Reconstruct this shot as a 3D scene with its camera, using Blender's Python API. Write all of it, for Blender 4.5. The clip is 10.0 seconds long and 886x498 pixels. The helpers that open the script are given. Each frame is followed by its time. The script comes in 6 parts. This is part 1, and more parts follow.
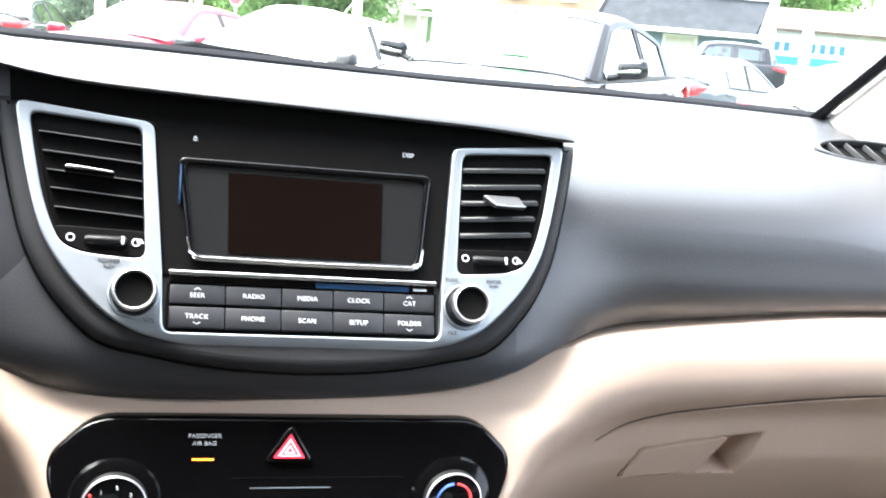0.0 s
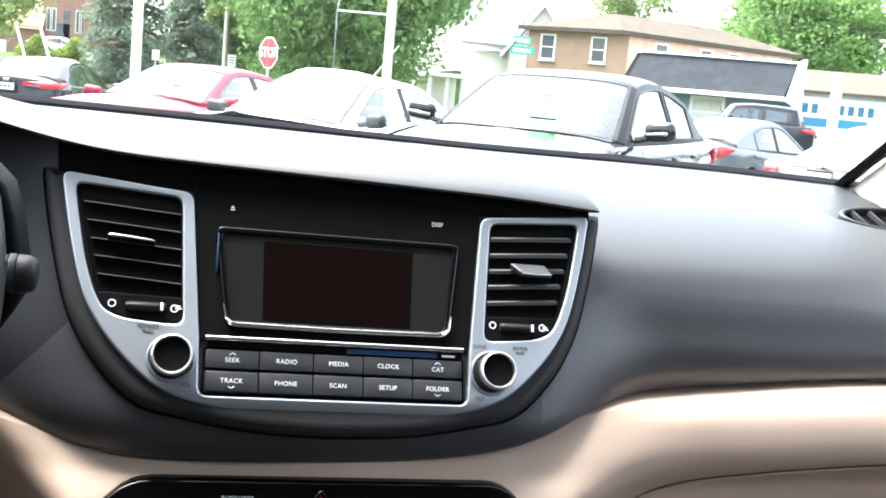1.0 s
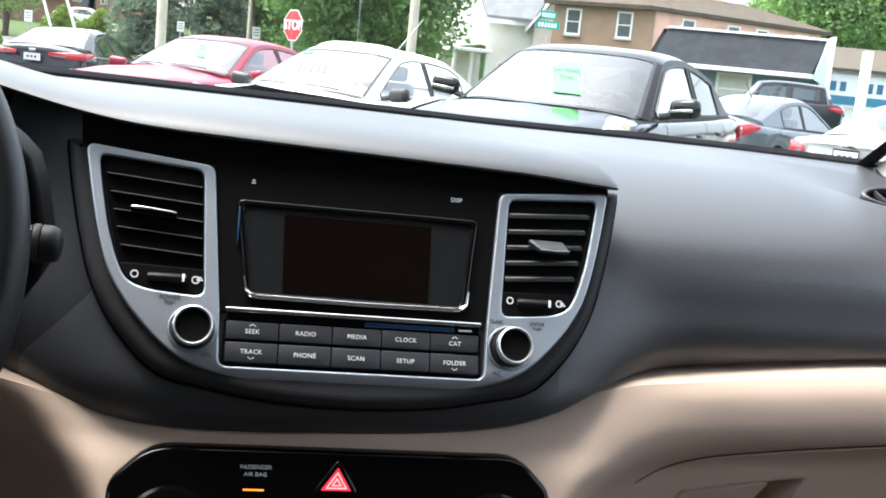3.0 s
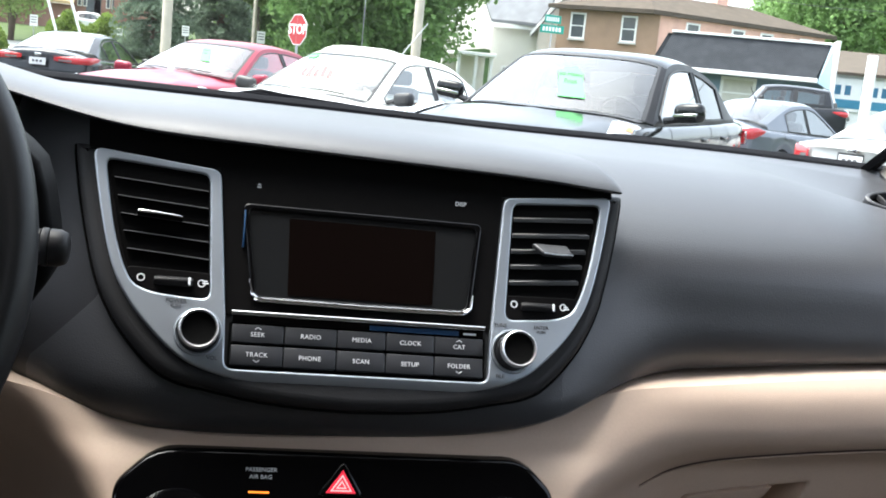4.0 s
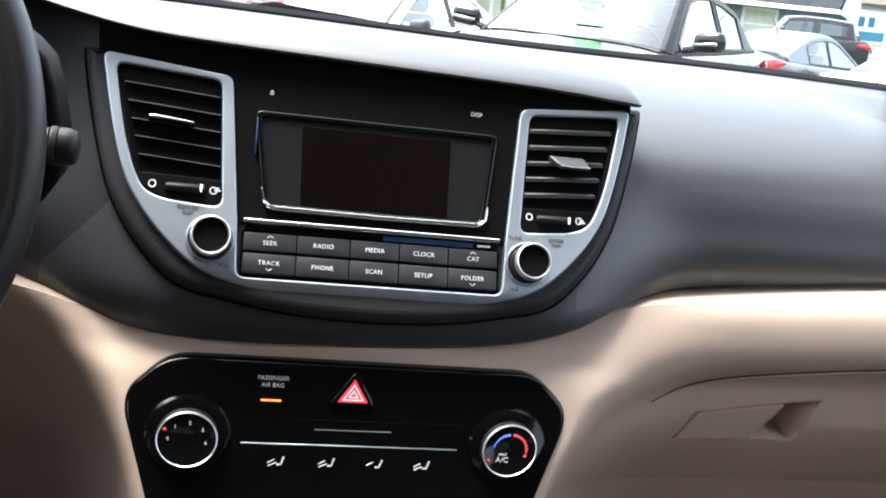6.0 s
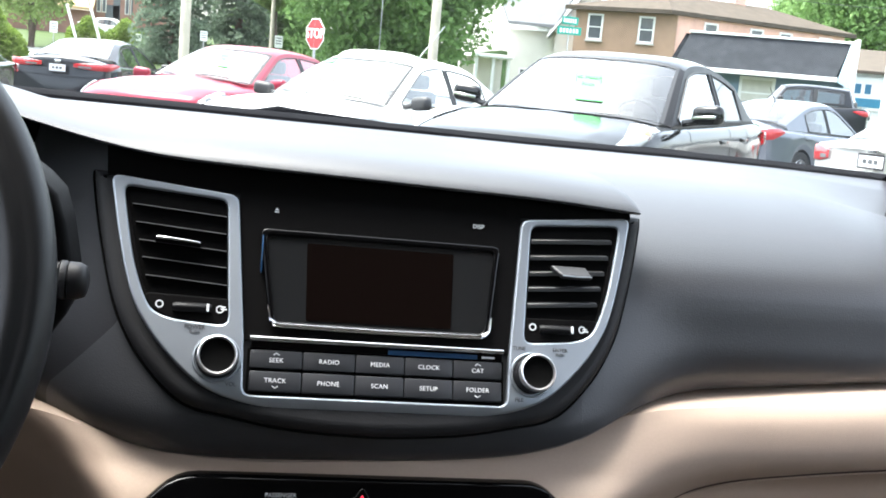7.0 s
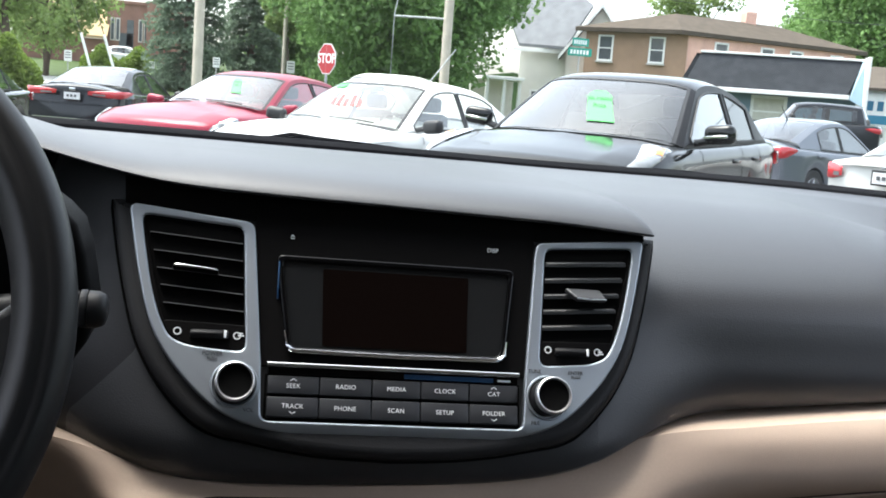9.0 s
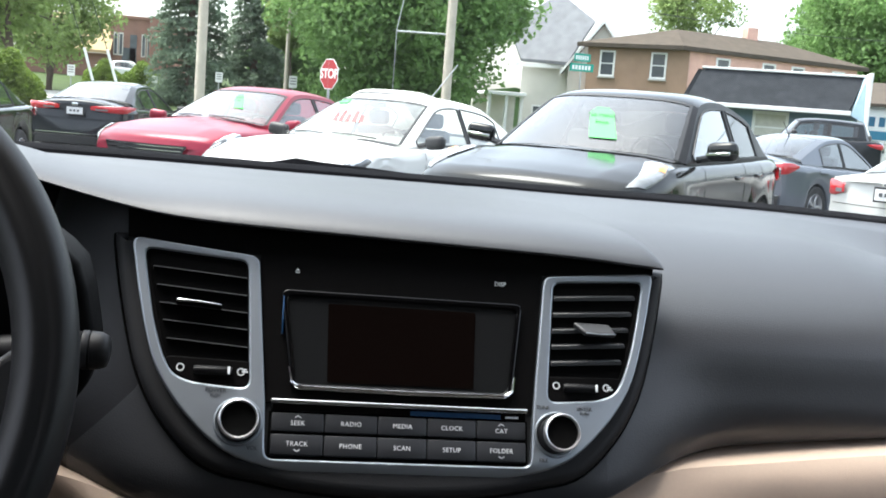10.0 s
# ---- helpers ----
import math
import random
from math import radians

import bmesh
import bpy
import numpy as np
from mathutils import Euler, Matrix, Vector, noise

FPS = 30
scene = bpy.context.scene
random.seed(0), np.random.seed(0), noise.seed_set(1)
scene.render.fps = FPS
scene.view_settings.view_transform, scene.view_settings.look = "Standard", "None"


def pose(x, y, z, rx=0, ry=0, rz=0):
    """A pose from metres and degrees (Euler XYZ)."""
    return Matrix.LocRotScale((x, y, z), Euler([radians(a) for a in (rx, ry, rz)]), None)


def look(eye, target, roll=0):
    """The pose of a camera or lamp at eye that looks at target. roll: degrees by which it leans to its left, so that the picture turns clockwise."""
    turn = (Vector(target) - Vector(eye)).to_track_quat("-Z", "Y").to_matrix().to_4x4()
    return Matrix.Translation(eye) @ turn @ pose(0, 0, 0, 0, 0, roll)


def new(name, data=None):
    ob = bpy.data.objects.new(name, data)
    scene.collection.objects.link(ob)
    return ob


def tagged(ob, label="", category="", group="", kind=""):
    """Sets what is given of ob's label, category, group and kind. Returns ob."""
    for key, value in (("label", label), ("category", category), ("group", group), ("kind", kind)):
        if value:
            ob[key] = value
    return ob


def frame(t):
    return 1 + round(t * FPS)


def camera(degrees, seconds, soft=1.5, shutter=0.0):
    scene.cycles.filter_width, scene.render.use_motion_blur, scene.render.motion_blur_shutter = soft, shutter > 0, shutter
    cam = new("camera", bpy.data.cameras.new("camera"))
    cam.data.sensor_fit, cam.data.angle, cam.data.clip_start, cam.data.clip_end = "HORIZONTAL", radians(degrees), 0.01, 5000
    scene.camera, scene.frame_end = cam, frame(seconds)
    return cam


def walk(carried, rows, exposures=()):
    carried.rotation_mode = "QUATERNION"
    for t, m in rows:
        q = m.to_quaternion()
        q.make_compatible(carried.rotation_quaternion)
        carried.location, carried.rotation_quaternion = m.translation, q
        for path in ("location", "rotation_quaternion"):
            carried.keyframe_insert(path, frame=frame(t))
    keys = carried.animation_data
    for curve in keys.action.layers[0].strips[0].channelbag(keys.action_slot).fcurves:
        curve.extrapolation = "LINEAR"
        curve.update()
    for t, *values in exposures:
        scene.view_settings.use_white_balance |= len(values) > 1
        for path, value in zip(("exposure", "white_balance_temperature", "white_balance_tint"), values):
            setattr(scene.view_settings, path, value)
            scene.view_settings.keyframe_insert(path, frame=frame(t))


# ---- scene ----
cam = camera(45.9, 10.0, soft=1.8, shutter=0.2)
# The car stands leaning 1.35 degrees to its right on the lot. Interior is laid out in the car's own
# frame (x right, y ahead, z up, the middle of the stack's button bank at y 0, z 0.93).
PIVOT = (-0.13, -0.73, 1.15)
CAR = Matrix.Translation(PIVOT) @ pose(0, 0, 0, 0, 1.35, 0) @ Matrix.Translation(Vector(PIVOT) * -1)
# seconds, x, y, z, yaw, pitch, roll in the car's frame
PATH = [
    (0.0, -0.1244, -0.705, 1.1232, -17.22, -10.5, 6.47),
    (0.2, -0.1288, -0.7087, 1.1256, -15.75, -9.39, 6.2),
    (0.5, -0.1367, -0.7070, 1.1269, -14.74, -8.96, 6.17),
    (1.0, -0.1312, -0.7240, 1.1324, -15.33, -7.42, 6.47),
    (1.5, -0.1307, -0.7216, 1.1298, -14.86, -9.25, 6.60),
    (2.0, -0.1282, -0.7260, 1.1347, -14.72, -8.80, 6.59),
    (2.5, -0.1289, -0.7281, 1.1337, -14.50, -8.95, 6.88),
    (4.0, -0.1310, -0.7338, 1.1342, -14.01, -8.74, 7.01),
    (4.5, -0.1308, -0.7348, 1.1359, -13.95, -8.61, 7.03),
    (4.7, -0.1277, -0.7349, 1.1297, -14.19, -9.27, 7.24),
    (4.8, -0.1292, -0.7362, 1.1252, -14.27, -10.31, 8.1),
    (5.0, -0.1291, -0.7346, 1.1134, -14.34, -12.21, 8.65),
    (5.2, -0.1282, -0.7329, 1.1081, -14.38, -13.44, 8.76),
    (6.3, -0.1273, -0.7267, 1.1337, -13.75, -11.01, 6.93),
    (6.5, -0.1253, -0.7283, 1.1476, -13.86, -9.41, 6.43),
    (7.0, -0.1313, -0.7290, 1.1496, -12.98, -8.74, 6.49),
    (7.5, -0.1325, -0.7346, 1.1515, -12.83, -8.03, 6.42),
    (8.0, -0.1317, -0.7335, 1.1506, -12.58, -8.06, 6.06),
    (8.5, -0.1332, -0.7323, 1.1522, -12.24, -7.77, 5.76),
    (9.0, -0.1335, -0.7334, 1.1517, -12.12, -7.60, 5.71),
    (9.5, -0.1312, -0.7318, 1.1519, -12.16, -7.57, 5.49),
    (10.0, -0.1362, -0.7201, 1.1644, -11.95, -6.82, 5.80),
]
walk(cam, [(t, CAR @ pose(x, y, z, 90 + pitch, 0, yaw) @ pose(0, 0, 0, 0, 0, roll)) for t, x, y, z, yaw, pitch, roll in PATH],
     [(0.0, 4.02), (0.5, 3.58), (1.0, 3.2), (2.5, 2.55), (4.5, 2.38), (5.0, 2.4), (5.2, 2.45), (6.3, 3.0), (7.5, 2.5), (9.0, 2.02), (10.0, 2.02)])

# ---- light: bright, thinly overcast day ----
world = bpy.data.worlds.new("sky")
scene.world = world
world.use_nodes = True
wn = world.node_tree
sky = wn.nodes.new("ShaderNodeTexSky")
sky.sky_type, sky.sun_disc = "NISHITA", False
SUN_EL, SUN_AZ = 70.0, -56.0     # azimuth clockwise from straight ahead
sky.sun_elevation, sky.sun_rotation = radians(SUN_EL), radians(SUN_AZ)
sky.air_density, sky.dust_density = 1.0, 4.0
wn.nodes["Background"].inputs["Strength"].default_value = 0.188
haze = wn.nodes.new("ShaderNodeHueSaturation")     # thin cloud takes most of the blue out of the sky
haze.inputs["Saturation"].default_value = 0.5
wn.links.new(sky.outputs[0], haze.inputs["Color"])
wn.links.new(haze.outputs[0], wn.nodes["Background"].inputs["Color"])
sun_data = bpy.data.lights.new("sun", "SUN")
sun_data.energy, sun_data.angle, sun_data.color = 1.25, radians(36), (1.0, 0.985, 0.96)
sun = new("sun", sun_data)
sun.matrix_world = look((math.sin(radians(SUN_AZ)) * 50 * math.cos(radians(SUN_EL)), math.cos(radians(SUN_AZ)) * 50 * math.cos(radians(SUN_EL)),
                         50 * math.sin(radians(SUN_EL))), (0, 0, 0))


# ---- materials ----
def mat(name, col, rough=0.5, metal=0.0, var=0.08, scale=6.0, bump=0.0, bump_scale=400.0, coat=0.0, spec=0.5, emit=0.0, stain=0.0, per_piece=0.0):
    """A procedural surface: base colour with two scales of variation, roughness variation and fine relief."""
    m = bpy.data.materials.new(name)
    m.use_nodes = True
    nt = m.node_tree
    b = nt.nodes["Principled BSDF"]
    co = nt.nodes.new("ShaderNodeTexCoord")
    big, fine = nt.nodes.new("ShaderNodeTexNoise"), nt.nodes.new("ShaderNodeTexNoise")
    big.inputs["Scale"].default_value, big.inputs["Detail"].default_value = scale, 4
    fine.inputs["Scale"].default_value, fine.inputs["Detail"].default_value = bump_scale, 2
    for n in (big, fine):
        nt.links.new(co.outputs["Object"], n.inputs["Vector"])
    ramp = nt.nodes.new("ShaderNodeMapRange")
    ramp.inputs["From Min"].default_value, ramp.inputs["From Max"].default_value = 0.3, 0.7
    ramp.inputs["To Min"].default_value, ramp.inputs["To Max"].default_value = 1 - var - stain, 1 + var
    nt.links.new(big.outputs[0], ramp.inputs[0])
    r2 = nt.nodes.new("ShaderNodeMapRange")
    r2.inputs["To Min"].default_value, r2.inputs["To Max"].default_value = 1 - var, 1 + var
    nt.links.new(fine.outputs[0], r2.inputs[0])
    mul = nt.nodes.new("ShaderNodeMath")
    mul.operation = "MULTIPLY"
    nt.links.new(ramp.outputs[0], mul.inputs[0])
    nt.links.new(r2.outputs[0], mul.inputs[1])
    last = mul.outputs[0]
    if per_piece:
        info = nt.nodes.new("ShaderNodeObjectInfo")
        r3 = nt.nodes.new("ShaderNodeMapRange")
        r3.inputs["To Min"].default_value, r3.inputs["To Max"].default_value = 1 - per_piece, 1 + per_piece
        nt.links.new(info.outputs["Random"], r3.inputs[0])
        mu2 = nt.nodes.new("ShaderNodeMath")
        mu2.operation = "MULTIPLY"
        nt.links.new(last, mu2.inputs[0])
        nt.links.new(r3.outputs[0], mu2.inputs[1])
        last = mu2.outputs[0]
    tint = nt.nodes.new("ShaderNodeVectorMath")
    tint.operation = "SCALE"
    tint.inputs[0].default_value = col[:3]
    nt.links.new(last, tint.inputs["Scale"])
    nt.links.new(tint.outputs[0], b.inputs["Base Color"])
    rr = nt.nodes.new("ShaderNodeMapRange")
    rr.inputs["To Min"].default_value, rr.inputs["To Max"].default_value = max(0.02, rough * 0.85), min(1, rough * 1.15)
    nt.links.new(big.outputs[0], rr.inputs[0])
    nt.links.new(rr.outputs[0], b.inputs["Roughness"])
    b.inputs["Metallic"].default_value = metal
    b.inputs["Specular IOR Level"].default_value = spec
    b.inputs["Coat Weight"].default_value = coat
    b.inputs["Coat Roughness"].default_value = 0.04
    if bump:
        bp = nt.nodes.new("ShaderNodeBump")
        bp.inputs["Strength"].default_value, bp.inputs["Distance"].default_value = bump, 0.001
        nt.links.new(fine.outputs[0], bp.inputs["Height"])
        nt.links.new(bp.outputs[0], b.inputs["Normal"])
    if emit:
        b.inputs["Emission Color"].default_value = (*col[:3], 1)
        b.inputs["Emission Strength"].default_value = emit
    return m


def grained(name, col, rough, cell=900.0, depth=0.35, var=0.05, spec=0.5):
    """Moulded soft-touch plastic with a leather grain."""
    m = mat(name, col, rough, var=var, scale=5, bump=0.0, spec=spec)
    nt = m.node_tree
    vor = nt.nodes.new("ShaderNodeTexVoronoi")
    vor.inputs["Scale"].default_value = cell
    co = next(n for n in nt.nodes if n.type == "TEX_COORD")
    nt.links.new(co.outputs["Object"], vor.inputs["Vector"])
    bp = nt.nodes.new("ShaderNodeBump")
    bp.inputs["Strength"].default_value, bp.inputs["Distance"].default_value = depth, 0.0008
    nt.links.new(vor.outputs["Distance"], bp.inputs["Height"])
    nt.links.new(bp.outputs[0], nt.nodes["Principled BSDF"].inputs["Normal"])
    return m


def glass(name, tint=(0.9, 0.95, 0.93), gloss=0.055):
    """A thin clear pane: mostly see-through, with a faint mirror sheen."""
    m = bpy.data.materials.new(name)
    m.use_nodes = True
    nt = m.node_tree
    nt.nodes.remove(nt.nodes["Principled BSDF"])
    tr, gl, mx = (nt.nodes.new(k) for k in ("ShaderNodeBsdfTransparent", "ShaderNodeBsdfGlossy", "ShaderNodeMixShader"))
    tr.inputs[0].default_value = (*tint, 1)
    gl.inputs["Roughness"].default_value = 0.01
    mx.inputs[0].default_value = gloss
    nt.links.new(tr.outputs[0], mx.inputs[1])
    nt.links.new(gl.outputs[0], mx.inputs[2])
    nt.links.new(mx.outputs[0], nt.nodes["Material Output"].inputs["Surface"])
    return m


DASH = grained("dark_grey_dash_vinyl", (0.030, 0.032, 0.036), 0.42, depth=0.16, spec=0.58)
DASH_SIDE = grained("charcoal_dash_plastic", (0.019, 0.0195, 0.021), 0.55, depth=0.12, spec=0.25)
# the dash vinyl again, its colour darkened for the shade on the driver's side
DASH_DRV = grained("shaded_side_vinyl", (0.016, 0.017, 0.0195), 0.5, depth=0.12, spec=0.3)
FILM = mat("blue_film", (0.012, 0.05, 0.12), 0.3)
BEIGE = grained("beige_soft_plastic", (0.54, 0.418, 0.328), 0.6, cell=1300, depth=0.12, spec=0.3)
SEAT_CLOTH = mat("dark_seat_cloth", (0.09, 0.085, 0.08), 0.95, var=0.1, bump=0.4, bump_scale=1200)
BEIGE_IN = mat("beige_trim_cloth", (0.5, 0.44, 0.39), 0.9, var=0.06, bump=0.4, bump_scale=1500)
SILVER = mat("satin_silver_paint", (0.41, 0.455, 0.50), 0.48, metal=1.0, var=0.03, bump=0.05, bump_scale=1800)
SLAT_EDGE = mat("lit_slat_edge", (0.06, 0.062, 0.066), 0.45, var=0.06)
RIM = mat("bright_dial_rim", (0.86, 0.86, 0.87), 0.36, metal=1.0, var=0.03)
GAP = mat("brown_shadow_gap", (0.10, 0.07, 0.055), 0.9)
CHROME = mat("chrome", (0.72, 0.73, 0.75), 0.14, metal=1.0, var=0.02)
GLOSS = mat("piano_black_plastic", (0.002, 0.002, 0.0023), 0.08, var=0.1, coat=0.0, spec=0.22)
MATTE = mat("matt_black_plastic", (0.0028, 0.0026, 0.0027), 0.6, var=0.1, bump=0.15, bump_scale=1500, spec=0.06)
VOID = mat("vent_interior_black", (0.004, 0.004, 0.004), 0.9, spec=0.03)
SLAT = mat("vent_slat_plastic", (0.03, 0.031, 0.033), 0.38, var=0.06)
THUMB = mat("black_thumb_wheel", (0.008, 0.008, 0.009), 0.5, spec=0.25)
BUTTON = mat("grey_button_plastic", (0.023, 0.025, 0.029), 0.4, var=0.05, bump=0.1, bump_scale=2500)
SCREEN = mat("screen_glass_grey", (0.011, 0.0118, 0.0125), 0.15, var=0.05, spec=0.3)
SCREEN_ON = mat("screen_display_dark", (0.0032, 0.0018, 0.0015), 0.15, var=0.05, spec=0.2)
PRINT = mat("pale_print", (0.74, 0.77, 0.79), 0.6, var=0.03)
PRINT_SOFT = mat("grey_print", (0.36, 0.38, 0.40), 0.6, var=0.03)
PRINT_DK = mat("dark_print", (0.08, 0.085, 0.09), 0.6, var=0.03)
WHEEL = grained("black_wheel_leather", (0.010, 0.0105, 0.0118), 0.45, cell=1600, depth=0.08, spec=0.35)
WS_BLACK = mat("black_windshield_frit", (0.006, 0.006, 0.007), 0.9, spec=0.02)
HAZ_RED = mat("red_hazard_lens", (0.75, 0.03, 0.06), 0.3, emit=0.12)
HAZ_PALE = mat("pale_hazard_line", (0.9, 0.6, 0.6), 0.3, emit=0.1)
AMBER = mat("amber_lamp", (1.0, 0.25, 0.03), 0.4, emit=0.28)
BLUE_PR = mat("blue_print", (0.03, 0.1, 0.5), 0.5)
RED_PR = mat("red_print", (0.55, 0.03, 0.03), 0.5)
CLEAR = glass("clear_windshield_glass")
PRIVACY = glass("dark_privacy_glass", (0.36, 0.38, 0.36), 0.04)
ASPHALT = mat("grey_asphalt", (0.09, 0.09, 0.088), 0.9, spec=0.2, var=0.18, scale=0.35, bump=0.5, bump_scale=60, stain=0.1)
GRASS = mat("lawn_grass", (0.055, 0.08, 0.03), 0.9, spec=0.08, var=0.3, scale=0.6, bump=0.6, bump_scale=40)
CONCRETE = mat("pale_concrete", (0.42, 0.41, 0.38), 0.85, var=0.12, scale=0.8, bump=0.3, bump_scale=50)
TYRE = mat("tyre_rubber", (0.02, 0.02, 0.02), 0.8)
ALLOY = mat("alloy_rim", (0.5, 0.5, 0.52), 0.3, metal=0.9)
BLACK_TRIM = mat("black_exterior_trim", (0.012, 0.012, 0.013), 0.5)
TAIL = mat("red_tail_lamp", (0.42, 0.014, 0.02), 0.15, var=0.15, scale=12, coat=0.8)
LAMP = mat("headlamp_lens", (0.13, 0.135, 0.14), 0.1, var=0.2, scale=14, coat=0.8)
INDICATOR = mat("amber_indicator_lens", (0.75, 0.3, 0.08), 0.15, coat=0.8)
TAG = mat("lime_green_tag", (0.05, 0.5, 0.09), 0.6, var=0.04)
TAG_PR = mat("dark_green_tag_print", (0.01, 0.12, 0.03), 0.6)
PLATE = mat("white_number_plate", (0.7, 0.7, 0.7), 0.4)


# ---- building helpers ----
ROOT = {}


def thing(name, label, category, base=(0, 0, 0), m=None, group="", kind=""):
    e = new(name)
    e.empty_display_size = 0.05
    e.matrix_basis = (m or Matrix()) @ Matrix.Translation(base)
    ROOT[e.name] = Vector(base)
    return tagged(e, label, category, group, kind)


def finish(me, mt, smooth=True):
    me.materials.clear()
    for one in (mt if isinstance(mt, (list, tuple)) else [mt]):
        me.materials.append(one)
    if smooth:
        me.shade_smooth()
    me.update()
    return me


def bm_mesh(name, bm, mt, smooth=True, angle=40):
    me = bpy.data.meshes.new(name)
    bmesh.ops.recalc_face_normals(bm, faces=bm.faces)
    if smooth:
        for e in bm.edges:
            if len(e.link_faces) == 2 and e.calc_face_angle(0) > radians(angle):
                e.smooth = False
    bm.to_mesh(me)
    bm.free()
    return finish(me, mt, smooth)


def part(name, data, mt, parent, label="", smooth=True, angle=40):
    """One mesh object under a thing or a part. data: a bmesh or a mesh in the thing's coordinates."""
    me = bm_mesh(name, data, mt, smooth, angle) if isinstance(data, bmesh.types.BMesh) else data
    if mt and not me.materials:
        finish(me, mt, smooth)
    ob = new(name, me)
    ob.parent = parent
    if parent.name in ROOT:
        ob.matrix_basis = Matrix.Translation(-ROOT[parent.name])
    if label:
        ob["label"] = label
    return ob


def structure(name, bm, mt, label, m=None, smooth=False):
    ob = new(name, bm_mesh(name, bm, mt, smooth))
    if m:
        ob.matrix_basis = m
    return tagged(ob, label, name.rstrip("_0123456789").replace("_", " "), kind="structure")


def box(bm, lo, hi, bevel=0.0, m=None, seg=1):
    r = bmesh.ops.create_cube(bm, size=1)
    vs = r["verts"]
    for v in vs:
        v.co = Vector([(lo[i] + hi[i]) / 2 + v.co[i] * (hi[i] - lo[i]) for i in range(3)])
    if bevel:
        es = {e for v in vs for e in v.link_edges}
        r = bmesh.ops.bevel(bm, geom=list(es), offset=bevel, segments=seg, affect="EDGES", profile=0.5)
        vs = list({v for f in r["faces"] for v in f.verts} | {v for v in vs if v.is_valid})
    if m:
        bmesh.ops.transform(bm, matrix=m, verts=vs)
    return bm


def boxbm(lo, hi, bevel=0.0, m=None, seg=1):
    return box(bmesh.new(), lo, hi, bevel, m, seg)


def lathe(bm, prof, m=None, n=40):
    """Turn a profile of (radius, height) round z."""
    rings = []
    for r, h in prof:
        rings.append([bm.verts.new((r * math.cos(2 * math.pi * i / n), r * math.sin(2 * math.pi * i / n), h)) for i in range(n)] if r > 1e-6 else [bm.verts.new((0, 0, h))])
    for a, b in zip(rings, rings[1:]):
        for i in range(n):
            j = (i + 1) % n
            if len(a) == 1 and len(b) > 1:
                bm.faces.new((a[0], b[i], b[j]))
            elif len(b) == 1 and len(a) > 1:
                bm.faces.new((a[i], a[j], b[0]))
            elif len(a) > 1:
                bm.faces.new((a[i], a[j], b[j], b[i]))
    if m:
        bmesh.ops.transform(bm, matrix=m, verts=[v for r in rings for v in r])
    return bm


def tube(bm, pts, radii, n=10, cap=True):
    """A tapered tube along points."""
    rings = []
    for i, p in enumerate(pts):
        d = (Vector(pts[min(i + 1, len(pts) - 1)]) - Vector(pts[max(i - 1, 0)])).normalized()
        q = d.to_track_quat("Z", "Y")
        r = radii[i] if isinstance(radii, (list, tuple)) else radii
        rings.append([bm.verts.new(Vector(p) + q @ Vector((r * math.cos(2 * math.pi * k / n), r * math.sin(2 * math.pi * k / n), 0))) for k in range(n)])
    for a, b in zip(rings, rings[1:]):
        for k in range(n):
            bm.faces.new((a[k], a[(k + 1) % n], b[(k + 1) % n], b[k]))
    if cap:
        bm.faces.new(rings[0][::-1])
        bm.faces.new(rings[-1])
    return bm


def grid(bm, rows, closed=False):
    """Skin between rows of points."""
    vs = [[bm.verts.new(p) for p in r] for r in rows]
    n = len(rows[0])
    for a, b in zip(vs, vs[1:]):
        for k in range(n if closed else n - 1):
            bm.faces.new((a[k], a[(k + 1) % n], b[(k + 1) % n], b[k]))
    return bm


def rounded(pts, radius, n=5):
    """A closed outline with its corners rounded; radius one number or one for each corner."""
    out = []
    for i, p in enumerate(pts):
        r = radius[i] if isinstance(radius, (list, tuple)) else radius
        p, a, b = Vector(p), Vector(pts[i - 1]), Vector(pts[(i + 1) % len(pts)])
        da, db = (a - p), (b - p)
        k = min(r, da.length * 0.49, db.length * 0.49)
        if k < 1e-6:
            out.append(tuple(p))
            continue
        s, e = p + da.normalized() * k, p + db.normalized() * k
        for j in range(n + 1):
            t = j / n
            out.append(tuple(s * (1 - t) ** 2 + p * 2 * t * (1 - t) + e * t * t))
    return out


def plate(outlines, depth, bevel=0.0, m=None, seg=2):
    """A flat plate with holes: the first outline is its edge, the others cut it; local z is its normal, its face at z = 0."""
    cu = bpy.data.curves.new("plate", "CURVE")
    cu.dimensions, cu.fill_mode = "2D", "BOTH"
    cu.extrude, cu.bevel_depth, cu.bevel_resolution = max(0, depth / 2 - bevel), bevel, seg
    cu.offset = -bevel
    for o in outlines:
        sp = cu.splines.new("POLY")
        sp.points.add(len(o) - 1)
        for q, p in zip(sp.points, o):
            q.co = (p[0], p[1], 0, 1)
        sp.use_cyclic_u = True
    ob = bpy.data.objects.new("plate", cu)
    scene.collection.objects.link(ob)
    bpy.context.view_layer.update()
    me = bpy.data.meshes.new_from_object(ob.evaluated_get(bpy.context.evaluated_depsgraph_get()))
    bpy.data.objects.remove(ob)
    bpy.data.curves.remove(cu)
    me.transform((m or Matrix()) @ Matrix.Translation((0, 0, -depth / 2)))
    me.materials.clear()
    return me


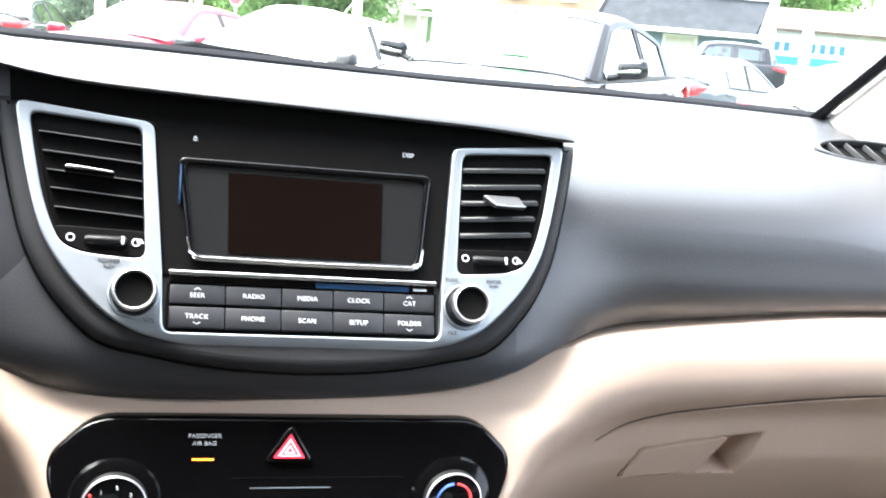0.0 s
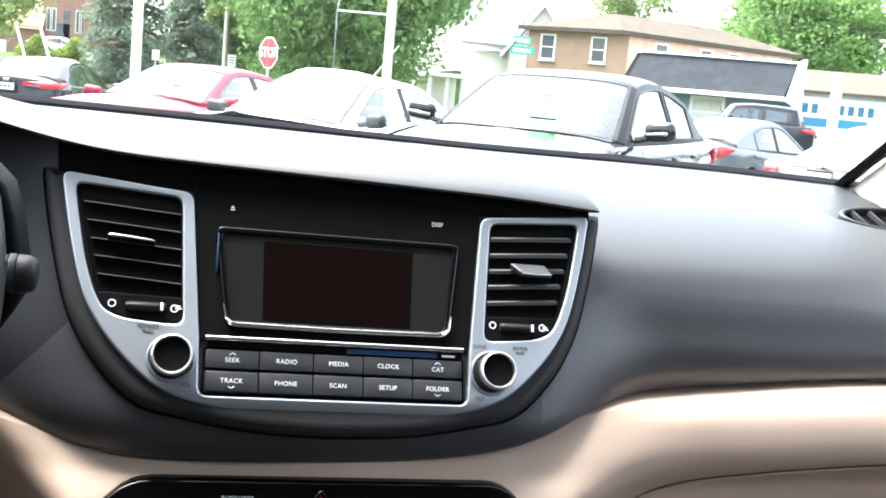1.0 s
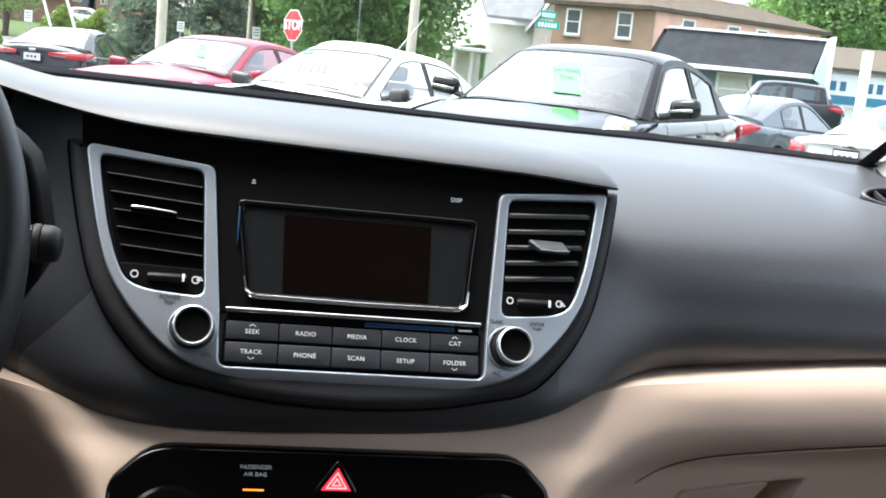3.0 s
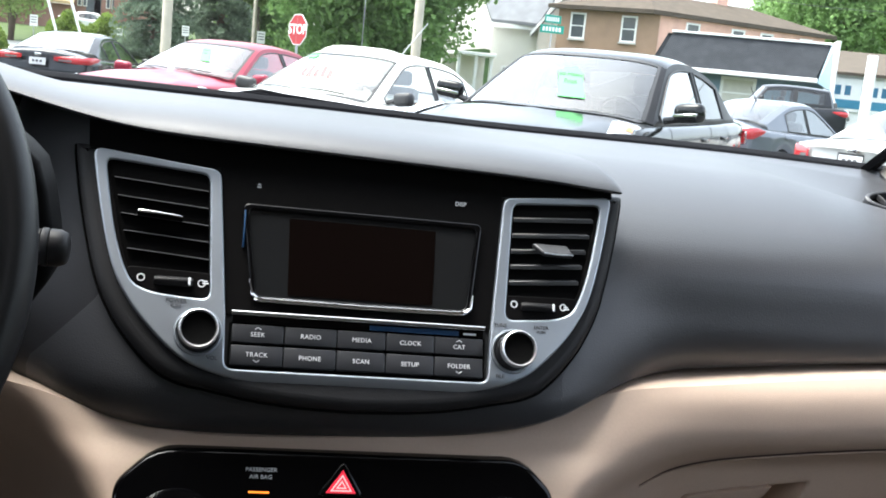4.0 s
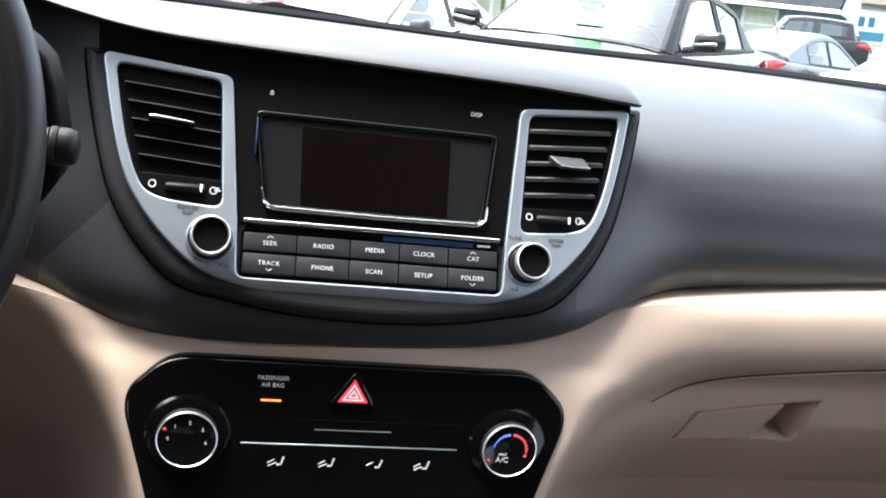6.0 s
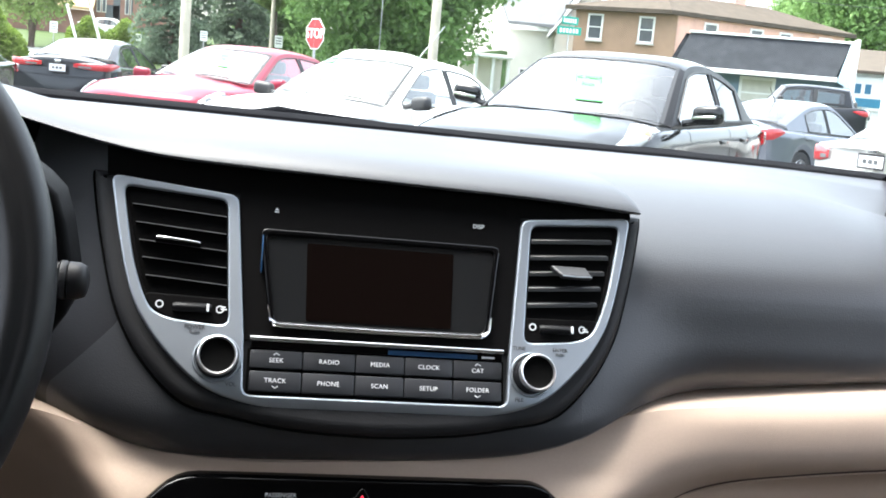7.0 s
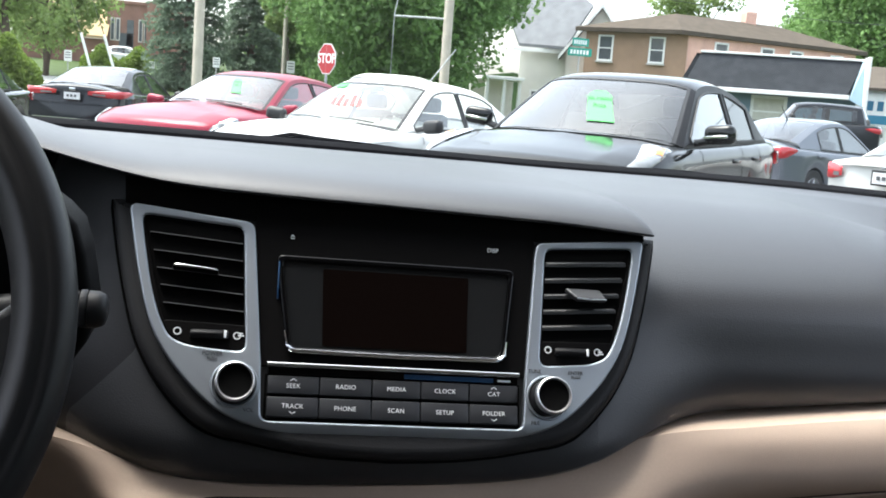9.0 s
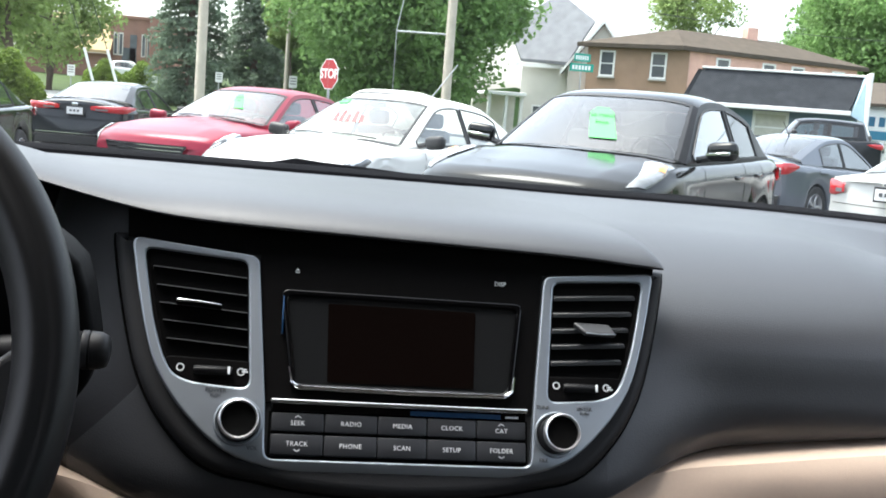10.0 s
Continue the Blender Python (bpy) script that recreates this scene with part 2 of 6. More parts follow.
def words(text, size, m, spacing=1.0, depth=0.0003, bold=0.0):
    """A mesh of raised letters centred at the origin of m."""
    cu = bpy.data.curves.new("words", "FONT")
    cu.body, cu.size, cu.align_x, cu.align_y, cu.extrude, cu.space_character, cu.offset = text, size, "CENTER", "CENTER", depth, spacing, bold
    cu.resolution_u = 3
    ob = bpy.data.objects.new("words", cu)
    scene.collection.objects.link(ob)
    bpy.context.view_layer.update()
    me = bpy.data.meshes.new_from_object(ob.evaluated_get(bpy.context.evaluated_depsgraph_get()))
    bpy.data.objects.remove(ob)
    bpy.data.curves.remove(cu)
    me.transform(m)
    me.materials.clear()
    return me


def lerp_table(x, tab):
    """Smooth value from a short table of (x, value)."""
    if x <= tab[0][0]:
        return tab[0][1]
    for (a, va), (b, vb) in zip(tab, tab[1:]):
        if x <= b:
            t = (x - a) / (b - a)
            return va + (vb - va) * t
    return tab[-1][1]


def smooth_step(a, b, x):
    t = min(1, max(0, (x - a) / (b - a)))
    return t * t * (3 - 2 * t)


# ---- the parked car's cabin ----
STACK = Matrix.Translation((0, 0, 0.93)) @ pose(0, 0, 0, 66, 0, 0)    # the stack's face: x across, y up the slope, z towards the seats


def yw(x):
    """Depth of the windshield's foot."""
    return 0.60 - 0.335 * x * x - 0.10 * smooth_step(0.25, -0.10, x)


def zw(x):
    """How much the windshield's foot lifts above its middle."""
    return 0.003 * smooth_step(0.25, -0.10, x) + 0.007 * smooth_step(0.2, 0.6, x)


LIP = [(-0.75, 1.112), (-0.55, 1.128), (-0.40, 1.122), (-0.285, 1.102), (-0.254, 1.094), (-0.227, 1.088), (-0.195, 1.0815), (-0.167, 1.0775), (-0.106, 1.0755),
       (0.0, 1.0735), (0.134, 1.071), (0.18, 1.068), (0.2, 1.0665), (0.75, 1.066)]
CREST = [(-0.75, 0.012), (-0.30, 0.011), (-0.235, 0.0115), (-0.195, 0.0155), (-0.15, 0.0212), (0.0, 0.0222), (0.2, 0.0222), (0.75, 0.0222)]
BOUND = [(-0.75, 0.915), (-0.30, 0.897), (-0.2555, 0.892), (-0.233, 0.8895), (-0.2038, 0.8835), (-0.18, 0.876), (-0.1526, 0.869), (-0.125, 0.8655), (-0.0878, 0.8642), (-0.05, 0.865), (0.037, 0.868), (0.0718, 0.8705),
         (0.1086, 0.8755), (0.1453, 0.8835), (0.176, 0.896), (0.212, 0.9075), (0.2366, 0.9132), (0.2733, 0.9155), (0.329, 0.9215), (0.418, 0.930), (0.478, 0.9345), (0.75, 0.941)]
FOLD = [(-0.75, 0.93), (-0.45, 0.915), (-0.30, 0.905), (-0.23, 0.887), (-0.195, 0.861), (-0.165, 0.805), (-0.145, 0.73), (-0.13, 0.60),
        (0.13, 0.60), (0.155, 0.73), (0.172, 0.807), (0.203, 0.857), (0.25, 0.885), (0.32, 0.899), (0.45, 0.908), (0.75, 0.914)]


def soft_table(x, tab, w=0.013):
    return sum(lerp_table(x + k * w, tab) for k in (-2, -1, 0, 1, 2)) / 5


def zb(x):
    return soft_table(x, BOUND)


def bottom(x):
    return zb(x) + 0.003 + 0.006 * smooth_step(0.11, 0.30, x)


def y_stack(z):
    r = max(0.0, (0.912 - z) / 0.04)
    return 0.445 * (z - 0.93) + 0.013 + 0.022 * r * r


def y_side(z, x):
    """Depth of the dash's face beside the stack: rolled over at the top, hollow in the middle, proud lower down."""
    top = max(0.0, (z - 0.985) / 0.08)
    low = max(0.0, (0.965 - z) / 0.03)
    return 0.047 + 0.035 * top * top + 0.006 * math.sin((z - 0.95) * 26) + 0.007 * low * low + 0.02 * max(0, abs(x) - 0.45)


def y_face(x, z):
    w = smooth_step(1.0, 0.88, z)
    k = smooth_step(0.188 - 0.045 * w, (0.245 if x > 0 else 0.275) + 0.08 * w, abs(x))
    side = y_side(z, x)
    if x < 0:
        side += 0.03 + 0.12 * max(0, -0.2 - x)
    return (1 - k) * y_stack(z) + k * side


def y_low(x, z):
    """Depth of the beige lower panel: a proud middle round the climate panel, and a rolled lip above the set-back glove box."""
    zf = soft_table(x, FOLD, 0.014) - 0.010 * smooth_step(0.15, 0.3, x)
    d = z - zf
    back = (1 - smooth_step(-0.056, 0.032, d)) * (0.85 if x < 0 else 1.0)
    k = smooth_step(0.11, 0.40, abs(x)) if x < 0 else smooth_step(0.09, 0.37, x)
    rise = (z - zb(x) + 0.066) / 0.07
    slope = 0.0 if rise < 0 else rise * rise / 0.64 if rise < 0.4 else min(1.0, (rise - 0.2) / 0.8)
    front = (1 - k) * (0.001 + 0.026 * smooth_step(0.840, 0.905, z)) + k * (-0.008 + 0.037 * slope)
    roll = max(0.0, (z - zb(x) + 0.016) / 0.016)
    return front + 0.011 * smooth_step(0.885, 0.835, z) * smooth_step(0.20, 0.30, x) + back * ((0.036 if x > 0 else 0.06) * (0.45 + 0.55 * smooth_step(0.17, 0.33, abs(x))) + (0.28 if x > 0 else 0.65) * max(0, zf - z) * smooth_step(0.0, 0.05, zf - z)) + 0.0015 * roll * roll + (1.5 * min(0.08, max(0.0, 0.80 - z)) ** 1.5 + 0.25 * max(0.0, 0.72 - z)) * smooth_step(0.14, 0.22, abs(x))


EYE = Vector((-0.13, -0.73, 1.14))     # about where the driver's eyes are


def recline(p):
    """Lean the middle of the lower dash towards the seats and tuck the knee panels and glove box under, along the line of sight."""
    p = Vector(p)
    lean = -0.36 * max(0.0, 0.862 - p.z) * (1 - smooth_step(0.168, 0.25, abs(p.x)))
    if p.x > 0:
        lean += 0.24 * max(0.0, 0.80 - p.z) * smooth_step(0.20, 0.36, p.x) * (1 - smooth_step(0.52, 0.68, p.x))
    else:
        under = max(0.0, soft_table(p.x, FOLD, 0.014) + 0.005 - p.z)
        lean += 0.36 * (1 - math.exp(-(under / 0.13) ** 2)) * smooth_step(0.15, 0.24, -p.x) * (1 - smooth_step(0.38, 0.54, -p.x))
    return EYE + (p - EYE) * (1 + lean / (p.y - EYE.y))


dash = thing("dashboard", "dark grey soft-touch car dashboard with beige lower panel", "dashboard", (0, 0.2, 0.7), CAR)
xs_left = [-0.75 + 0.0075 * i for i in range(128)]
xs_left = [x for x in xs_left if x < 0.192]
# the hood that overhangs the stack and the instruments
rows = []
END = (0.12, 0.28, 0.44, 0.58, 0.70, 0.80, 0.88, 0.94, 0.98, 1.0)     # the rounded end of the hood
for i in range(len(xs_left) + len(END)):
    x = xs_left[min(i, len(xs_left) - 1)] if i < len(xs_left) else 0.192 + 0.0145 * END[i - len(xs_left)]
    drop = 0 if i < len(xs_left) else 0.0115 * (1 - math.sqrt(1 - min(0.9999, END[i - len(xs_left)]) ** 2))
    zl, c = soft_table(x, LIP), soft_table(x, CREST)
    yl = 0.046 + 0.10 * smooth_step(-0.30, -0.50, x) * -0.4
    w = yw(x)
    rise = max(0.0, zl + c - 1.09)
    col = [(x, w + 0.03, 1.083), (x, w, 1.088 + zw(x) - drop), (x, w - 0.06, 1.0895 + zw(x) - drop), (x, 0.34, 1.0925 + 0.1 * rise - drop), (x, 0.24, zl + c + 0.003 - 0.55 * rise - drop), (x, 0.18, zl + c + 0.0015 - 0.22 * rise - drop)]
    for dy, f in ((0.100, 1.0), (0.082, 0.98), (0.066, 0.945), (0.053, 0.89), (0.042, 0.82), (0.032, 0.73), (0.0235, 0.62), (0.0160, 0.49), (0.0098, 0.34), (0.0055, 0.20), (0.0035, 0.08), (0.0045, 0.0), (0.0100, -0.05)):
        col.append((x, yl + dy, zl + c * f - drop * max(0.0, f)))
    rows.append(col + [(x, yl + 0.03, zl - 0.003), (x, 0.10, zl + 0.001), (x, 0.16, zl - 0.004)])
part("upper_pad", grid(bmesh.new(), rows), DASH, dash, "dark grey grained dash top")
# the passenger's side: top, roll and face
rows = []
x = 0.1625
while x < 0.762:
    w = yw(x)
    b = bottom(x)
    e = smooth_step(0.1625, 0.215, x)
    col = [(x, w + 0.03, 1.083), (x, w, 1.0885 + zw(x)), (x, w - 0.06, 1.0885 + 0.8 * zw(x)), (x, 0.33, 1.087 + 0.2 * zw(x))]
    for i in range(11):
        q = radians(84 * i / 10)
        col.append((x, 0.255 - 0.205 * math.sin(q) ** 1.25 + (0.055 - 0.05) * i / 10 - 0.001 * i * (1 - e), 0.996 + 0.089 * math.cos(q)))
    droop = 0.028 * smooth_step(0.43, 0.66, x)
    col = [(p[0], p[1], p[2] - droop * smooth_step(w - 0.02, 0.33, p[1])) for p in col]
    z1, y1 = col[-1][2], col[-1][1]
    for i in range(1, 17):
        z = z1 + (b - z1) * i / 16
        col.append((x, y_face(x, z) + (y1 - y_face(x, z1)) * (1 - i / 16) ** 2, z))
    yl = y_face(x, b)
    col += [(x, yl + 0.003, b - 0.003), (x, yl + 0.012, b - 0.0045), (x, yl + 0.05, b - 0.004)]
    rows.append(col)
    x += 0.0075
for _ in range(16):      # ease the hollow beside the stack into the face
    soft = [[p[1] for p in r] for r in rows]
    for i in range(3, len(rows) - 1):
        for j in range(15, len(rows[0]) - 5):
            p = rows[i][j]
            rows[i][j] = (p[0], soft[i][j] * 0.4 + 0.3 * (soft[i - 1][j] + soft[i + 1][j]), p[2])
part("passenger_panel", grid(bmesh.new(), rows), DASH, dash, "dark grey dash face with leather grain")
# the chin under the stack and the driver's side face
def face_rows(x, stop):
    rows = []
    while x < stop + 1e-6:
        b = bottom(x)
        cl = smooth_step(-0.255, -0.30, x)
        col = []
        for i in range(25):
            zt = 1.075 + max(0.0, soft_table(x, LIP) - 1.077) * smooth_step(-0.2, -0.23, x)
            z = zt + (b - zt) * i / 24
            pod = cl * smooth_step(0.955, 0.985, z) * 0.12
            q = x + max(-0.03, min(0.02, 0.9 * (z - 0.94))) * max(0.0, 1 - abs(x + 0.205) / 0.045)
            col.append((q, y_face(q, z) + pod, z))
        x0, x = x, col[-1][0]
        yl = y_face(x, b)
        col += [(x, yl + 0.004, b - 0.003), (x, yl + 0.012, b - 0.004), (x, yl + 0.05, b - 0.004)]
        rows.append(col)
        x = x0 + 0.0075
    return rows


part("chin_panel", grid(bmesh.new(), face_rows(-0.205, 0.1625)), DASH, dash, "dark grey dash face under the stack")
part("driver_side_panel", grid(bmesh.new(), face_rows(-0.745, -0.2)), DASH_DRV, dash, "dark grey dash face beside the steering wheel, shade in its colour")
# glove box lid, a finger of gap round it, with a pull
GLOVE = [(0.255, 0.820), (0.2785, 0.836), (0.31, 0.8455), (0.344, 0.8533), (0.397, 0.862), (0.490, 0.8725), (0.75, 0.885)]
PADDLE = [(0.2965, 0.7805), (0.3096, 0.8097), (0.3920, 0.8222), (0.3707, 0.7845)]
POCKET = [(0.3722, 0.7845), (0.3938, 0.8225), (0.4267, 0.8262), (0.4142, 0.7830)]


def inside(p, poly):
    """Distance inward from the nearest edge of a convex outline given clockwise; negative outside."""
    best = 1e9
    for i in range(len(poly)):
        a, q = Vector(poly[i - 1]), Vector(poly[i])
        d = (q - a).normalized()
        best = min(best, (Vector(p) - a).dot(Vector((d.y, -d.x))))
    return best


def lid_y(x, z):
    proud = 0.0034 * smooth_step(0.26, 0.32, x)
    dent = 0.036 * smooth_step(-0.001, 0.007, inside((x, z), POCKET)) + 0.006 * smooth_step(0.0, 0.002, inside((x, z), [(q[0] - 0.0012 if k < 2 else q[0], q[1] + (0.0012 if k in (1, 2) else -0.0012)) for k, q in enumerate(PADDLE)]))
    return y_low(x, z) - proud + dent


rows, gap = [], []
x = 0.258
while x < 0.735:
    t = soft_table(x, GLOVE, 0.006)
    col = [(x, y_low(x, t) + 0.006, t - 0.001), (x, y_low(x, t) - 0.0008 * smooth_step(0.26, 0.32, x), t - 0.0025)]
    for i in range(100):
        z = t - 0.005 - (t - 0.61) * (i / 99) ** 1.5
        col.append((x, lid_y(x, z), z))
    rows.append(col)
    wd = 0.0011 * smooth_step(0.26, 0.31, x) + 0.0004
    gap.append([(x, y_low(x, t + wd * 0.7) - 0.0006, t + wd * 0.7), (x, y_low(x, t - wd * 1.8) - 0.0010, t - wd * 1.8)])
    x += 0.002 if x < 0.44 else 0.008
glove = part("glove_box_lid", grid(bmesh.new(), rows), BEIGE, dash, "closed beige glove box lid")
lid_gap = part("lid_gap", grid(bmesh.new(), gap), GAP, dash, "dark gap over the glove box lid")
bm = bmesh.new()
pad = rounded(PADDLE, [0.005, 0.009, 0.004, 0.004], 4)
front = [bm.verts.new((p[0], y_low(*p) - 0.0052, p[1])) for p in [tuple(Vector((0.342, 0.7995)) + (Vector(q) - Vector((0.342, 0.7995))) * 0.965) for q in pad]]
edge = [bm.verts.new((p[0], y_low(*p) - 0.0036, p[1])) for p in pad]
back = [bm.verts.new((p[0], y_low(*p) + 0.010, p[1])) for p in pad]
bm.faces.new(front)
for i in range(len(pad)):
    bm.faces.new((front[i - 1], front[i], edge[i], edge[i - 1]))
    bm.faces.new((edge[i - 1], edge[i], back[i], back[i - 1]))
part("glove_box_handle", bm, BEIGE, glove, "beige pull of the glove box", angle=30)
# beige lower panel, with an opening for the climate panel
rows = []
x = -0.75
while x < 0.762:
    t = zb(x)
    col = [(x, y_low(x, t) + 0.05, t - 0.001), (x, y_low(x, t) + 0.01, t + 0.001)]
    for i in range(65):
        z = t - (t - 0.52) * (i / 64) ** 1.25
        col.append((x, y_low(x, z) + 0.03 * smooth_step(0.29, 0.30, x) * smooth_step(0.012, 0.022, soft_table(x, GLOVE, 0.006) - z), z))
    rows.append(col)
    x += 0.005
part("lower_panel", grid(bmesh.new(), [[recline(p) for p in r] for r in rows]), BEIGE, dash, "beige moulded lower dash panel")
# seam of the driver's side
part("seam", tube(bmesh.new(), [(-0.196, y_face(-0.196, 0.953) + 0.003, 0.953), (-0.210, y_face(-0.21, 0.94) + 0.003, 0.940), (-0.222, y_face(-0.222, 0.925) + 0.003, 0.925)], 0.0006, 6), VOID, dash)

# shield-shaped bezel and silver trim round the vents and the audio unit
HALF_OUT = [(0.1005, -0.0158), (0.118, -0.0105), (0.136, 0.0), (0.1585, 0.0228), (0.1705, 0.0395), (0.1785, 0.0545), (0.1845, 0.0725), (0.1895, 0.0915), (0.1955, 0.118), (0.200, 0.1432)]
HOLE = [(0.1105, 0.0372), (0.136, 0.039), (0.152, 0.0405), (0.1645, 0.0455), (0.1715, 0.058), (0.1795, 0.081), (0.1858, 0.110), (0.1905, 0.1355), (0.1168, 0.1302)]


def chaikin(pts, n=1, keep_ends=True):
    for _ in range(n):
        out = [pts[0]]
        for a, b in zip(pts, pts[1:]):
            out += [(a[0] * 0.75 + b[0] * 0.25, a[1] * 0.75 + b[1] * 0.25), (a[0] * 0.25 + b[0] * 0.75, a[1] * 0.25 + b[1] * 0.75)]
        out.append(pts[-1])
        pts = out
    return pts


half = [p for p in chaikin([(0.0, -0.0258), (0.035, -0.0250), (0.068, -0.0222)] + HALF_OUT, 2) if p[0] > 0.0001]
half = [p for p in half if p[1] < 0.131]
half = half + rounded([half[-1], (0.2005, 0.1438), (0.160, 0.1392)], [0, 0.009, 0], 5)[1:-1]
inner = [(0.109, 0.1348)] + [(0.1075, 0.12), (0.099, 0.03)] + rounded([(0.099, 0.03), (0.0970, -0.0112), (0.05, -0.0113)], [0, 0.006, 0], 5)[1:-1] + [(0.05, -0.0113)]
right_side = half + rounded([half[-1], inner[0], inner[1]], [0, 0.007, 0], 4)[1:-1] + inner[1:]
outline = right_side + [(-x, y) for x, y in reversed(right_side)]
outline = [p for p in outline] + [(0.0, -0.0258)]
hole = rounded(HOLE, [0.007, 0.02, 0.02, 0.006, 0.01, 0.02, 0.02, 0.006, 0.006], 3)
trim_me = plate([outline, hole, [(-x, y) for x, y in hole]], 0.012, 0.0016, Matrix.Translation((0, 0, 0.004)))
for v in trim_me.vertices:      # the chin of the trim curves under
    d = max(0.0, -0.006 - v.co.y)
    v.co.z -= 22.0 * d * d + 0.10 * d
trim_me.transform(STACK)
trim = part("trim_frame", trim_me, SILVER, dash, "satin silver trim round vents and audio unit", angle=30)

big = chaikin([(0.0, -0.0362), (0.040, -0.0350), (0.075, -0.0315), (0.106, -0.0252)] + [(x + 0.0125, y - 0.0105 * (1 - smooth_step(0.0, 0.08, y))) for x, y in HALF_OUT[1:]], 2)
big[-1] = (big[-1][0], 0.1485)
shield = big + [(-x, y) for x, y in reversed(big)][:-1]
part("stack_bezel", plate([shield], 0.05, 0.0085, STACK @ Matrix.Translation((0, 0, -0.001)), 5), DASH_SIDE, dash, "charcoal bezel round the silver trim", angle=30)


part("bezel_groove", tube(bmesh.new(), [STACK @ Vector((x * 1.003, y - 0.0006, -0.0100)) for x, y in [(-a, b) for a, b in reversed(big[1:])] + big], 0.0011, 6), VOID, dash, "dark groove round the bezel")


# ---- air vents ----
def make_vent(s):
    v = thing("air_vent", "black centre air vent with horizontal slats in silver trim", "air vent", STACK @ Vector((s * 0.15, 0.085, 0)), CAR, "centre air vents")
    up = lambda pts: [(s * x, y) for x, y in pts]
    wall = plate([up(rounded([(0.107, 0.034), (0.155, 0.036), (0.172, 0.045), (0.194, 0.139), (0.113, 0.134)], 0.005, 2)), up(rounded([(0.1115, 0.0395), (0.150, 0.0415), (0.1635, 0.048), (0.171, 0.062), (0.1895, 0.1345), (0.118, 0.1295)], 0.005, 3))], 0.004, 0.0006, STACK @ Matrix.Translation((0, 0, 0.0022)))
    part("surround", wall, MATTE, v)
    part("duct", plate([up([(0.108, 0.036), (0.168, 0.04), (0.193, 0.137), (0.114, 0.132)])], 0.002, 0, STACK @ Matrix.Translation((0, 0, 0.0002))), VOID, v, "dark duct behind the slats", smooth=False)
    strip = up(rounded([(0.1095, 0.0375), (0.152, 0.0405), (0.1660, 0.0475), (0.1700, 0.0580), (0.1110, 0.0565)], [0.004, 0.01, 0.006, 0.004, 0.002], 3))
    part("control_strip", plate([strip], 0.004, 0.0008, STACK @ Matrix.Translation((0, 0, 0.0032))), MATTE, v)
    ys = (0.1195, 0.1065, 0.0938, 0.0815, 0.0688)
    for i, y in enumerate(ys):
        x1 = 0.1895 - (0.1345 - y) * 0.262
        x0 = 0.1165 - (0.13 - y) * 0.07
        sl = bmesh.new()
        tilt = 24 if s > 0 else -6
        thick = 0.0030 if s > 0 else 0.0006
        a, b = sorted((s * (x0 + 0.0012 - 0.15), s * (x1 - 0.002 - 0.15)))
        lie = STACK @ Matrix.Translation((s * 0.15, y, 0.0040)) @ pose(0, 0, 0, 0, 0, s * 4.0) @ pose(0, 0, 0, tilt, 0, 0)
        box(sl, (a, -thick / 2, -0.012), (b, thick / 2, 0.0), 0.0005 if s > 0 else 0.0002, lie)
        sb = part("slat", sl, SLAT if s > 0 else VOID, v)
        part("slat_edge", boxbm((a, -thick / 2, -0.0004), (b, thick / 2 * (1 if s < 0 else 0.2), 0.0004), 0, lie), SLAT_EDGE, sb, smooth=False)
    if s > 0:
        tab = plate([rounded([(-0.0155, 0.006), (0.0135, 0.006), (0.0165, -0.006), (-0.008, -0.006)], 0.002, 3)], 0.004, 0.0012, STACK @ Matrix.Translation((0.1465, 0.0945, 0.0105)) @ pose(0, 0, 0, -38, 0, 0))
        part("vane_tab", tab, SLAT, v, "dark grey vane tab")
        part("tab_lip", tube(bmesh.new(), [STACK @ Vector(p) for p in ((0.1385, 0.0895, 0.0145), (0.15, 0.0890, 0.0148), (0.1622, 0.0895, 0.0145))], 0.0007, 6), SILVER, v)
    else:
        part("vane_tab", boxbm((-0.016, -0.0013, -0.004), (0.016, 0.0013, 0.003), 0.0008, STACK @ Matrix.Translation((-0.1495, 0.0955, 0.007)) @ pose(0, 0, 0, 0, 0, -4) @ pose(0, 0, 0, -10, 0, 0), 2), MATTE, v)
        part("chrome_edge", tube(bmesh.new(), [STACK @ Vector((-0.1495 + q * 0.0155, 0.0960 - 0.0011 * q - 0.0004 * q * q, 0.0105)) for q in (-1, -0.9, -0.5, 0, 0.5, 0.9, 1)], [0.0006, 0.0013, 0.0012, 0.0010, 0.0009, 0.0009, 0.0005], 12), CHROME, v, "bright chrome tab edge")
    wx = 0.1365
    part("thumb_wheel", lathe(bmesh.new(), [(0, -0.0135), (0.010, -0.0135), (0.0125, -0.011), (0.0125, 0.011), (0.010, 0.0135), (0, 0.0135)], STACK @ Matrix.Translation((s * wx, 0.0488, 0.0005)) @ pose(0, 0, 0, 0, 90, 0) @ Matrix.Diagonal((0.55, 0.30, 1, 1)), 28), THUMB, v)
    part("wheel_mark", boxbm((-0.0009, -0.0028, 0), (0.0009, 0.0028, 0.0012), 0.0003, STACK @ Matrix.Translation((wx * s + (0.011 if s < 0 else 0.0115), 0.0484, 0.0075))), PRINT, v, "white mark on the thumb wheel")
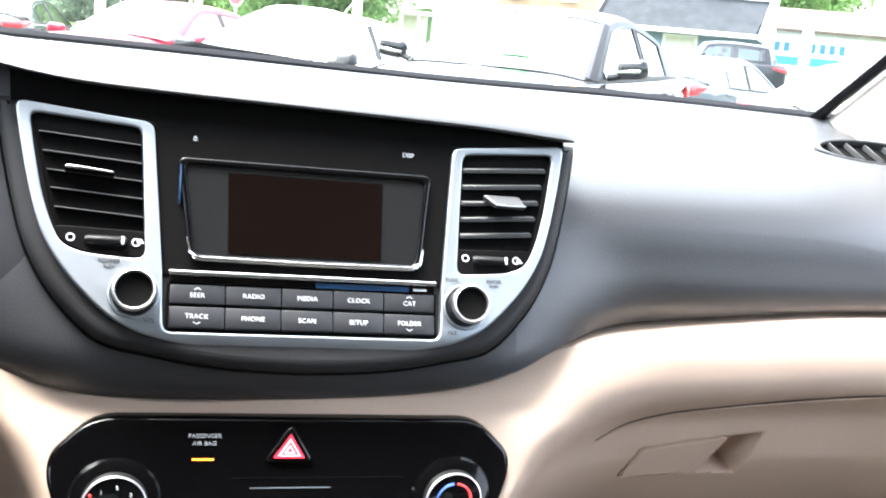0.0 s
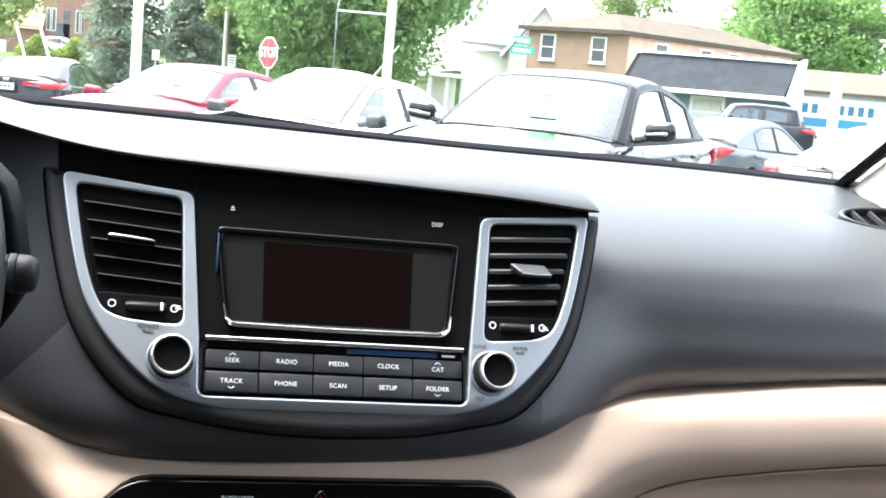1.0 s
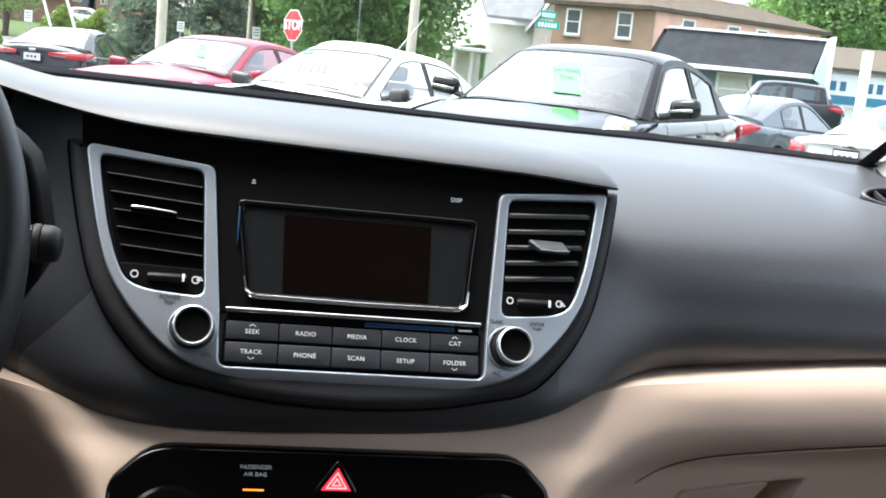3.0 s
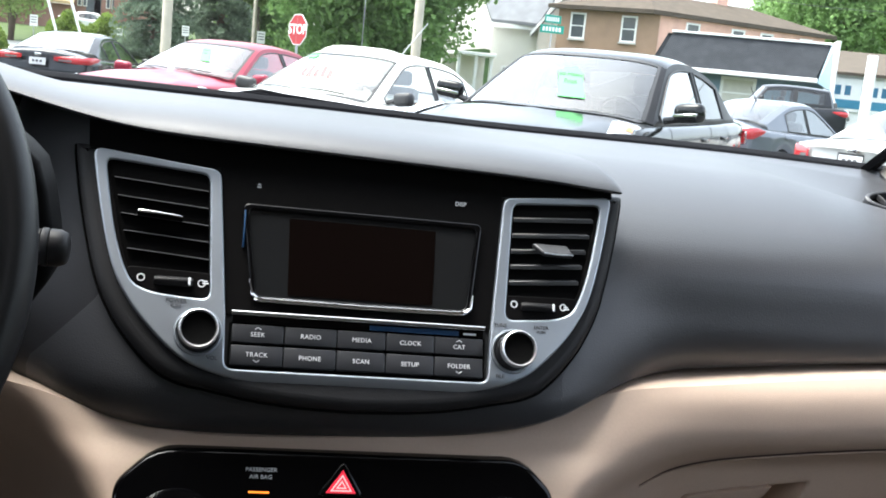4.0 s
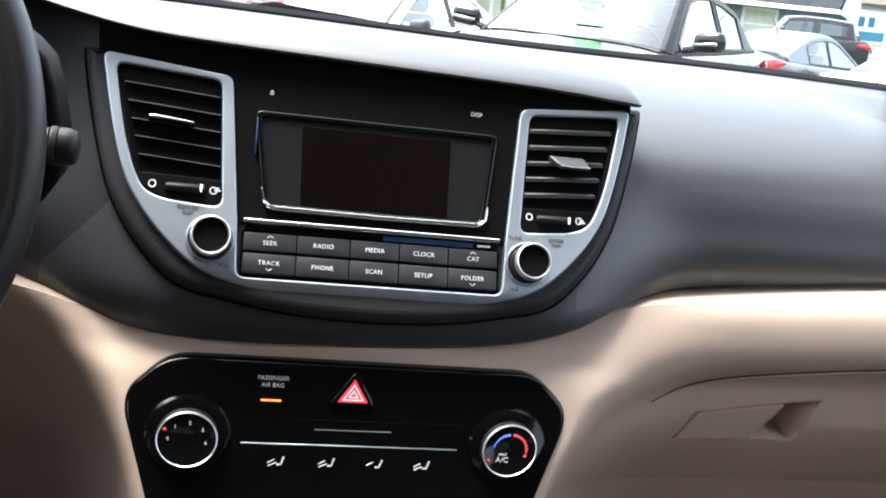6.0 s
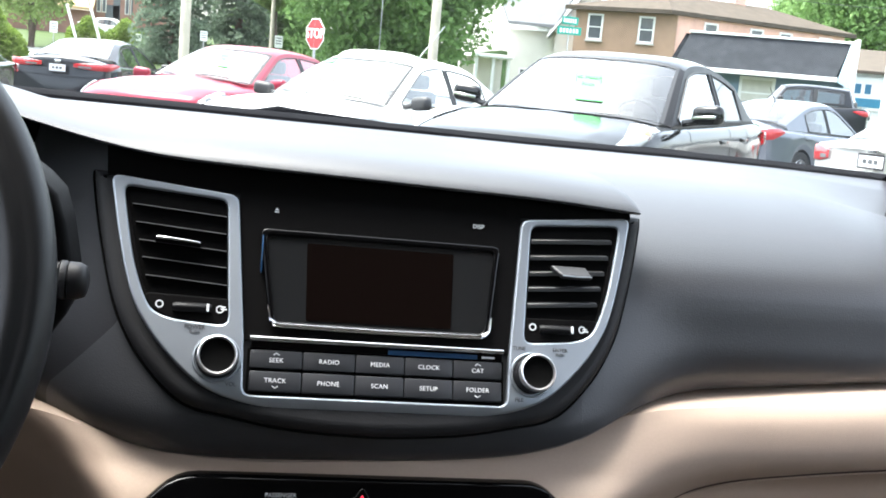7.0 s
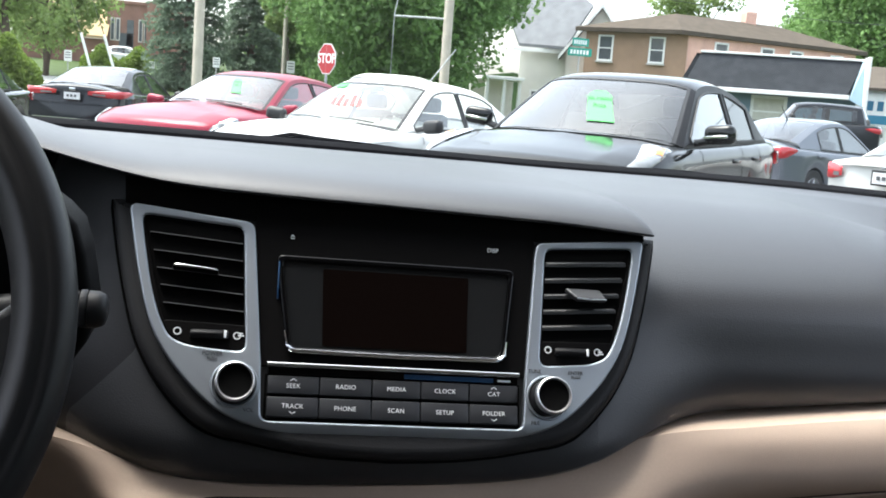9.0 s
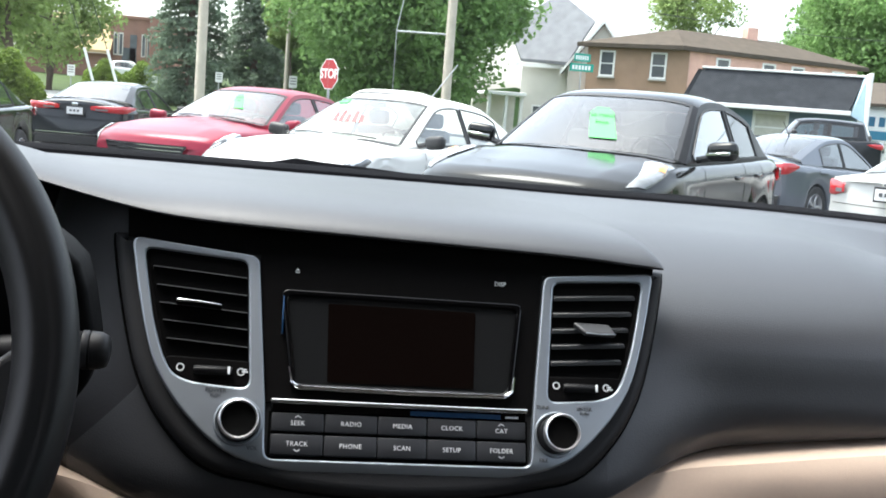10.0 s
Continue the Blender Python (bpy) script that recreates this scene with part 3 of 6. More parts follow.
    for k, x in ((0, s * (wx + 0.0225) if s < 0 else 0.1175), (1, s * (wx - 0.0195) if s < 0 else 0.1575)):
        ring = lathe(bmesh.new(), [(0.0028, 0), (0.0028, 0.0004), (0.0020, 0.0004), (0.0020, 0)], STACK @ Matrix.Translation((x, 0.0500 - (0.0015 if k and s < 0 else 0), 0.0034)), 20)
        part("closed_icon" if k == 0 else "open_icon", ring, PRINT, v)
        if k:
            part("flow_icon", boxbm((x + 0.0005, 0.0482, 0.0034), (x + 0.005, 0.0492, 0.0038), 0, STACK), PRINT, v)
            part("flow_icon", boxbm((x + 0.0005, 0.0498, 0.0034), (x + 0.004, 0.0508, 0.0038), 0, STACK), PRINT, v)
    return v


make_vent(-1)
make_vent(1)

# ---- audio unit ----
audio = thing("audio_unit", "black car audio unit with dark screen and grey buttons", "car audio", STACK @ Vector((0, 0.03, 0)), CAR)
facia = [(-0.099, 0.028), (0.099, 0.028), (0.1085, 0.134), (0.1085, 0.160), (-0.1085, 0.160), (-0.1085, 0.134)]
part("facia", plate([facia], 0.004, 0.0006, STACK @ Matrix.Translation((0, 0, 0.0008))), MATTE, audio, "matt black upper facia")
part("upper_facia", plate([[(-0.203, 0.1435), (-0.112, 0.137), (0.112, 0.137), (0.2015, 0.1435), (0.2015, 0.1505), (-0.205, 0.165)]], 0.002, 0, STACK @ Matrix.Translation((0, 0, 0.0006))), MATTE, audio, "matt black strip under the dash hood", smooth=False)
scr_out = rounded([(-0.0815, 0.0385), (0.0825, 0.0385), (0.0915, 0.1115), (-0.0920, 0.1115)], 0.006, 4)
scr_in = rounded([(-0.0780, 0.0425), (0.0788, 0.0425), (0.0868, 0.1065), (-0.0872, 0.1065)], 0.005, 4)
part("screen_bezel", plate([scr_out, scr_in], 0.005, 0.0015, STACK @ Matrix.Translation((0, 0, 0.0045))), GLOSS, audio, "gloss black screen bezel", angle=30)
part("screen", plate([scr_in], 0.002, 0, STACK @ Matrix.Translation((0, 0, 0.0022))), SCREEN, audio, "dark grey screen glass", smooth=False)
part("display", plate([rounded([(-0.0555, 0.0445), (0.0530, 0.0445), (0.0545, 0.1025), (-0.0570, 0.1025)], 0.001, 2)], 0.001, 0, STACK @ Matrix.Translation((0, 0, 0.0028))), SCREEN_ON, audio, "switched-off black display", smooth=False)
path = [(-0.0835, 0.054), (-0.0815, 0.0440), (-0.0785, 0.0405), (-0.0740, 0.0395), (0, 0.0388), (0.0745, 0.0395), (0.079, 0.0405), (0.0822, 0.0440), (0.0842, 0.054)]
part("screen_trim", tube(bmesh.new(), [STACK @ Vector((x, y, 0.0048)) for x, y in path], [0.0006, 0.0012, 0.0016, 0.0018, 0.0018, 0.0018, 0.0016, 0.0012, 0.0006], 8), CHROME, audio, "bright trim under the screen")
part("chrome_bar", tube(bmesh.new(), [STACK @ Vector((x, 0.0293, 0.0042)) for x in (-0.0945, -0.05, 0.0, 0.05, 0.0938)], 0.0019, 14), CHROME, audio, "chrome bar over the buttons")
part("disc_slot", boxbm((-0.094, 0.0222, -0.003), (0.0935, 0.0281, 0.0028), 0.0006, STACK), GLOSS, audio, "gloss black disc slot strip")
part("film_strip", boxbm((0.006, 0.0228, 0.0028), (0.074, 0.0262, 0.0030), 0, STACK), FILM, audio, "blue film on the slot", smooth=False)
part("slot_mark", boxbm((0.0775, 0.0236, 0.0028), (0.0875, 0.0252, 0.0030), 0, STACK), PRINT, audio, smooth=False)
part("film_edge", boxbm((-0.0902, 0.078, 0.0), (-0.0892, 0.106, 0.0048), 0.0004, STACK), FILM, audio, "blue film edge by the screen")
part("button_well", boxbm((-0.0955, -0.0105, -0.006), (0.0955, 0.0225, -0.0008), 0.0, STACK), VOID, audio)
edges = (-0.0938, -0.0562, -0.0178, 0.0186, 0.0555, 0.0935)
LEGENDS = (("SEEK", "RADIO", "MEDIA", "CLOCK", "CAT"), ("TRACK", "PHONE", "SCAN", "SETUP", "FOLDER"))
for r, (y0, y1) in enumerate(((0.0082, 0.0212), (-0.0082, 0.0062))):
    for c in range(5):
        x0, x1 = edges[c] + 0.0004, edges[c + 1] - 0.0004
        btn = part("button", boxbm((x0, y0, -0.004), (x1, y1, 0.0030), 0.0009, STACK, 2), BUTTON, audio)
        cx, cy = (x0 + x1) / 2, (y0 + y1) / 2
        dy = (-0.0006 if r == 0 else 0.0006) if c in (0, 4) else 0
        ob = part("legend", words(LEGENDS[r][c], 0.0046, STACK @ Matrix.Translation((cx, cy + dy, 0.0031)), 1.08), PRINT, btn, "pale %s lettering" % LEGENDS[r][c], smooth=False)
        if c in (0, 4):
            g = 1 if r == 0 else -1
            part("arrow", tube(bmesh.new(), [STACK @ Vector((cx + dx, cy + g * (0.0032 + h), 0.0031)) for dx, h in ((-0.0022, 0), (0, 0.0015), (0.0022, 0))], 0.00035, 5), PRINT, btn)
part("eject_mark", plate([[(-0.0015, 0), (0.0015, 0), (0, 0.0018)]], 0.0004, 0, STACK @ Matrix.Translation((-0.0807, 0.1265, 0.0012))), PRINT, audio, smooth=False)
part("eject_mark", boxbm((-0.0822, 0.1248, 0.0008), (-0.0792, 0.1256, 0.0012), 0, STACK), PRINT, audio, smooth=False)
part("display_legend", words("DISP", 0.0046, STACK @ Matrix.Translation((0.0745, 0.1265, 0.0012))), PRINT, audio, smooth=False)


def make_knob(x, y):
    at = STACK @ Matrix.Translation((x, y, 0.003))
    k = part("knob", lathe(bmesh.new(), [(0.0172, 0.0), (0.0171, 0.0014), (0.0165, 0.0024), (0.0157, 0.0026), (0.0150, 0.0018), (0.0146, 0.0005)], at), SILVER, audio, "silver ring round the knob")
    part("knob_skirt", lathe(bmesh.new(), [(0.0149, 0.0006), (0.0144, 0.0010), (0.0140, 0.0022), (0.0138, 0.0120)], at), THUMB, k, "black skirt of the knob")
    part("knob_ring", lathe(bmesh.new(), [(0.0138, 0.0135), (0.0140, 0.0165), (0.0139, 0.0178), (0.0136, 0.0187), (0.0130, 0.0191), (0.0124, 0.0189), (0.0119, 0.0180), (0.0118, 0.0165)], at), RIM, k, "chrome knob ring")
    part("knob_face", lathe(bmesh.new(), [(0, 0.0160), (0.0110, 0.0161), (0.0119, 0.0168)], at), VOID, k, "black knob face")


make_knob(-0.1168, 0.0135)
make_knob(0.1162, 0.0130)
for txt, x, y, sz in (("POWER", -0.1335, 0.0348, 0.0042), ("PUSH", -0.1335, 0.0312, 0.003), ("TUNE", 0.1065, 0.0328, 0.004), ("ENTER", 0.1392, 0.0328, 0.004), ("PUSH", 0.1392, 0.0293, 0.003), ("FILE", 0.1065, -0.0062, 0.004), ("VOL", -0.106, -0.0045, 0.004)):
    part("legend", words(txt, sz, STACK @ Matrix.Translation((x, y, 0.0042))), PRINT_DK, audio, "dark %s lettering" % txt, smooth=False)

# ---- climate panel ----
HV = Matrix.Translation((0, -0.004, 0)) @ pose(0, 0, 0, 90, 0, 0)      # x across, y up, z towards the seats
climate = thing("climate_panel", "gloss black climate control panel with two dials", "climate control", (0, 0, 0.80), CAR)
hv = rounded([(-0.140, 0.7185), (0.142, 0.7185), (0.1655, 0.815), (0.1635, 0.832), (0.136, 0.8585), (-0.139, 0.8585), (-0.1655, 0.832), (-0.167, 0.815)], [0.012, 0.012, 0.02, 0.012, 0.016, 0.016, 0.012, 0.02], 4)
part("panel", plate([hv], 0.02, 0.003, HV, 3), GLOSS, climate, "gloss black panel", angle=30)
for s, x in ((-1, -0.1215), (1, 0.1200)):
    m = HV @ Matrix.Translation((x, 0.7990, 0))
    pod = part("dial_pod", lathe(bmesh.new(), [(0.031, 0), (0.0295, 0.003), (0.026, 0.004), (0, 0.004)], m), GLOSS, climate)
    m = m @ Matrix.Diagonal((0.89, 0.89, 1, 1))
    dial = part("dial", lathe(bmesh.new(), [(0.0248, 0.001), (0.0247, 0.0085), (0.0244, 0.0098)], m), THUMB, climate, "chrome-rimmed dial")
    part("dial_ring", lathe(bmesh.new(), [(0.0245, 0.0094), (0.0245, 0.0102), (0.0241, 0.0109), (0.0235, 0.0111), (0.0230, 0.0106)], m), RIM, dial, "chrome dial ring")
    part("dial_face", lathe(bmesh.new(), [(0, 0.0102), (0.0222, 0.0103), (0.0232, 0.0107)], m), GLOSS, dial, "gloss black dial face")
    part("dial_mark", lathe(bmesh.new(), [(0, 0.0010), (0.0013, 0.0006), (0.0015, 0)], m @ Matrix.Translation((-0.0178, 0.0088 if s < 0 else -0.0095, 0.0106)), 10), RED_PR, dial, "small red pointer dot")
    if s < 0:
        for i, txt in enumerate("01234"):
            a = radians(178 - i * 47)
            part("dial_number", words(txt, 0.0044, m @ Matrix.Translation((0.0150 * math.cos(a), 0.0150 * math.sin(a), 0.0108))), PRINT_SOFT, dial, smooth=False)
    else:
        for a0, a1, mt in ((170, 95, BLUE_PR), (85, -20, RED_PR)):
            pts = [m @ Vector((0.0148 * math.cos(radians(a0 + (a1 - a0) * k / 10)), 0.0148 * math.sin(radians(a0 + (a1 - a0) * k / 10)), 0.0106)) for k in range(11)]
            part("temperature_arc", tube(bmesh.new(), pts, [0.0004 + 0.0001 * k for k in range(11)] if mt is BLUE_PR else 0.0013, 6), mt, dial)
        part("legend", words("A/C", 0.0068, m @ Matrix.Translation((-0.006, -0.0085, 0.0108))), PRINT_SOFT, dial, smooth=False)
        part("legend", words("MAX", 0.0034, m @ Matrix.Translation((-0.006, -0.0035, 0.0108))), PRINT_SOFT, dial, smooth=False)
part("legend", words("PASSENGER", 0.0044, HV @ Matrix.Translation((-0.0636, 0.8455, 0.0002))), PRINT_SOFT, climate, smooth=False)
part("legend", words("AIR BAG", 0.0044, HV @ Matrix.Translation((-0.0636, 0.8400, 0.0002))), PRINT_SOFT, climate, smooth=False)
part("warning_lamp", boxbm((-0.0715, 0.8275, 0), (-0.0565, 0.8288, 0.0004), 0, HV), AMBER, climate, "lit amber airbag lamp", smooth=False)
tri = [(-0.0222, 0.8270), (0.0135, 0.8270), (-0.0043, 0.8555)]
haz = part("hazard_button", plate([rounded(tri, 0.005, 3)], 0.006, 0.0015, HV @ Matrix.Translation((0, 0, 0.0030))), GLOSS, climate, "black triangular hazard button")
c0 = Vector((-0.0043, 0.8362))


def shrink(k):
    return [tuple(c0 + (Vector(p) - c0) * k) for p in tri]


part("hazard_lens", plate([rounded(shrink(0.64), 0.001, 2)], 0.0006, 0, HV @ Matrix.Translation((0, 0, 0.0036))), HAZ_RED, haz, "red hazard triangle", smooth=False)
part("hazard_line", plate([shrink(0.46), shrink(0.37)], 0.0006, 0, HV @ Matrix.Translation((0, 0, 0.0040))), HAZ_PALE, haz, smooth=False)
part("hazard_line", plate([shrink(0.22), shrink(0.14)], 0.0006, 0, HV @ Matrix.Translation((0, 0, 0.0040))), HAZ_PALE, haz, smooth=False)
part("chrome_line", boxbm((-0.083, 0.7933, 0), (0.081, 0.7943, 0.0006), 0.0002, HV), SILVER, climate, "fine silver line")
part("panel_seam", boxbm((-0.044, 0.8135, 0), (0.082, 0.8142, 0.0003), 0, HV), MATTE, climate)
part("panel_seam", boxbm((-0.030, 0.8060, 0), (0.028, 0.8066, 0.0003), 0, HV), SILVER, climate)
for i, x in enumerate((-0.0566, -0.0190, 0.0175, 0.0542)):
    ic = bmesh.new()
    tube(ic, [HV @ Vector((x + 0.0012, 0.7772, 0.0004)), HV @ Vector((x + 0.0045, 0.7775, 0.0004)), HV @ Vector((x + 0.0062, 0.7835, 0.0004))], 0.0009, 5)
    tube(ic, [HV @ Vector((x - 0.0005, 0.7815, 0.0004)), HV @ Vector((x - 0.0055, 0.7785, 0.0004))], 0.0006, 5)
    if i != 2:
        tube(ic, [HV @ Vector((x + 0.0010, 0.7790, 0.0004)), HV @ Vector((x - 0.0050, 0.7760, 0.0004))], 0.0006, 5)
    part("airflow_icon", ic, PRINT_SOFT, climate)
for i, x in enumerate((-0.0555, -0.0235, 0.0125)):
    ic = bmesh.new()
    tube(ic, [HV @ Vector((x + 0.0055 * math.cos(a * 0.63), 0.7290 + 0.0032 * math.sin(a * 0.63), 0.0004)) for a in range(11)], 0.0005, 5)
    tube(ic, [HV @ Vector((x - 0.002, 0.7272, 0.0004)), HV @ Vector((x + 0.002, 0.7312, 0.0004))], 0.0005, 5)
    part("defrost_icon", ic, PRINT_SOFT, climate)
for txt, x in (("FRONT", -0.0435), ("REAR", -0.0118), ("A/C", 0.0435)):
    part("legend", words(txt, 0.0034 if len(txt) > 3 else 0.006, HV @ Matrix.Translation((x, 0.729, 0.0002))), PRINT_SOFT, climate, smooth=False)

for ob in climate.children_recursive + [glove, lid_gap] + list(glove.children):
    for v in ob.data.vertices:
        v.co = recline(v.co)

# ---- steering wheel and stalk ----
SW = CAR @ Matrix.Translation((-0.3875, -0.205, 1.022)) @ pose(0, 0, 0, 66, 0, 0)
sw = thing("steering_wheel", "black leather-wrapped car steering wheel", "steering wheel", (0, 0, 0), SW)
R0 = 0.1725
rim = bmesh.new()
rows = []
for i in range(96):
    a = 2 * math.pi * i / 96
    grip = 1 + 0.06 * math.exp(-((((a - 0.55) + math.pi) % (2 * math.pi) - math.pi) / 0.28) ** 2)
    ring = []
    for k in range(40):
        b = 2 * math.pi * k / 40
        dent = 1 - 0.13 * math.exp(-((b - radians(80)) / radians(13)) ** 2)      # stitched groove along the rim
        ring.append(((R0 + 0.0155 * grip * dent * math.cos(b)) * math.cos(a), (R0 + 0.0155 * grip * dent * math.cos(b)) * math.sin(a), 0.016 * dent * math.sin(b)))
    rows.append(ring)
rows.append(rows[0])
grid(rim, rows, True)
bmesh.ops.remove_doubles(rim, verts=rim.verts, dist=1e-5)
part("rim", rim, WHEEL, sw, "black leather rim with a stitched groove")
part("hub", lathe(bmesh.new(), [(0.078, -0.045), (0.088, -0.02), (0.083, 0.0), (0.06, 0.010), (0, 0.014)], None, 40), WHEEL, sw, "airbag hub")
for s in (1, -1):
    arc = [(0.168 * math.cos(radians(k)), 0.168 * math.sin(radians(k))) for k in range(-44, 13, 4)]
    edge = arc + [(0.1605, 0.026), (0.1570, 0.0165), (0.150, 0.0105), (0.135, 0.0085), (0.055, 0.014), (0.04, -0.06), (0.08, -0.095)]
    part("spoke", plate([[(s * x, y) for x, y in (edge if s > 0 else edge[::-1])]], 0.018, 0.005, Matrix.Translation((0, 0, 0.004)), 3), WHEEL, sw, "broad lower spoke")
col = thing("steering_column", "black plastic steering column with wiper stalk", "steering column", (-0.386, -0.05, 0.98), CAR)
part("shroud", tube(bmesh.new(), [(-0.386, -0.165, 1.0), (-0.386, -0.06, 0.955), (-0.386, 0.08, 0.90)], [0.052, 0.062, 0.066], 20), MATTE, col)
stalk = part("wiper_stalk", tube(bmesh.new(), [(-0.345, -0.105, 0.990), (-0.29, -0.112, 1.008), (-0.235, -0.118, 1.017), (-0.2085, -0.12, 1.0190)], [0.010, 0.009, 0.0098, 0.0104], 16), THUMB, col, "black wiper stalk")
part("stalk_ring", tube(bmesh.new(), [(-0.2090, -0.12, 1.0190), (-0.2082, -0.12, 1.0190), (-0.2052, -0.12, 1.0191), (-0.2044, -0.12, 1.0191)], [0.0095, 0.0110, 0.0110, 0.0095], 24), DASH_SIDE, stalk, "satin grey ring on the stalk", angle=60)
part("stalk_tip", tube(bmesh.new(), [(-0.2048, -0.12, 1.0190), (-0.2040, -0.12, 1.0190), (-0.1990, -0.12, 1.0190), (-0.1955, -0.121, 1.0190), (-0.1940, -0.121, 1.0190)], [0.0085, 0.0108, 0.0106, 0.0092, 0.005], 24), THUMB, stalk, "rounded stalk end", angle=60)
# an added black panel stands in for the dark cluster recess; its edge curves down past the stalk
edge = [(-0.300, 1.086), (-0.236, 1.082), (-0.224, 1.0735), (-0.2150, 1.0645), (-0.2097, 1.0478), (-0.2062, 1.0293), (-0.2040, 1.0160), (-0.2043, 1.0030), (-0.2070, 0.9940), (-0.2140, 0.9830), (-0.230, 0.970), (-0.300, 0.945)]
part("column_cover", plate([edge], 0.05, 0.006, Matrix.Translation((0, -0.104, 0)) @ pose(0, 0, 0, 90, 0, 0), 3), MATTE, col, "matt black panel standing in for the dark cluster opening", angle=40)
cluster = thing("instrument_cluster", "unlit instrument cluster under the dash hood", "instrument cluster", (-0.38, 0.16, 1.03), CAR)
part("lens", boxbm((-0.56, 0.148, 0.955), (-0.262, 0.156, 1.10), 0.004), GLOSS, cluster)

# ---- windshield, pillars and shell of the car ----
frit = bmesh.new()
xs = [-0.74 + 0.02 * i for i in range(75)]
rows = [[(x, yw(x) + 0.004, 1.0865 + zw(x)), (x, yw(x) + 0.007, 1.0915 + zw(x)), (x, yw(x) + 0.03, 1.0965 + zw(x)), (x, yw(x) + 0.036, 1.094 + zw(x))] for x in xs]
grid(frit, rows)
structure("windshield_base_trim", frit, WS_BLACK, "black lower edge of the windshield", CAR, True)
ws = bmesh.new()
rows = [[(x * (1 - 0.13 * k), yw(x) + 0.022 - 0.80 * k + 0.1 * x * x * k, 1.085 + 0.42 * k - 0.05 * k * (1 - k) * -1 - 0.06 * x * x * k) for k in [j / 10 for j in range(11)]] for x in [-0.74 + 0.0493 * i for i in range(31)]]
grid(ws, rows)
w = structure("windshield_1", ws, CLEAR, "clear curved car windshield", CAR, True)
w.visible_shadow = False
for s, nm in ((1, "pillar_right"), (-1, "pillar_left")):
    pil = bmesh.new()
    rows = []
    for k in [j / 10 for j in range(11)]:
        cx, cy, cz = s * (0.735 - 0.095 * k), yw(0.74) + 0.0 - 0.75 * k, 1.075 + 0.42 * k
        rows.append([(cx - s * 0.022, cy + 0.028, cz + 0.012), (cx - s * 0.028, cy + 0.012, cz - 0.004), (cx - s * 0.012, cy - 0.05, cz - 0.032), (cx + s * 0.03, cy - 0.075, cz - 0.03), (cx + s * 0.04, cy + 0.03, cz + 0.02)])
    grid(pil, rows, True)
    structure(nm, pil, BEIGE_IN, "beige trimmed windshield pillar", CAR, True)
    edge = bmesh.new()
    rows = [[(s * (0.735 - 0.095 * k) - s * a, yw(0.74) - 0.75 * k + b, 1.075 + 0.42 * k + c) for a, b, c in ((0.018, 0.034, 0.018), (0.036, 0.03, 0.012), (0.040, 0.036, 0.018), (0.02, 0.042, 0.024))] for k in [j / 10 for j in range(11)]]
    grid(edge, rows, True)
    structure("pillar_seal", edge, WS_BLACK, "black rubber seal along the windshield", CAR, True)
# defroster grille at the dash's end
gr = thing("side_defroster", "black side window defroster grille in the dash top", "air vent", (0.66, 0.28, 1.06), CAR)
GM = Matrix.Translation((0.672, 0.285, 1.0665)) @ pose(0, 0, 0, 30, 0, -14)
ell = [(0.062 * math.cos(radians(10 * k)), 0.019 * math.sin(radians(10 * k))) for k in range(36)]
part("grille_frame", plate([[(x * 1.10, y * 1.18) for x, y in ell], ell], 0.012, 0.002, GM @ Matrix.Translation((0, 0, 0.004))), DASH, gr)
part("grille_pit", plate([ell], 0.002, 0, GM @ Matrix.Translation((0, 0, -0.004))), VOID, gr, smooth=False)
for i in range(5):
    part("grille_slat", boxbm((-0.002, -0.016, -0.004), (0.002, 0.016, 0.002), 0.0006, GM @ Matrix.Translation((-0.044 + 0.022 * i, 0, 0)) @ pose(0, 0, 0, 0, 20, 25)), DASH_SIDE, gr)
# the car's own wipers, parked against the glass
for pts in ([(-0.14, 1.0945), (-0.085, 1.0965), (-0.058, 1.102), (-0.03, 1.1005), (0.04, 1.098), (0.12, 1.094)], [(0.36, 1.0955), (0.43, 1.0985), (0.47, 1.0985), (0.56, 1.0965), (0.66, 1.093)]):
    wp = thing("wiper", "black wiper arm parked at the windshield's foot", "wiper", (pts[0][0], yw(pts[0][0]) + 0.05, 1.09), CAR, "own wipers")
    part("arm", tube(bmesh.new(), [(x, yw(x) + 0.045, z - 0.002) for x, z in pts], [0.003, 0.005, 0.006, 0.005, 0.004, 0.003], 8) if len(pts) == 6 else tube(bmesh.new(), [(x, yw(x) + 0.045, z - 0.002) for x, z in pts], [0.003, 0.005, 0.006, 0.005, 0.003], 8), WS_BLACK, wp)
# front seats behind the camera shade the dash from the rear windows
for sx in (-0.39, 0.37):
    st = thing("front_seat", "dark grey cloth front car seat", "car seat", (sx, -1.0, 0.34), CAR, "front seats")
    part("cushion", boxbm((sx - 0.25, -1.02, 0.40), (sx + 0.25, -0.55, 0.56), 0.06, None, 3), SEAT_CLOTH, st)
    part("base", boxbm((sx - 0.2, -1.0, 0.34), (sx + 0.2, -0.6, 0.42), 0.01), MATTE, st)
    part("backrest", boxbm((sx - 0.25, -1.22, 0.45), (sx + 0.25, -1.02, 1.10), 0.07, Matrix.Translation((0, -0.05, 0)), 3), SEAT_CLOTH, st)
    part("headrest", boxbm((sx - 0.13, -1.30, 1.13), (sx + 0.13, -1.18, 1.34), 0.05, None, 3), SEAT_CLOTH, st)
    part("headrest_post", boxbm((sx - 0.06, -1.25, 1.05), (sx + 0.06, -1.23, 1.15), 0.004), MATTE, st)
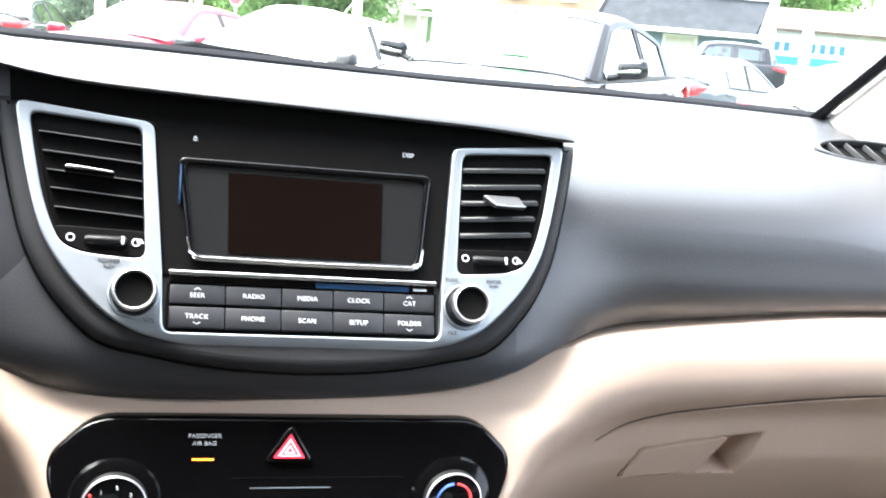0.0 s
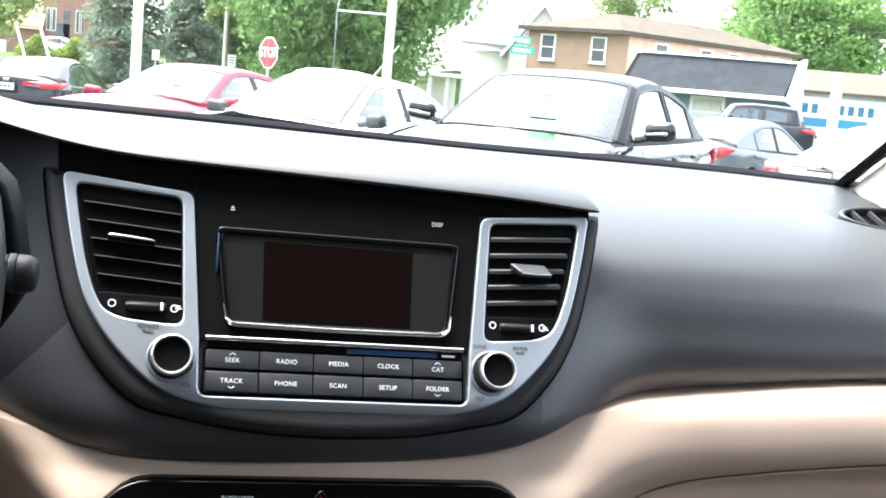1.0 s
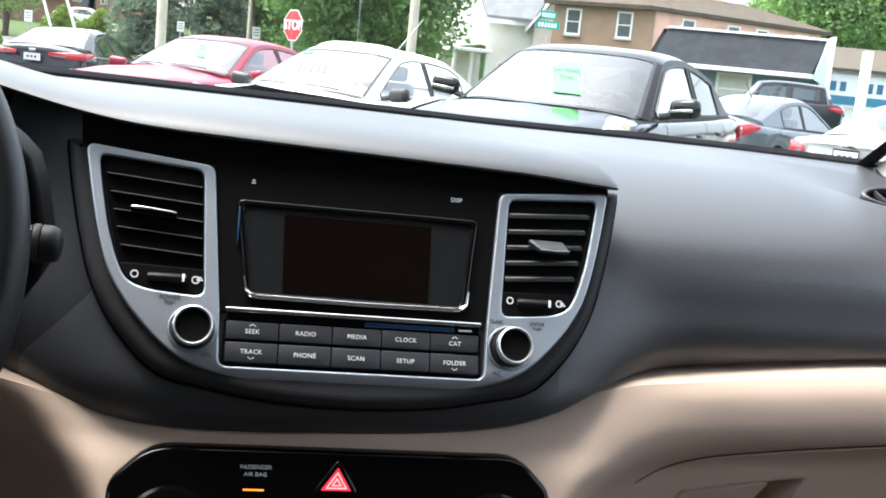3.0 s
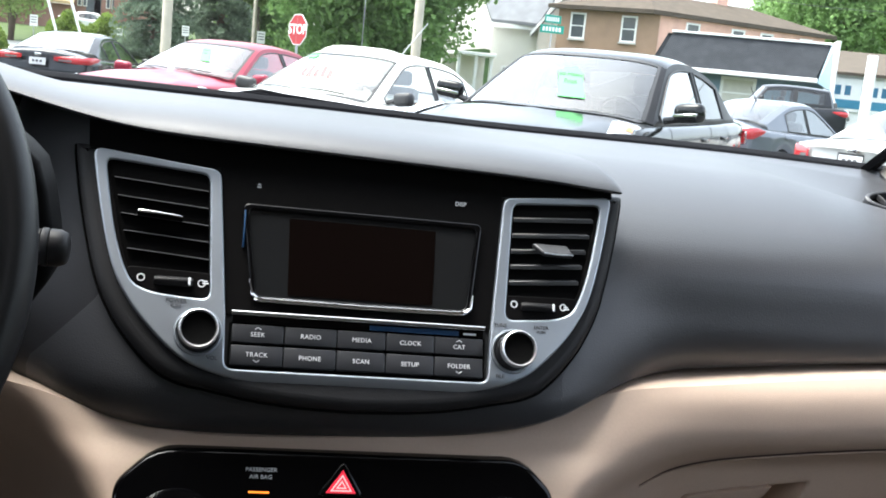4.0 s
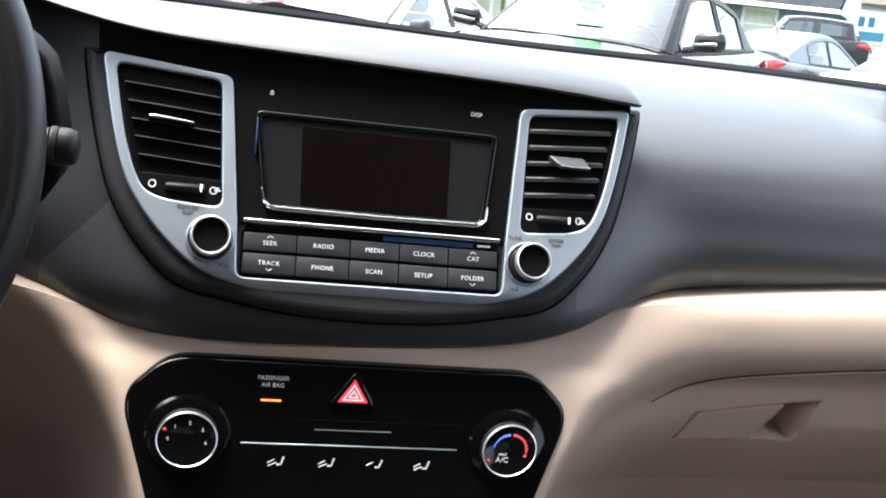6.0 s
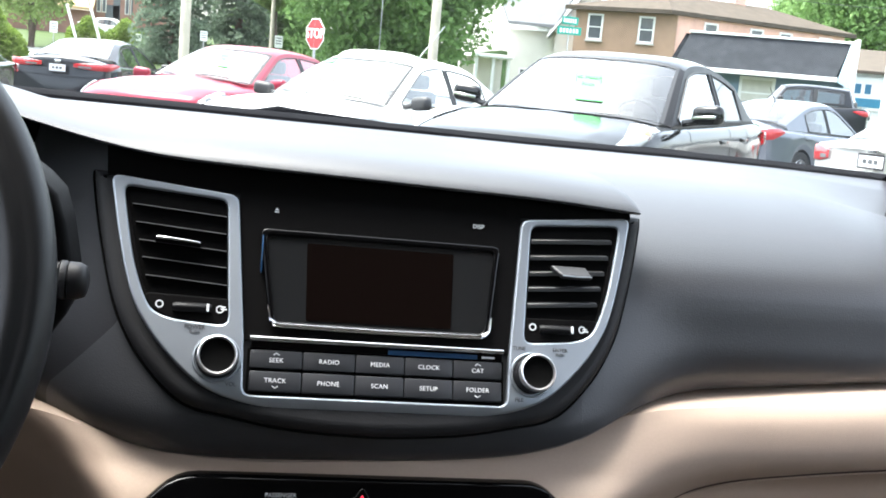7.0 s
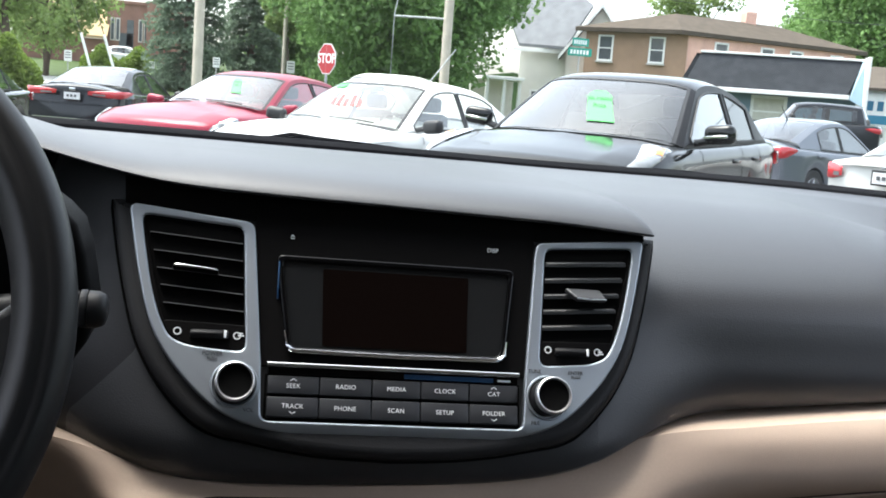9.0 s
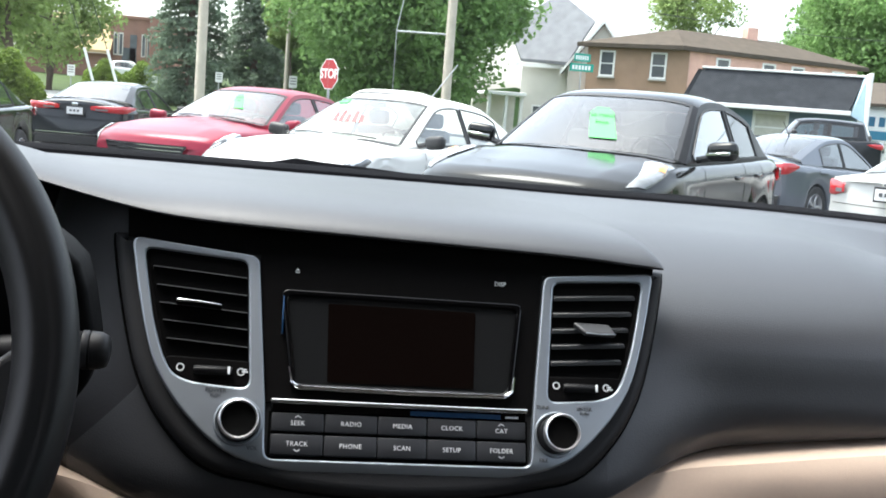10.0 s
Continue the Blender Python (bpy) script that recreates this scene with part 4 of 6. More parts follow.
for s in (-1, 1):
    structure("roof_rail", boxbm((s * 0.69 - 0.06, -2.45, 1.42), (s * 0.69 + 0.06, -0.16, 1.548), 0.04, None, 2), BEIGE_IN, "beige padded roof side rail", CAR)
# roof lining, doors, back and floor close the cabin behind the camera
structure("ceiling", boxbm((-0.66, -2.45, 1.52), (0.66, -0.12, 1.56), 0.03), BEIGE_IN, "beige cloth car roof lining", CAR)
structure("floor", boxbm((-0.78, -2.6, 0.30), (0.78, 0.75, 0.34)), mat("dark_car_carpet", (0.05, 0.045, 0.04), 0.95, bump=0.5, bump_scale=300), "dark carpeted car floor", CAR)
for s, nm in ((1, "wall_right"), (-1, "wall_left")):
    structure(nm, boxbm(tuple(sorted((s * 0.755, s * 0.80)))[:1] + (-2.6, 0.34), tuple(sorted((s * 0.755, s * 0.80)))[1:] + (0.62, 1.06), 0.02), SEAT_CLOTH, "dark grey car door trim below the window", CAR)
    for y0, y1 in ((-1.08, -0.93), (-1.85, -1.7), (-2.55, -2.2)):
        structure("pillar", boxbm((s * 0.70 - 0.04, y0, 1.0), (s * 0.70 + 0.04, y1, 1.54), 0.02), BEIGE_IN, "beige car window pillar", CAR)
for s, nm in ((1, "window_right"), (-1, "window_left")):
    pane = structure(nm, boxbm((s * 0.715 - 0.003, -2.4, 1.04), (s * 0.715 + 0.003, -1.0, 1.54)), PRIVACY, "dark tinted rear side window", CAR)
structure("window_back", boxbm((-0.70, -2.56, 1.2), (0.70, -2.55, 1.55)), PRIVACY, "dark tinted tailgate window", CAR)
structure("wall_back", boxbm((-0.78, -2.62, 0.34), (0.78, -2.56, 1.22), 0.02), BEIGE_IN, "beige tailgate trim", CAR)
structure("bulkhead", boxbm((-0.78, 0.66, 0.34), (0.78, 0.70, 1.07), 0.01), BLACK_TRIM, "black bulkhead behind the dash", CAR)


# ---- the lot, the street and what stands there ----
def sheet(x0, x1, y0, y1, nx, ny, z, wave=0.0):
    return grid(bmesh.new(), [[(x0 + (x1 - x0) * i / nx, y0 + (y1 - y0) * j / ny, z + wave * noise.noise(Vector((i * 0.7, j * 0.7, 3.1)))) for j in range(ny + 1)] for i in range(nx + 1)])


def fall(y):
    """The lot lies a little lower than the street beyond it."""
    return -0.08 * (1 - smooth_step(28.0, 36.0, y))


structure("ground", grid(bmesh.new(), [[(x, y, fall(y) - 0.03) for y in (-400, -100, 0, 28, 30, 32, 34, 36, 60, 120, 300, 700, 1500)] for x in range(-600, 701, 50)]), GRASS, "wide mown grass ground")
structure("pavement_lot", sheet(-9, 26, -14, 28, 30, 40, -0.08, 0.008), ASPHALT, "grey asphalt sales lot")
def bank(x, y):
    """Height of the lawn that climbs to the north-west."""
    return 0.062 * max(0.0, y - 45.5) * (1 - smooth_step(1.0, 9.0, x)) - 0.02


structure("grass_bank", grid(bmesh.new(), [[(x, 45.5 + 1.5 * j, bank(x, 45.5 + 1.5 * j) + 0.02 * noise.noise(Vector((x, j, 0.5)))) for j in range(60)] for x in [-80 + 1.5 * i for i in range(62)]]), GRASS, "mown lawn rising behind the street", None, True)
structure("road_bank", grid(bmesh.new(), [[(x, y, bank(x, y) + 0.03) for y in (56.0, 58.0, 60.0, 62.0)] for x in [-80 + 3 * i for i in range(26)]]), CONCRETE, "pale concrete lane across the lawn", None, True)
structure("road", sheet(-90, 90, 37.5, 45, 60, 6, 0.0), ASPHALT, "grey asphalt street")
structure("road_side", grid(bmesh.new(), [[(x, y, fall(y) + 0.004) for y in range(-10, 91)] for x in (-26, -22, -18, -14.5)]), ASPHALT, "grey asphalt side street")
for y, lab in ((36.6, "pale concrete kerb of the street"), (45.0, "pale concrete kerb across the street")):
    structure("kerb", boxbm((-90, y, -0.05), (90, y + 0.9, 0.13), 0.03), CONCRETE, lab)


def car_paint(name, col, metal=0.3, rough=0.3, coat=0.25):
    return mat(name, col, rough, metal=metal, var=0.04, scale=2, coat=coat, spec=0.25)


def car_glass(name, tint, strength):
    """A car's window: see-through, with a mirror sheen that grows towards grazing angles."""
    m = glass(name, tint, 0.1)
    nt = m.node_tree
    fr, mul = nt.nodes.new("ShaderNodeFresnel"), nt.nodes.new("ShaderNodeMath")
    fr.inputs[0].default_value = 1.52
    mul.operation, mul.use_clamp = "MULTIPLY", True
    mul.inputs[1].default_value = strength
    nt.links.new(fr.outputs[0], mul.inputs[0])
    nt.links.new(mul.outputs[0], next(n for n in nt.nodes if n.type == "MIX_SHADER").inputs[0])
    next(n for n in nt.nodes if n.type == "BSDF_GLOSSY").inputs["Roughness"].default_value = 0.03
    return m


SIGN_SHEET = mat("white_paper_sheet", (0.7, 0.7, 0.68), 0.6, var=0.04)
RED_P = car_paint("red_car_paint", (0.21, 0.012, 0.03), 0.15, 0.3, 0.12)
WHITE_P = car_paint("white_car_paint", (0.78, 0.78, 0.76), 0.0)
BLACK_P = car_paint("black_car_paint", (0.006, 0.007, 0.007), 0.0, 0.12, 0.10)
SLATE_P = car_paint("slate_blue_car_paint", (0.125, 0.138, 0.162), 0.3, 0.2)
SILVER_P = car_paint("silver_car_paint", (0.50, 0.50, 0.48), 0.1)
CHAR_P = car_paint("charcoal_car_paint", (0.02, 0.022, 0.026), 0.2, 0.12, 0.12)
CAR_GLASS = car_glass("tinted_car_glass", (0.60, 0.66, 0.62), 2.3)
SIDE_GLASS = car_glass("tinted_side_glass", (0.76, 0.80, 0.78), 2.2)
DARK_GLASS = car_glass("dark_rear_glass", (0.12, 0.13, 0.125), 1.3)
DARK_TRIM = mat("satin_black_window_frame", (0.006, 0.006, 0.007), 0.4, spec=0.12)
CABIN_IN = mat("grey_cabin_trim", (0.10, 0.10, 0.098), 0.8, var=0.12, scale=3, bump=0.2, bump_scale=200)
LAMP_IN = mat("chromed_lamp_bowl", (0.75, 0.75, 0.76), 0.18, metal=0.9, var=0.1, scale=20)
LOT = -0.08


def make_car(name, label, paint, m, L=4.75, Wd=1.84, H=1.46, hood=0.98, nose=0.80, trunk=1.05, ws0=1.15, ws1=0.25, rf1=-1.15, rr=-1.95, belt=0.95, roof_w=0.58,
             drop=0.05, lamps="wide", tail="wide", tag=None, group="parked cars", mirror=BLACK_TRIM, lettered=False, tag_words=(), flare=0.0, hatch=False, antenna=False, tinted=False, rear_dark=False, pillar=None, wipers=True):
    """A parked car: front towards +y, centred on the ground. ws0, ws1: foot and head of the windshield; rf1, rr: head and foot of the rear glass."""
    c = thing(name, label, "car", (0, 0, 0), m, group)
    hl, hw = L / 2, Wd / 2
    yf, yr, RW = hl - 0.93, -hl + 0.98, 0.36
    TOP = [(-hl, trunk - 0.10), (-hl + 0.03, trunk - 0.035), (-hl + 0.10, trunk - 0.005), (rr, trunk + 0.012), (ws0, hood), (hl - 0.75, hood - (hood - nose) * 0.32), (hl - 0.35, hood - (hood - nose) * 0.72), (hl - 0.14, nose), (hl - 0.05, nose - 0.05), (hl, nose - 0.15)]

    def top(y):
        return sum(lerp_table(y + k * 0.03, TOP) for k in (-2, -1, 0, 1, 2)) / 5 if abs(y) < hl - 0.2 else lerp_table(y, TOP)

    def section(y):
        e = hl - abs(y)
        w = hw * (1 - 0.085 * max(0.0, 1 - e / 0.55) ** 2 - 0.03 * max(0.0, 1 - e / 0.08) ** 2)
        zc = top(y)
        zs = min(zc - 0.05, belt - 0.045 + 0.05 * -y / hl)
        z0 = 0.20 + 0.09 * max(0.0, 1 - e / 0.6)
        arch = max([0.0] + [0.33 + math.sqrt(RW * RW - (y - q) ** 2) for q in (yf, yr) if abs(y - q) < RW])
        zl = max(z0, arch)
        bulge = 1 + flare * sum(math.exp(-((y - q) / 0.42) ** 2) for q in (yf, yr))
        h = max(0.02, zs - zl)
        pts = [(0.0, z0), (w - 0.26, zl if arch else z0), (w * 0.975, zl), (w * (0.995 + (bulge - 1)), zl + min(0.07, h * 0.3)), (w * bulge, zl + h * 0.42), (w * (0.982 + (bulge - 1) * 0.7), zl + h * 0.64), (w * (0.992 + (bulge - 1) * 0.4), zs - min(0.10, h * 0.25)), (w * 0.975, zs - 0.02 * min(1, h / 0.2)), (w * 0.935, zs + 0.012)]
        for f in (0.82, 0.66, 0.58, 0.34, 0.0):
            crown = 1 - (f / 0.935) ** 2.2
            ridge = 0.014 * smooth_step(ws0 - 0.05, ws0 + 0.25, y) * smooth_step(hl, hl - 0.4, y) * (1 if f == 0.66 else -0.3 if f == 0.34 else 0)
            pts.append((w * f, zs + 0.012 + (zc - zs - 0.012) * crown + ridge))
        return pts

    def bend(p):
        x, y, z = p
        bow = (0.30 if y > 0 else 0.16) * (abs(x) / hw) ** 2.3 * smooth_step(hl - 1.2, hl, abs(y))
        return Vector((x, y - math.copysign(bow, y), z))

    def surf(y, s, side=1):
        pts = section(max(-hl, min(hl, y)))
        k = min(int(s), len(pts) - 2)
        a, b = pts[k], pts[k + 1]
        return bend((side * (a[0] + (b[0] - a[0]) * (s - k)), y, a[1] + (b[1] - a[1]) * (s - k)))

    def patch(corners, nu, nv, off, side=1, bm=None, inner=0.0):
        """A piece that follows the body between four corners (y, s), raised by off."""
        rows = []
        for i in range(nu + 1):
            u = i / nu
            row = []
            for j in range(nv + 1):
                v = j / nv
                y, s = [(corners[0][q] * (1 - v) + corners[1][q] * v) * (1 - u) + (corners[3][q] * (1 - v) + corners[2][q] * v) * u for q in (0, 1)]
                p = surf(y, s, side)
                n = (surf(y + 0.01, s, side) - surf(y - 0.01, s, side)).cross(surf(y, min(12.99, s + 0.1), side) - surf(y, max(0, s - 0.1), side))
                n = n.normalized() if n.length > 1e-9 else Vector((0, 0, 1))
                if n.dot(Vector((p.x, 0, p.z - 0.5))) < 0:
                    n = -n
                edge = i in (0, nu) or j in (0, nv)
                row.append(p + n * (inner if edge else off))
            rows.append(row)
        return grid(bm or bmesh.new(), rows)

    def cap(x, z, end, off=0.0):
        return bend((x, end * hl, z)) + Vector((0, end * off, 0))

    ys = sorted(set([round(-hl + L * i / 70, 4) for i in range(71)] + [round(s * (hl - d), 4) for s in (-1, 1) for d in (0.015, 0.03, 0.045, 0.1, 0.16)] + [round(q + RW * math.cos(radians(k)), 4) for q in (yf, yr) for k in (0.5, 14, 28, 152, 166, 179.5)]))
    st = []
    for y in ys:
        half = section(y)
        st.append([bend((x, y, z)) for x, z in half] + [bend((-x, y, z)) for x, z in reversed(half[1:-1])])
    bm = bmesh.new()
    vs = [[bm.verts.new(p) for p in r] for r in st]
    n = len(st[0])
    for i in range(len(st) - 1):
        for k in range(n):
            f = bm.faces.new((vs[i][k], vs[i][(k + 1) % n], vs[i + 1][(k + 1) % n], vs[i + 1][k]))
            if k < 2 or k >= n - 2 or (rr + 0.02 < ys[i] < ws0 - 0.05 and 8 <= k < n - 8):
                f.material_index = 1
    bm.faces.new(vs[0][::-1])
    bm.faces.new(vs[-1])
    part("body", bm, [paint, BLACK_TRIM], c, angle=42)

    # cabin: profile along the middle, from windshield foot to rear glass foot
    wb, wt = hw * 0.885, roof_w
    NW, NR, NB = 12, 16, 12
    prof = []
    for k in range(NW + 1):
        t = k / NW
        prof.append([ws0 + (ws1 - ws0) * t, hood - 0.005 + (H - 0.05 - hood) * (t + 0.10 * t * (1 - t))])
    for k in range(1, NR):
        t = k / NR
        prof.append([ws1 + (rf1 - ws1) * t, H - 0.05 * (1 - t / 0.35) ** 2 if t < 0.35 else H - drop * ((t - 0.35) / 0.65) ** 2])
    for k in range(NB + 1):
        t = k / NB
        prof.append([rf1 + (rr - rf1) * t, H - drop + (trunk + 0.012 - H + drop) * (t ** 1.12)])
    for _ in range(2):
        z = [p[1] for p in prof]
        for i in range(2, len(prof) - 2):
            prof[i][1] = z[i] * 0.5 + 0.25 * (z[i - 1] + z[i + 1])
    last = len(prof) - 1
    IR = NW + NR

    def belt_z(y):
        return belt + 0.05 * -y / hl

    def half_width(z):
        return wb + (wt - wb) * max(0, min(1, (z - belt) / (H - belt))) ** 1.15

    def skin(i, t, off=0.0):
        """i along the profile, t from -1 to 1 across."""
        i0 = max(0, min(last - 1, int(i)))
        f = i - i0
        y, z = [prof[i0][q] * (1 - f) + prof[i0 + 1][q] * f for q in (0, 1)]
        a = abs(t)
        bow = 0.25 - 0.13 * i / NW if i <= NW else (0.12 * (1 - (i - NW) / NR) - 0.10 * (i - NW) / NR if i < IR else -0.10 - 0.08 * (i - IR) / NB)
        d = Vector((0, prof[min(i0 + 1, last)][1] - prof[max(i0 - 1, 0)][1], prof[max(i0 - 1, 0)][0] - prof[min(i0 + 1, last)][0])).normalized()
        if d.z < 0:
            d = -d
        return Vector((t * half_width(z), y - bow * a ** 2.2, z - 0.03 * a ** 3 - 0.03 * a ** 8)) + d * off

    ts = [-1 + 2 * k / 20 for k in range(21)]
    bm = bmesh.new()
    roof0, roof1 = NW - 0.3, IR + 0.4
    grid(bm, [[skin(i, t) for t in ts] for i in [roof0] + list(range(NW, IR + 1)) + [roof1]])
    for s in (-1, 1):
        part("windshield_pillar", grid(bmesh.new(), [[skin(i, s * t) for t in (0.925, 0.965, 1.0)] for i in [k for k in range(NW)] + [roof0]]), pillar or paint, c, angle=50)
        grid(bm, [[skin(i, s * t) for t in (0.84, 0.92, 1.0)] for i in [roof1] + list(range(IR + 1, last + 1))])
    part("roof", bm, paint, c, angle=50)
    seal = bmesh.new()
    for s in (-1, 1):
        grid(seal, [[skin(i, s * t, 0.002) for t in (0.905, 0.94)] for i in [k for k in range(NW)] + [roof0]])
    grid(seal, [[skin(i, t * 0.935, 0.002) for t in ts] for i in (roof0 - 0.55, roof0)])
    part("windshield_seal", seal, BLACK_TRIM, c, "black seal round the windshield")
    ws = part("windshield", grid(bmesh.new(), [[skin(i, t * 0.92, -0.003) for t in ts] for i in [k for k in range(NW)] + [roof0]]), CAR_GLASS, c, "windshield reflecting the pale sky")
    rw = part("rear_window", grid(bmesh.new(), [[skin(i, t * 0.85, -0.002) for t in ts] for i in [roof1] + list(range(IR + 1, last + 1))]), DARK_GLASS if tinted or rear_dark else SIDE_GLASS, c)
    ws.visible_shadow = rw.visible_shadow = False
    part("cowl", grid(bmesh.new(), [[skin(0, t * 0.93, 0.006) + Vector((0, d, -0.012 - d * 0.05)) for t in ts] for d in (-0.02, 0.05, 0.11)]), BLACK_TRIM, c, "black cowl under the windshield")
    # sides of the cabin: painted frame, panes and black pillars between them
    iB = NW + max(1, round(((ws1 - ((ws1 + rf1) / 2 + 0.08)) / (ws1 - rf1)) * NR))
    iC = IR + (3 if not hatch else -1)
    for s in (-1, 1):
        fr, dark = bmesh.new(), bmesh.new()
        rail, sill, foot = [], [], []
        for i in range(last + 1):
            p = skin(i, s)
            zb_ = min(belt_z(p.y), p.z - 0.004)
            b = Vector((s * (half_width(zb_) + 0.004), p.y, zb_))
            ln = (p - b).length
            rail.append(p)
            sill.append(p + (b - p) * min(1.0, 0.06 / max(ln, 0.06)))
            foot.append(b)
        grid(fr, [rail, sill])
        first = next(i for i in range(last) if (rail[i] - foot[i]).length > 0.10)
        grid(fr, [sill[:first + 1], foot[:first + 1]])
        grid(fr, [sill[iC:], foot[iC:]])
        fq = [Vector((s * (half_width(belt - 0.1) + 0.004), p.y, p.z - 0.06)) for p in foot]
        grid(fr, [foot, fq])
        part("side_frame", fr, pillar or paint, c, angle=50)
        grid(dark, [[sill[i] + Vector((s * 0.002, 0, 0)), (sill[i] + foot[i]) / 2 + Vector((s * 0.002, 0, 0)), foot[i] + Vector((s * 0.002, 0, 0))] for i in (iB, iB + 1)])
        grid(dark, [[p + Vector((s * 0.004, 0, 0.012)) for p in foot[first:iC + 1]], [p + Vector((s * 0.005, 0, -0.008)) for p in foot[first:iC + 1]]])
        part("window_trim", dark, BLACK_TRIM, c, "black pillar and belt strip")
        for a, b in ((first, iB), (iB + 1, iC)):
            pane = part("side_window", grid(bmesh.new(), [[sill[i] * (1 - k / 3) + foot[i] * (k / 3) for k in range(4)] for i in range(a, b + 1)]), DARK_GLASS if tinted or (rear_dark and a > first) else SIDE_GLASS, c)
            pane.visible_shadow = False
            loop = [sill[i] for i in range(a, b + 1)] + [foot[i] for i in range(b, a - 1, -1)]
            part("window_gasket", tube(bmesh.new(), [p + Vector((s * 0.004, 0, 0)) for p in loop + loop[:1]], 0.009, 6), BLACK_TRIM, c, "black rubber window gasket")
        # mirror
        my = rail[first].y - 0.02
        mb = bmesh.new()
        bz = belt_z(my)
        box(mb, (-0.115, -0.045, -0.07), (0.115, 0.075, 0.07), 0.05, Matrix.Translation((s * (hw + 0.105), my, bz + (0.085 if lamps == "high" else 0.055))) @ pose(0, 0, 0, 0, s * -6, s * 12), 4)
        tube(mb, [(s * (hw - 0.08), my + 0.03, bz + 0.01), (s * (hw + 0.04), my + 0.01, bz + 0.04)], 0.026, 8)
        mr = part("door_mirror", mb, mirror, c)
        if mirror is BLACK_P:
            part("mirror_strip", boxbm((-0.09, 0.066, -0.012), (0.10, 0.084, 0.010), 0.004, Matrix.Translation((s * (hw + 0.105), my, bz + 0.068)) @ pose(0, 0, 0, 0, s * -6, s * 12)), CHROME, mr, "silver indicator strip")
        # shut lines and handles
        for y in (my - 0.02, foot[iB].y - 0.03, max(rr + 0.35, yr + 0.02)):
            part("door_gap", patch([(y - 0.005, 3.4 if abs(y - yr) > RW else 5.0), (y + 0.005, 3.4 if abs(y - yr) > RW else 5.0), (y + 0.005, 7.8), (y - 0.005, 7.8)], 6, 1, 0.002, s, None, 0.002), VOID, c)
        for y in (foot[iB].y + 0.17, max(rr + 0.35, yr + 0.02) + 0.14):
            p = surf(y, 6.0, s)
            part("door_handle", boxbm((-0.012, -0.10, -0.016), (0.02, 0.10, 0.016), 0.010, Matrix.Translation(p), 2), paint, c)
        # lamps
        if lamps == "high":
            quad = [(hl - 0.10, 8.6), (hl - 0.16, 7.2), (hl - 0.98, 8.05), (hl - 0.80, 9.6)]
        else:
            quad = [(hl - 0.015, 8.0), (hl - 0.02, 5.6), (hl - 0.56, 6.6), (hl - 0.42, 8.1)]
        hd = part("headlamp", patch(quad, 10, 5, 0.022, s, None, 0.004), LAMP, c, "clear headlamp with bright bowl", angle=60)
        part("lamp_bowl", patch([tuple(0.62 * q[k] + 0.38 * quad[3][k] for k in (0, 1)) for q in quad], 6, 4, 0.030, s, None, 0.012), LAMP_IN, hd, angle=60)
        if lamps == "high":
            part("indicator", patch([(hl - 0.50, 8.5), (hl - 0.50, 7.9), (hl - 0.70, 8.1), (hl - 0.66, 8.7)], 5, 4, 0.040, s, None, 0.024), INDICATOR, hd, "amber indicator", angle=60)
        tb = bmesh.new()
        tz, zh, x_in, reach = (trunk - 0.16, 0.062, hw * 0.30, 0.34) if tail == "wide" else (trunk - 0.19, 0.085, hw * 0.62, 0.26)
        rows = []
        for k in range(9):
            x = x_in + (hw * 0.885 - x_in) * k / 8
            h = zh * (0.55 + 0.45 * min(1, k / 5))
            rows.append([cap(s * x, tz + h * q, -1, 0.004 if abs(q) > 0.9 else 0.024) for q in (-1, -0.8, 0, 0.8, 1)])
        for k in range(1, 9):
            y = -hl + reach * k / 8
            zc_ = tz + 0.045 * k / 8
            h = zh * (1 - 0.85 * (k / 8) ** 1.7)
            w = hw * (1 - 0.085 * max(0.0, 1 - (hl + y) / 0.55) ** 2) * (1 + flare * 0.5)
            rows.append([bend((s * (w + (0.004 if abs(q) > 0.9 else 0.018)), y, zc_ + h * q)) for q in (-1, -0.8, 0, 0.8, 1)])
        grid(tb, rows)
        tl = part("tail_lamp", tb, TAIL, c, "red tail lamp", angle=60)
        part("reverse_lamp", grid(bmesh.new(), [[cap(s * (x_in + (hw * 0.885 - x_in) * k), tz + zh * q, -1, 0.028) for q in (-0.55, -0.3, -0.05)] for k in (0.15, 0.35, 0.55)]), LAMP, tl, "white reversing lamp")
        for y in (yf, yr):
            wx = s * (hw * (1 + flare) - 0.115)
            part("wheel_well", lathe(bmesh.new(), [(0.0, 0.0), (RW + 0.01, 0.0)], Matrix.Translation((s * (hw - 0.27), y, 0.34)) @ pose(0, 0, 0, 0, 90, 0), 24), BLACK_TRIM, c, "dark wheel well")
            wh = part("wheel", lathe(bmesh.new(), [(0.20, 0.10), (0.30, 0.105), (0.322, 0.085), (0.325, 0.0), (0.322, -0.085), (0.30, -0.105), (0.2, -0.1)], Matrix.Translation((wx, y, 0.325)) @ pose(0, 0, 0, 0, 90, 0), 32), TYRE, c, "black tyre")
            rim = lathe(bmesh.new(), [(0.215, 0.09), (0.205, 0.105), (0.19, 0.085), (0.185, 0.02), (0.0, 0.02)], Matrix.Translation((wx, y, 0.325)) @ pose(0, 0, 0, 0, 90 * s, 0), 28)
            for k in range(5):
                box(rim, (-0.022, 0.02, 0.02), (0.022, 0.20, 0.085), 0.008, Matrix.Translation((wx, y, 0.325)) @ pose(0, 0, 0, 0, 90 * s, 0) @ pose(0, 0, 0, 0, 0, 72 * k))
            part("rim", rim, ALLOY, wh, "five-spoke alloy rim")
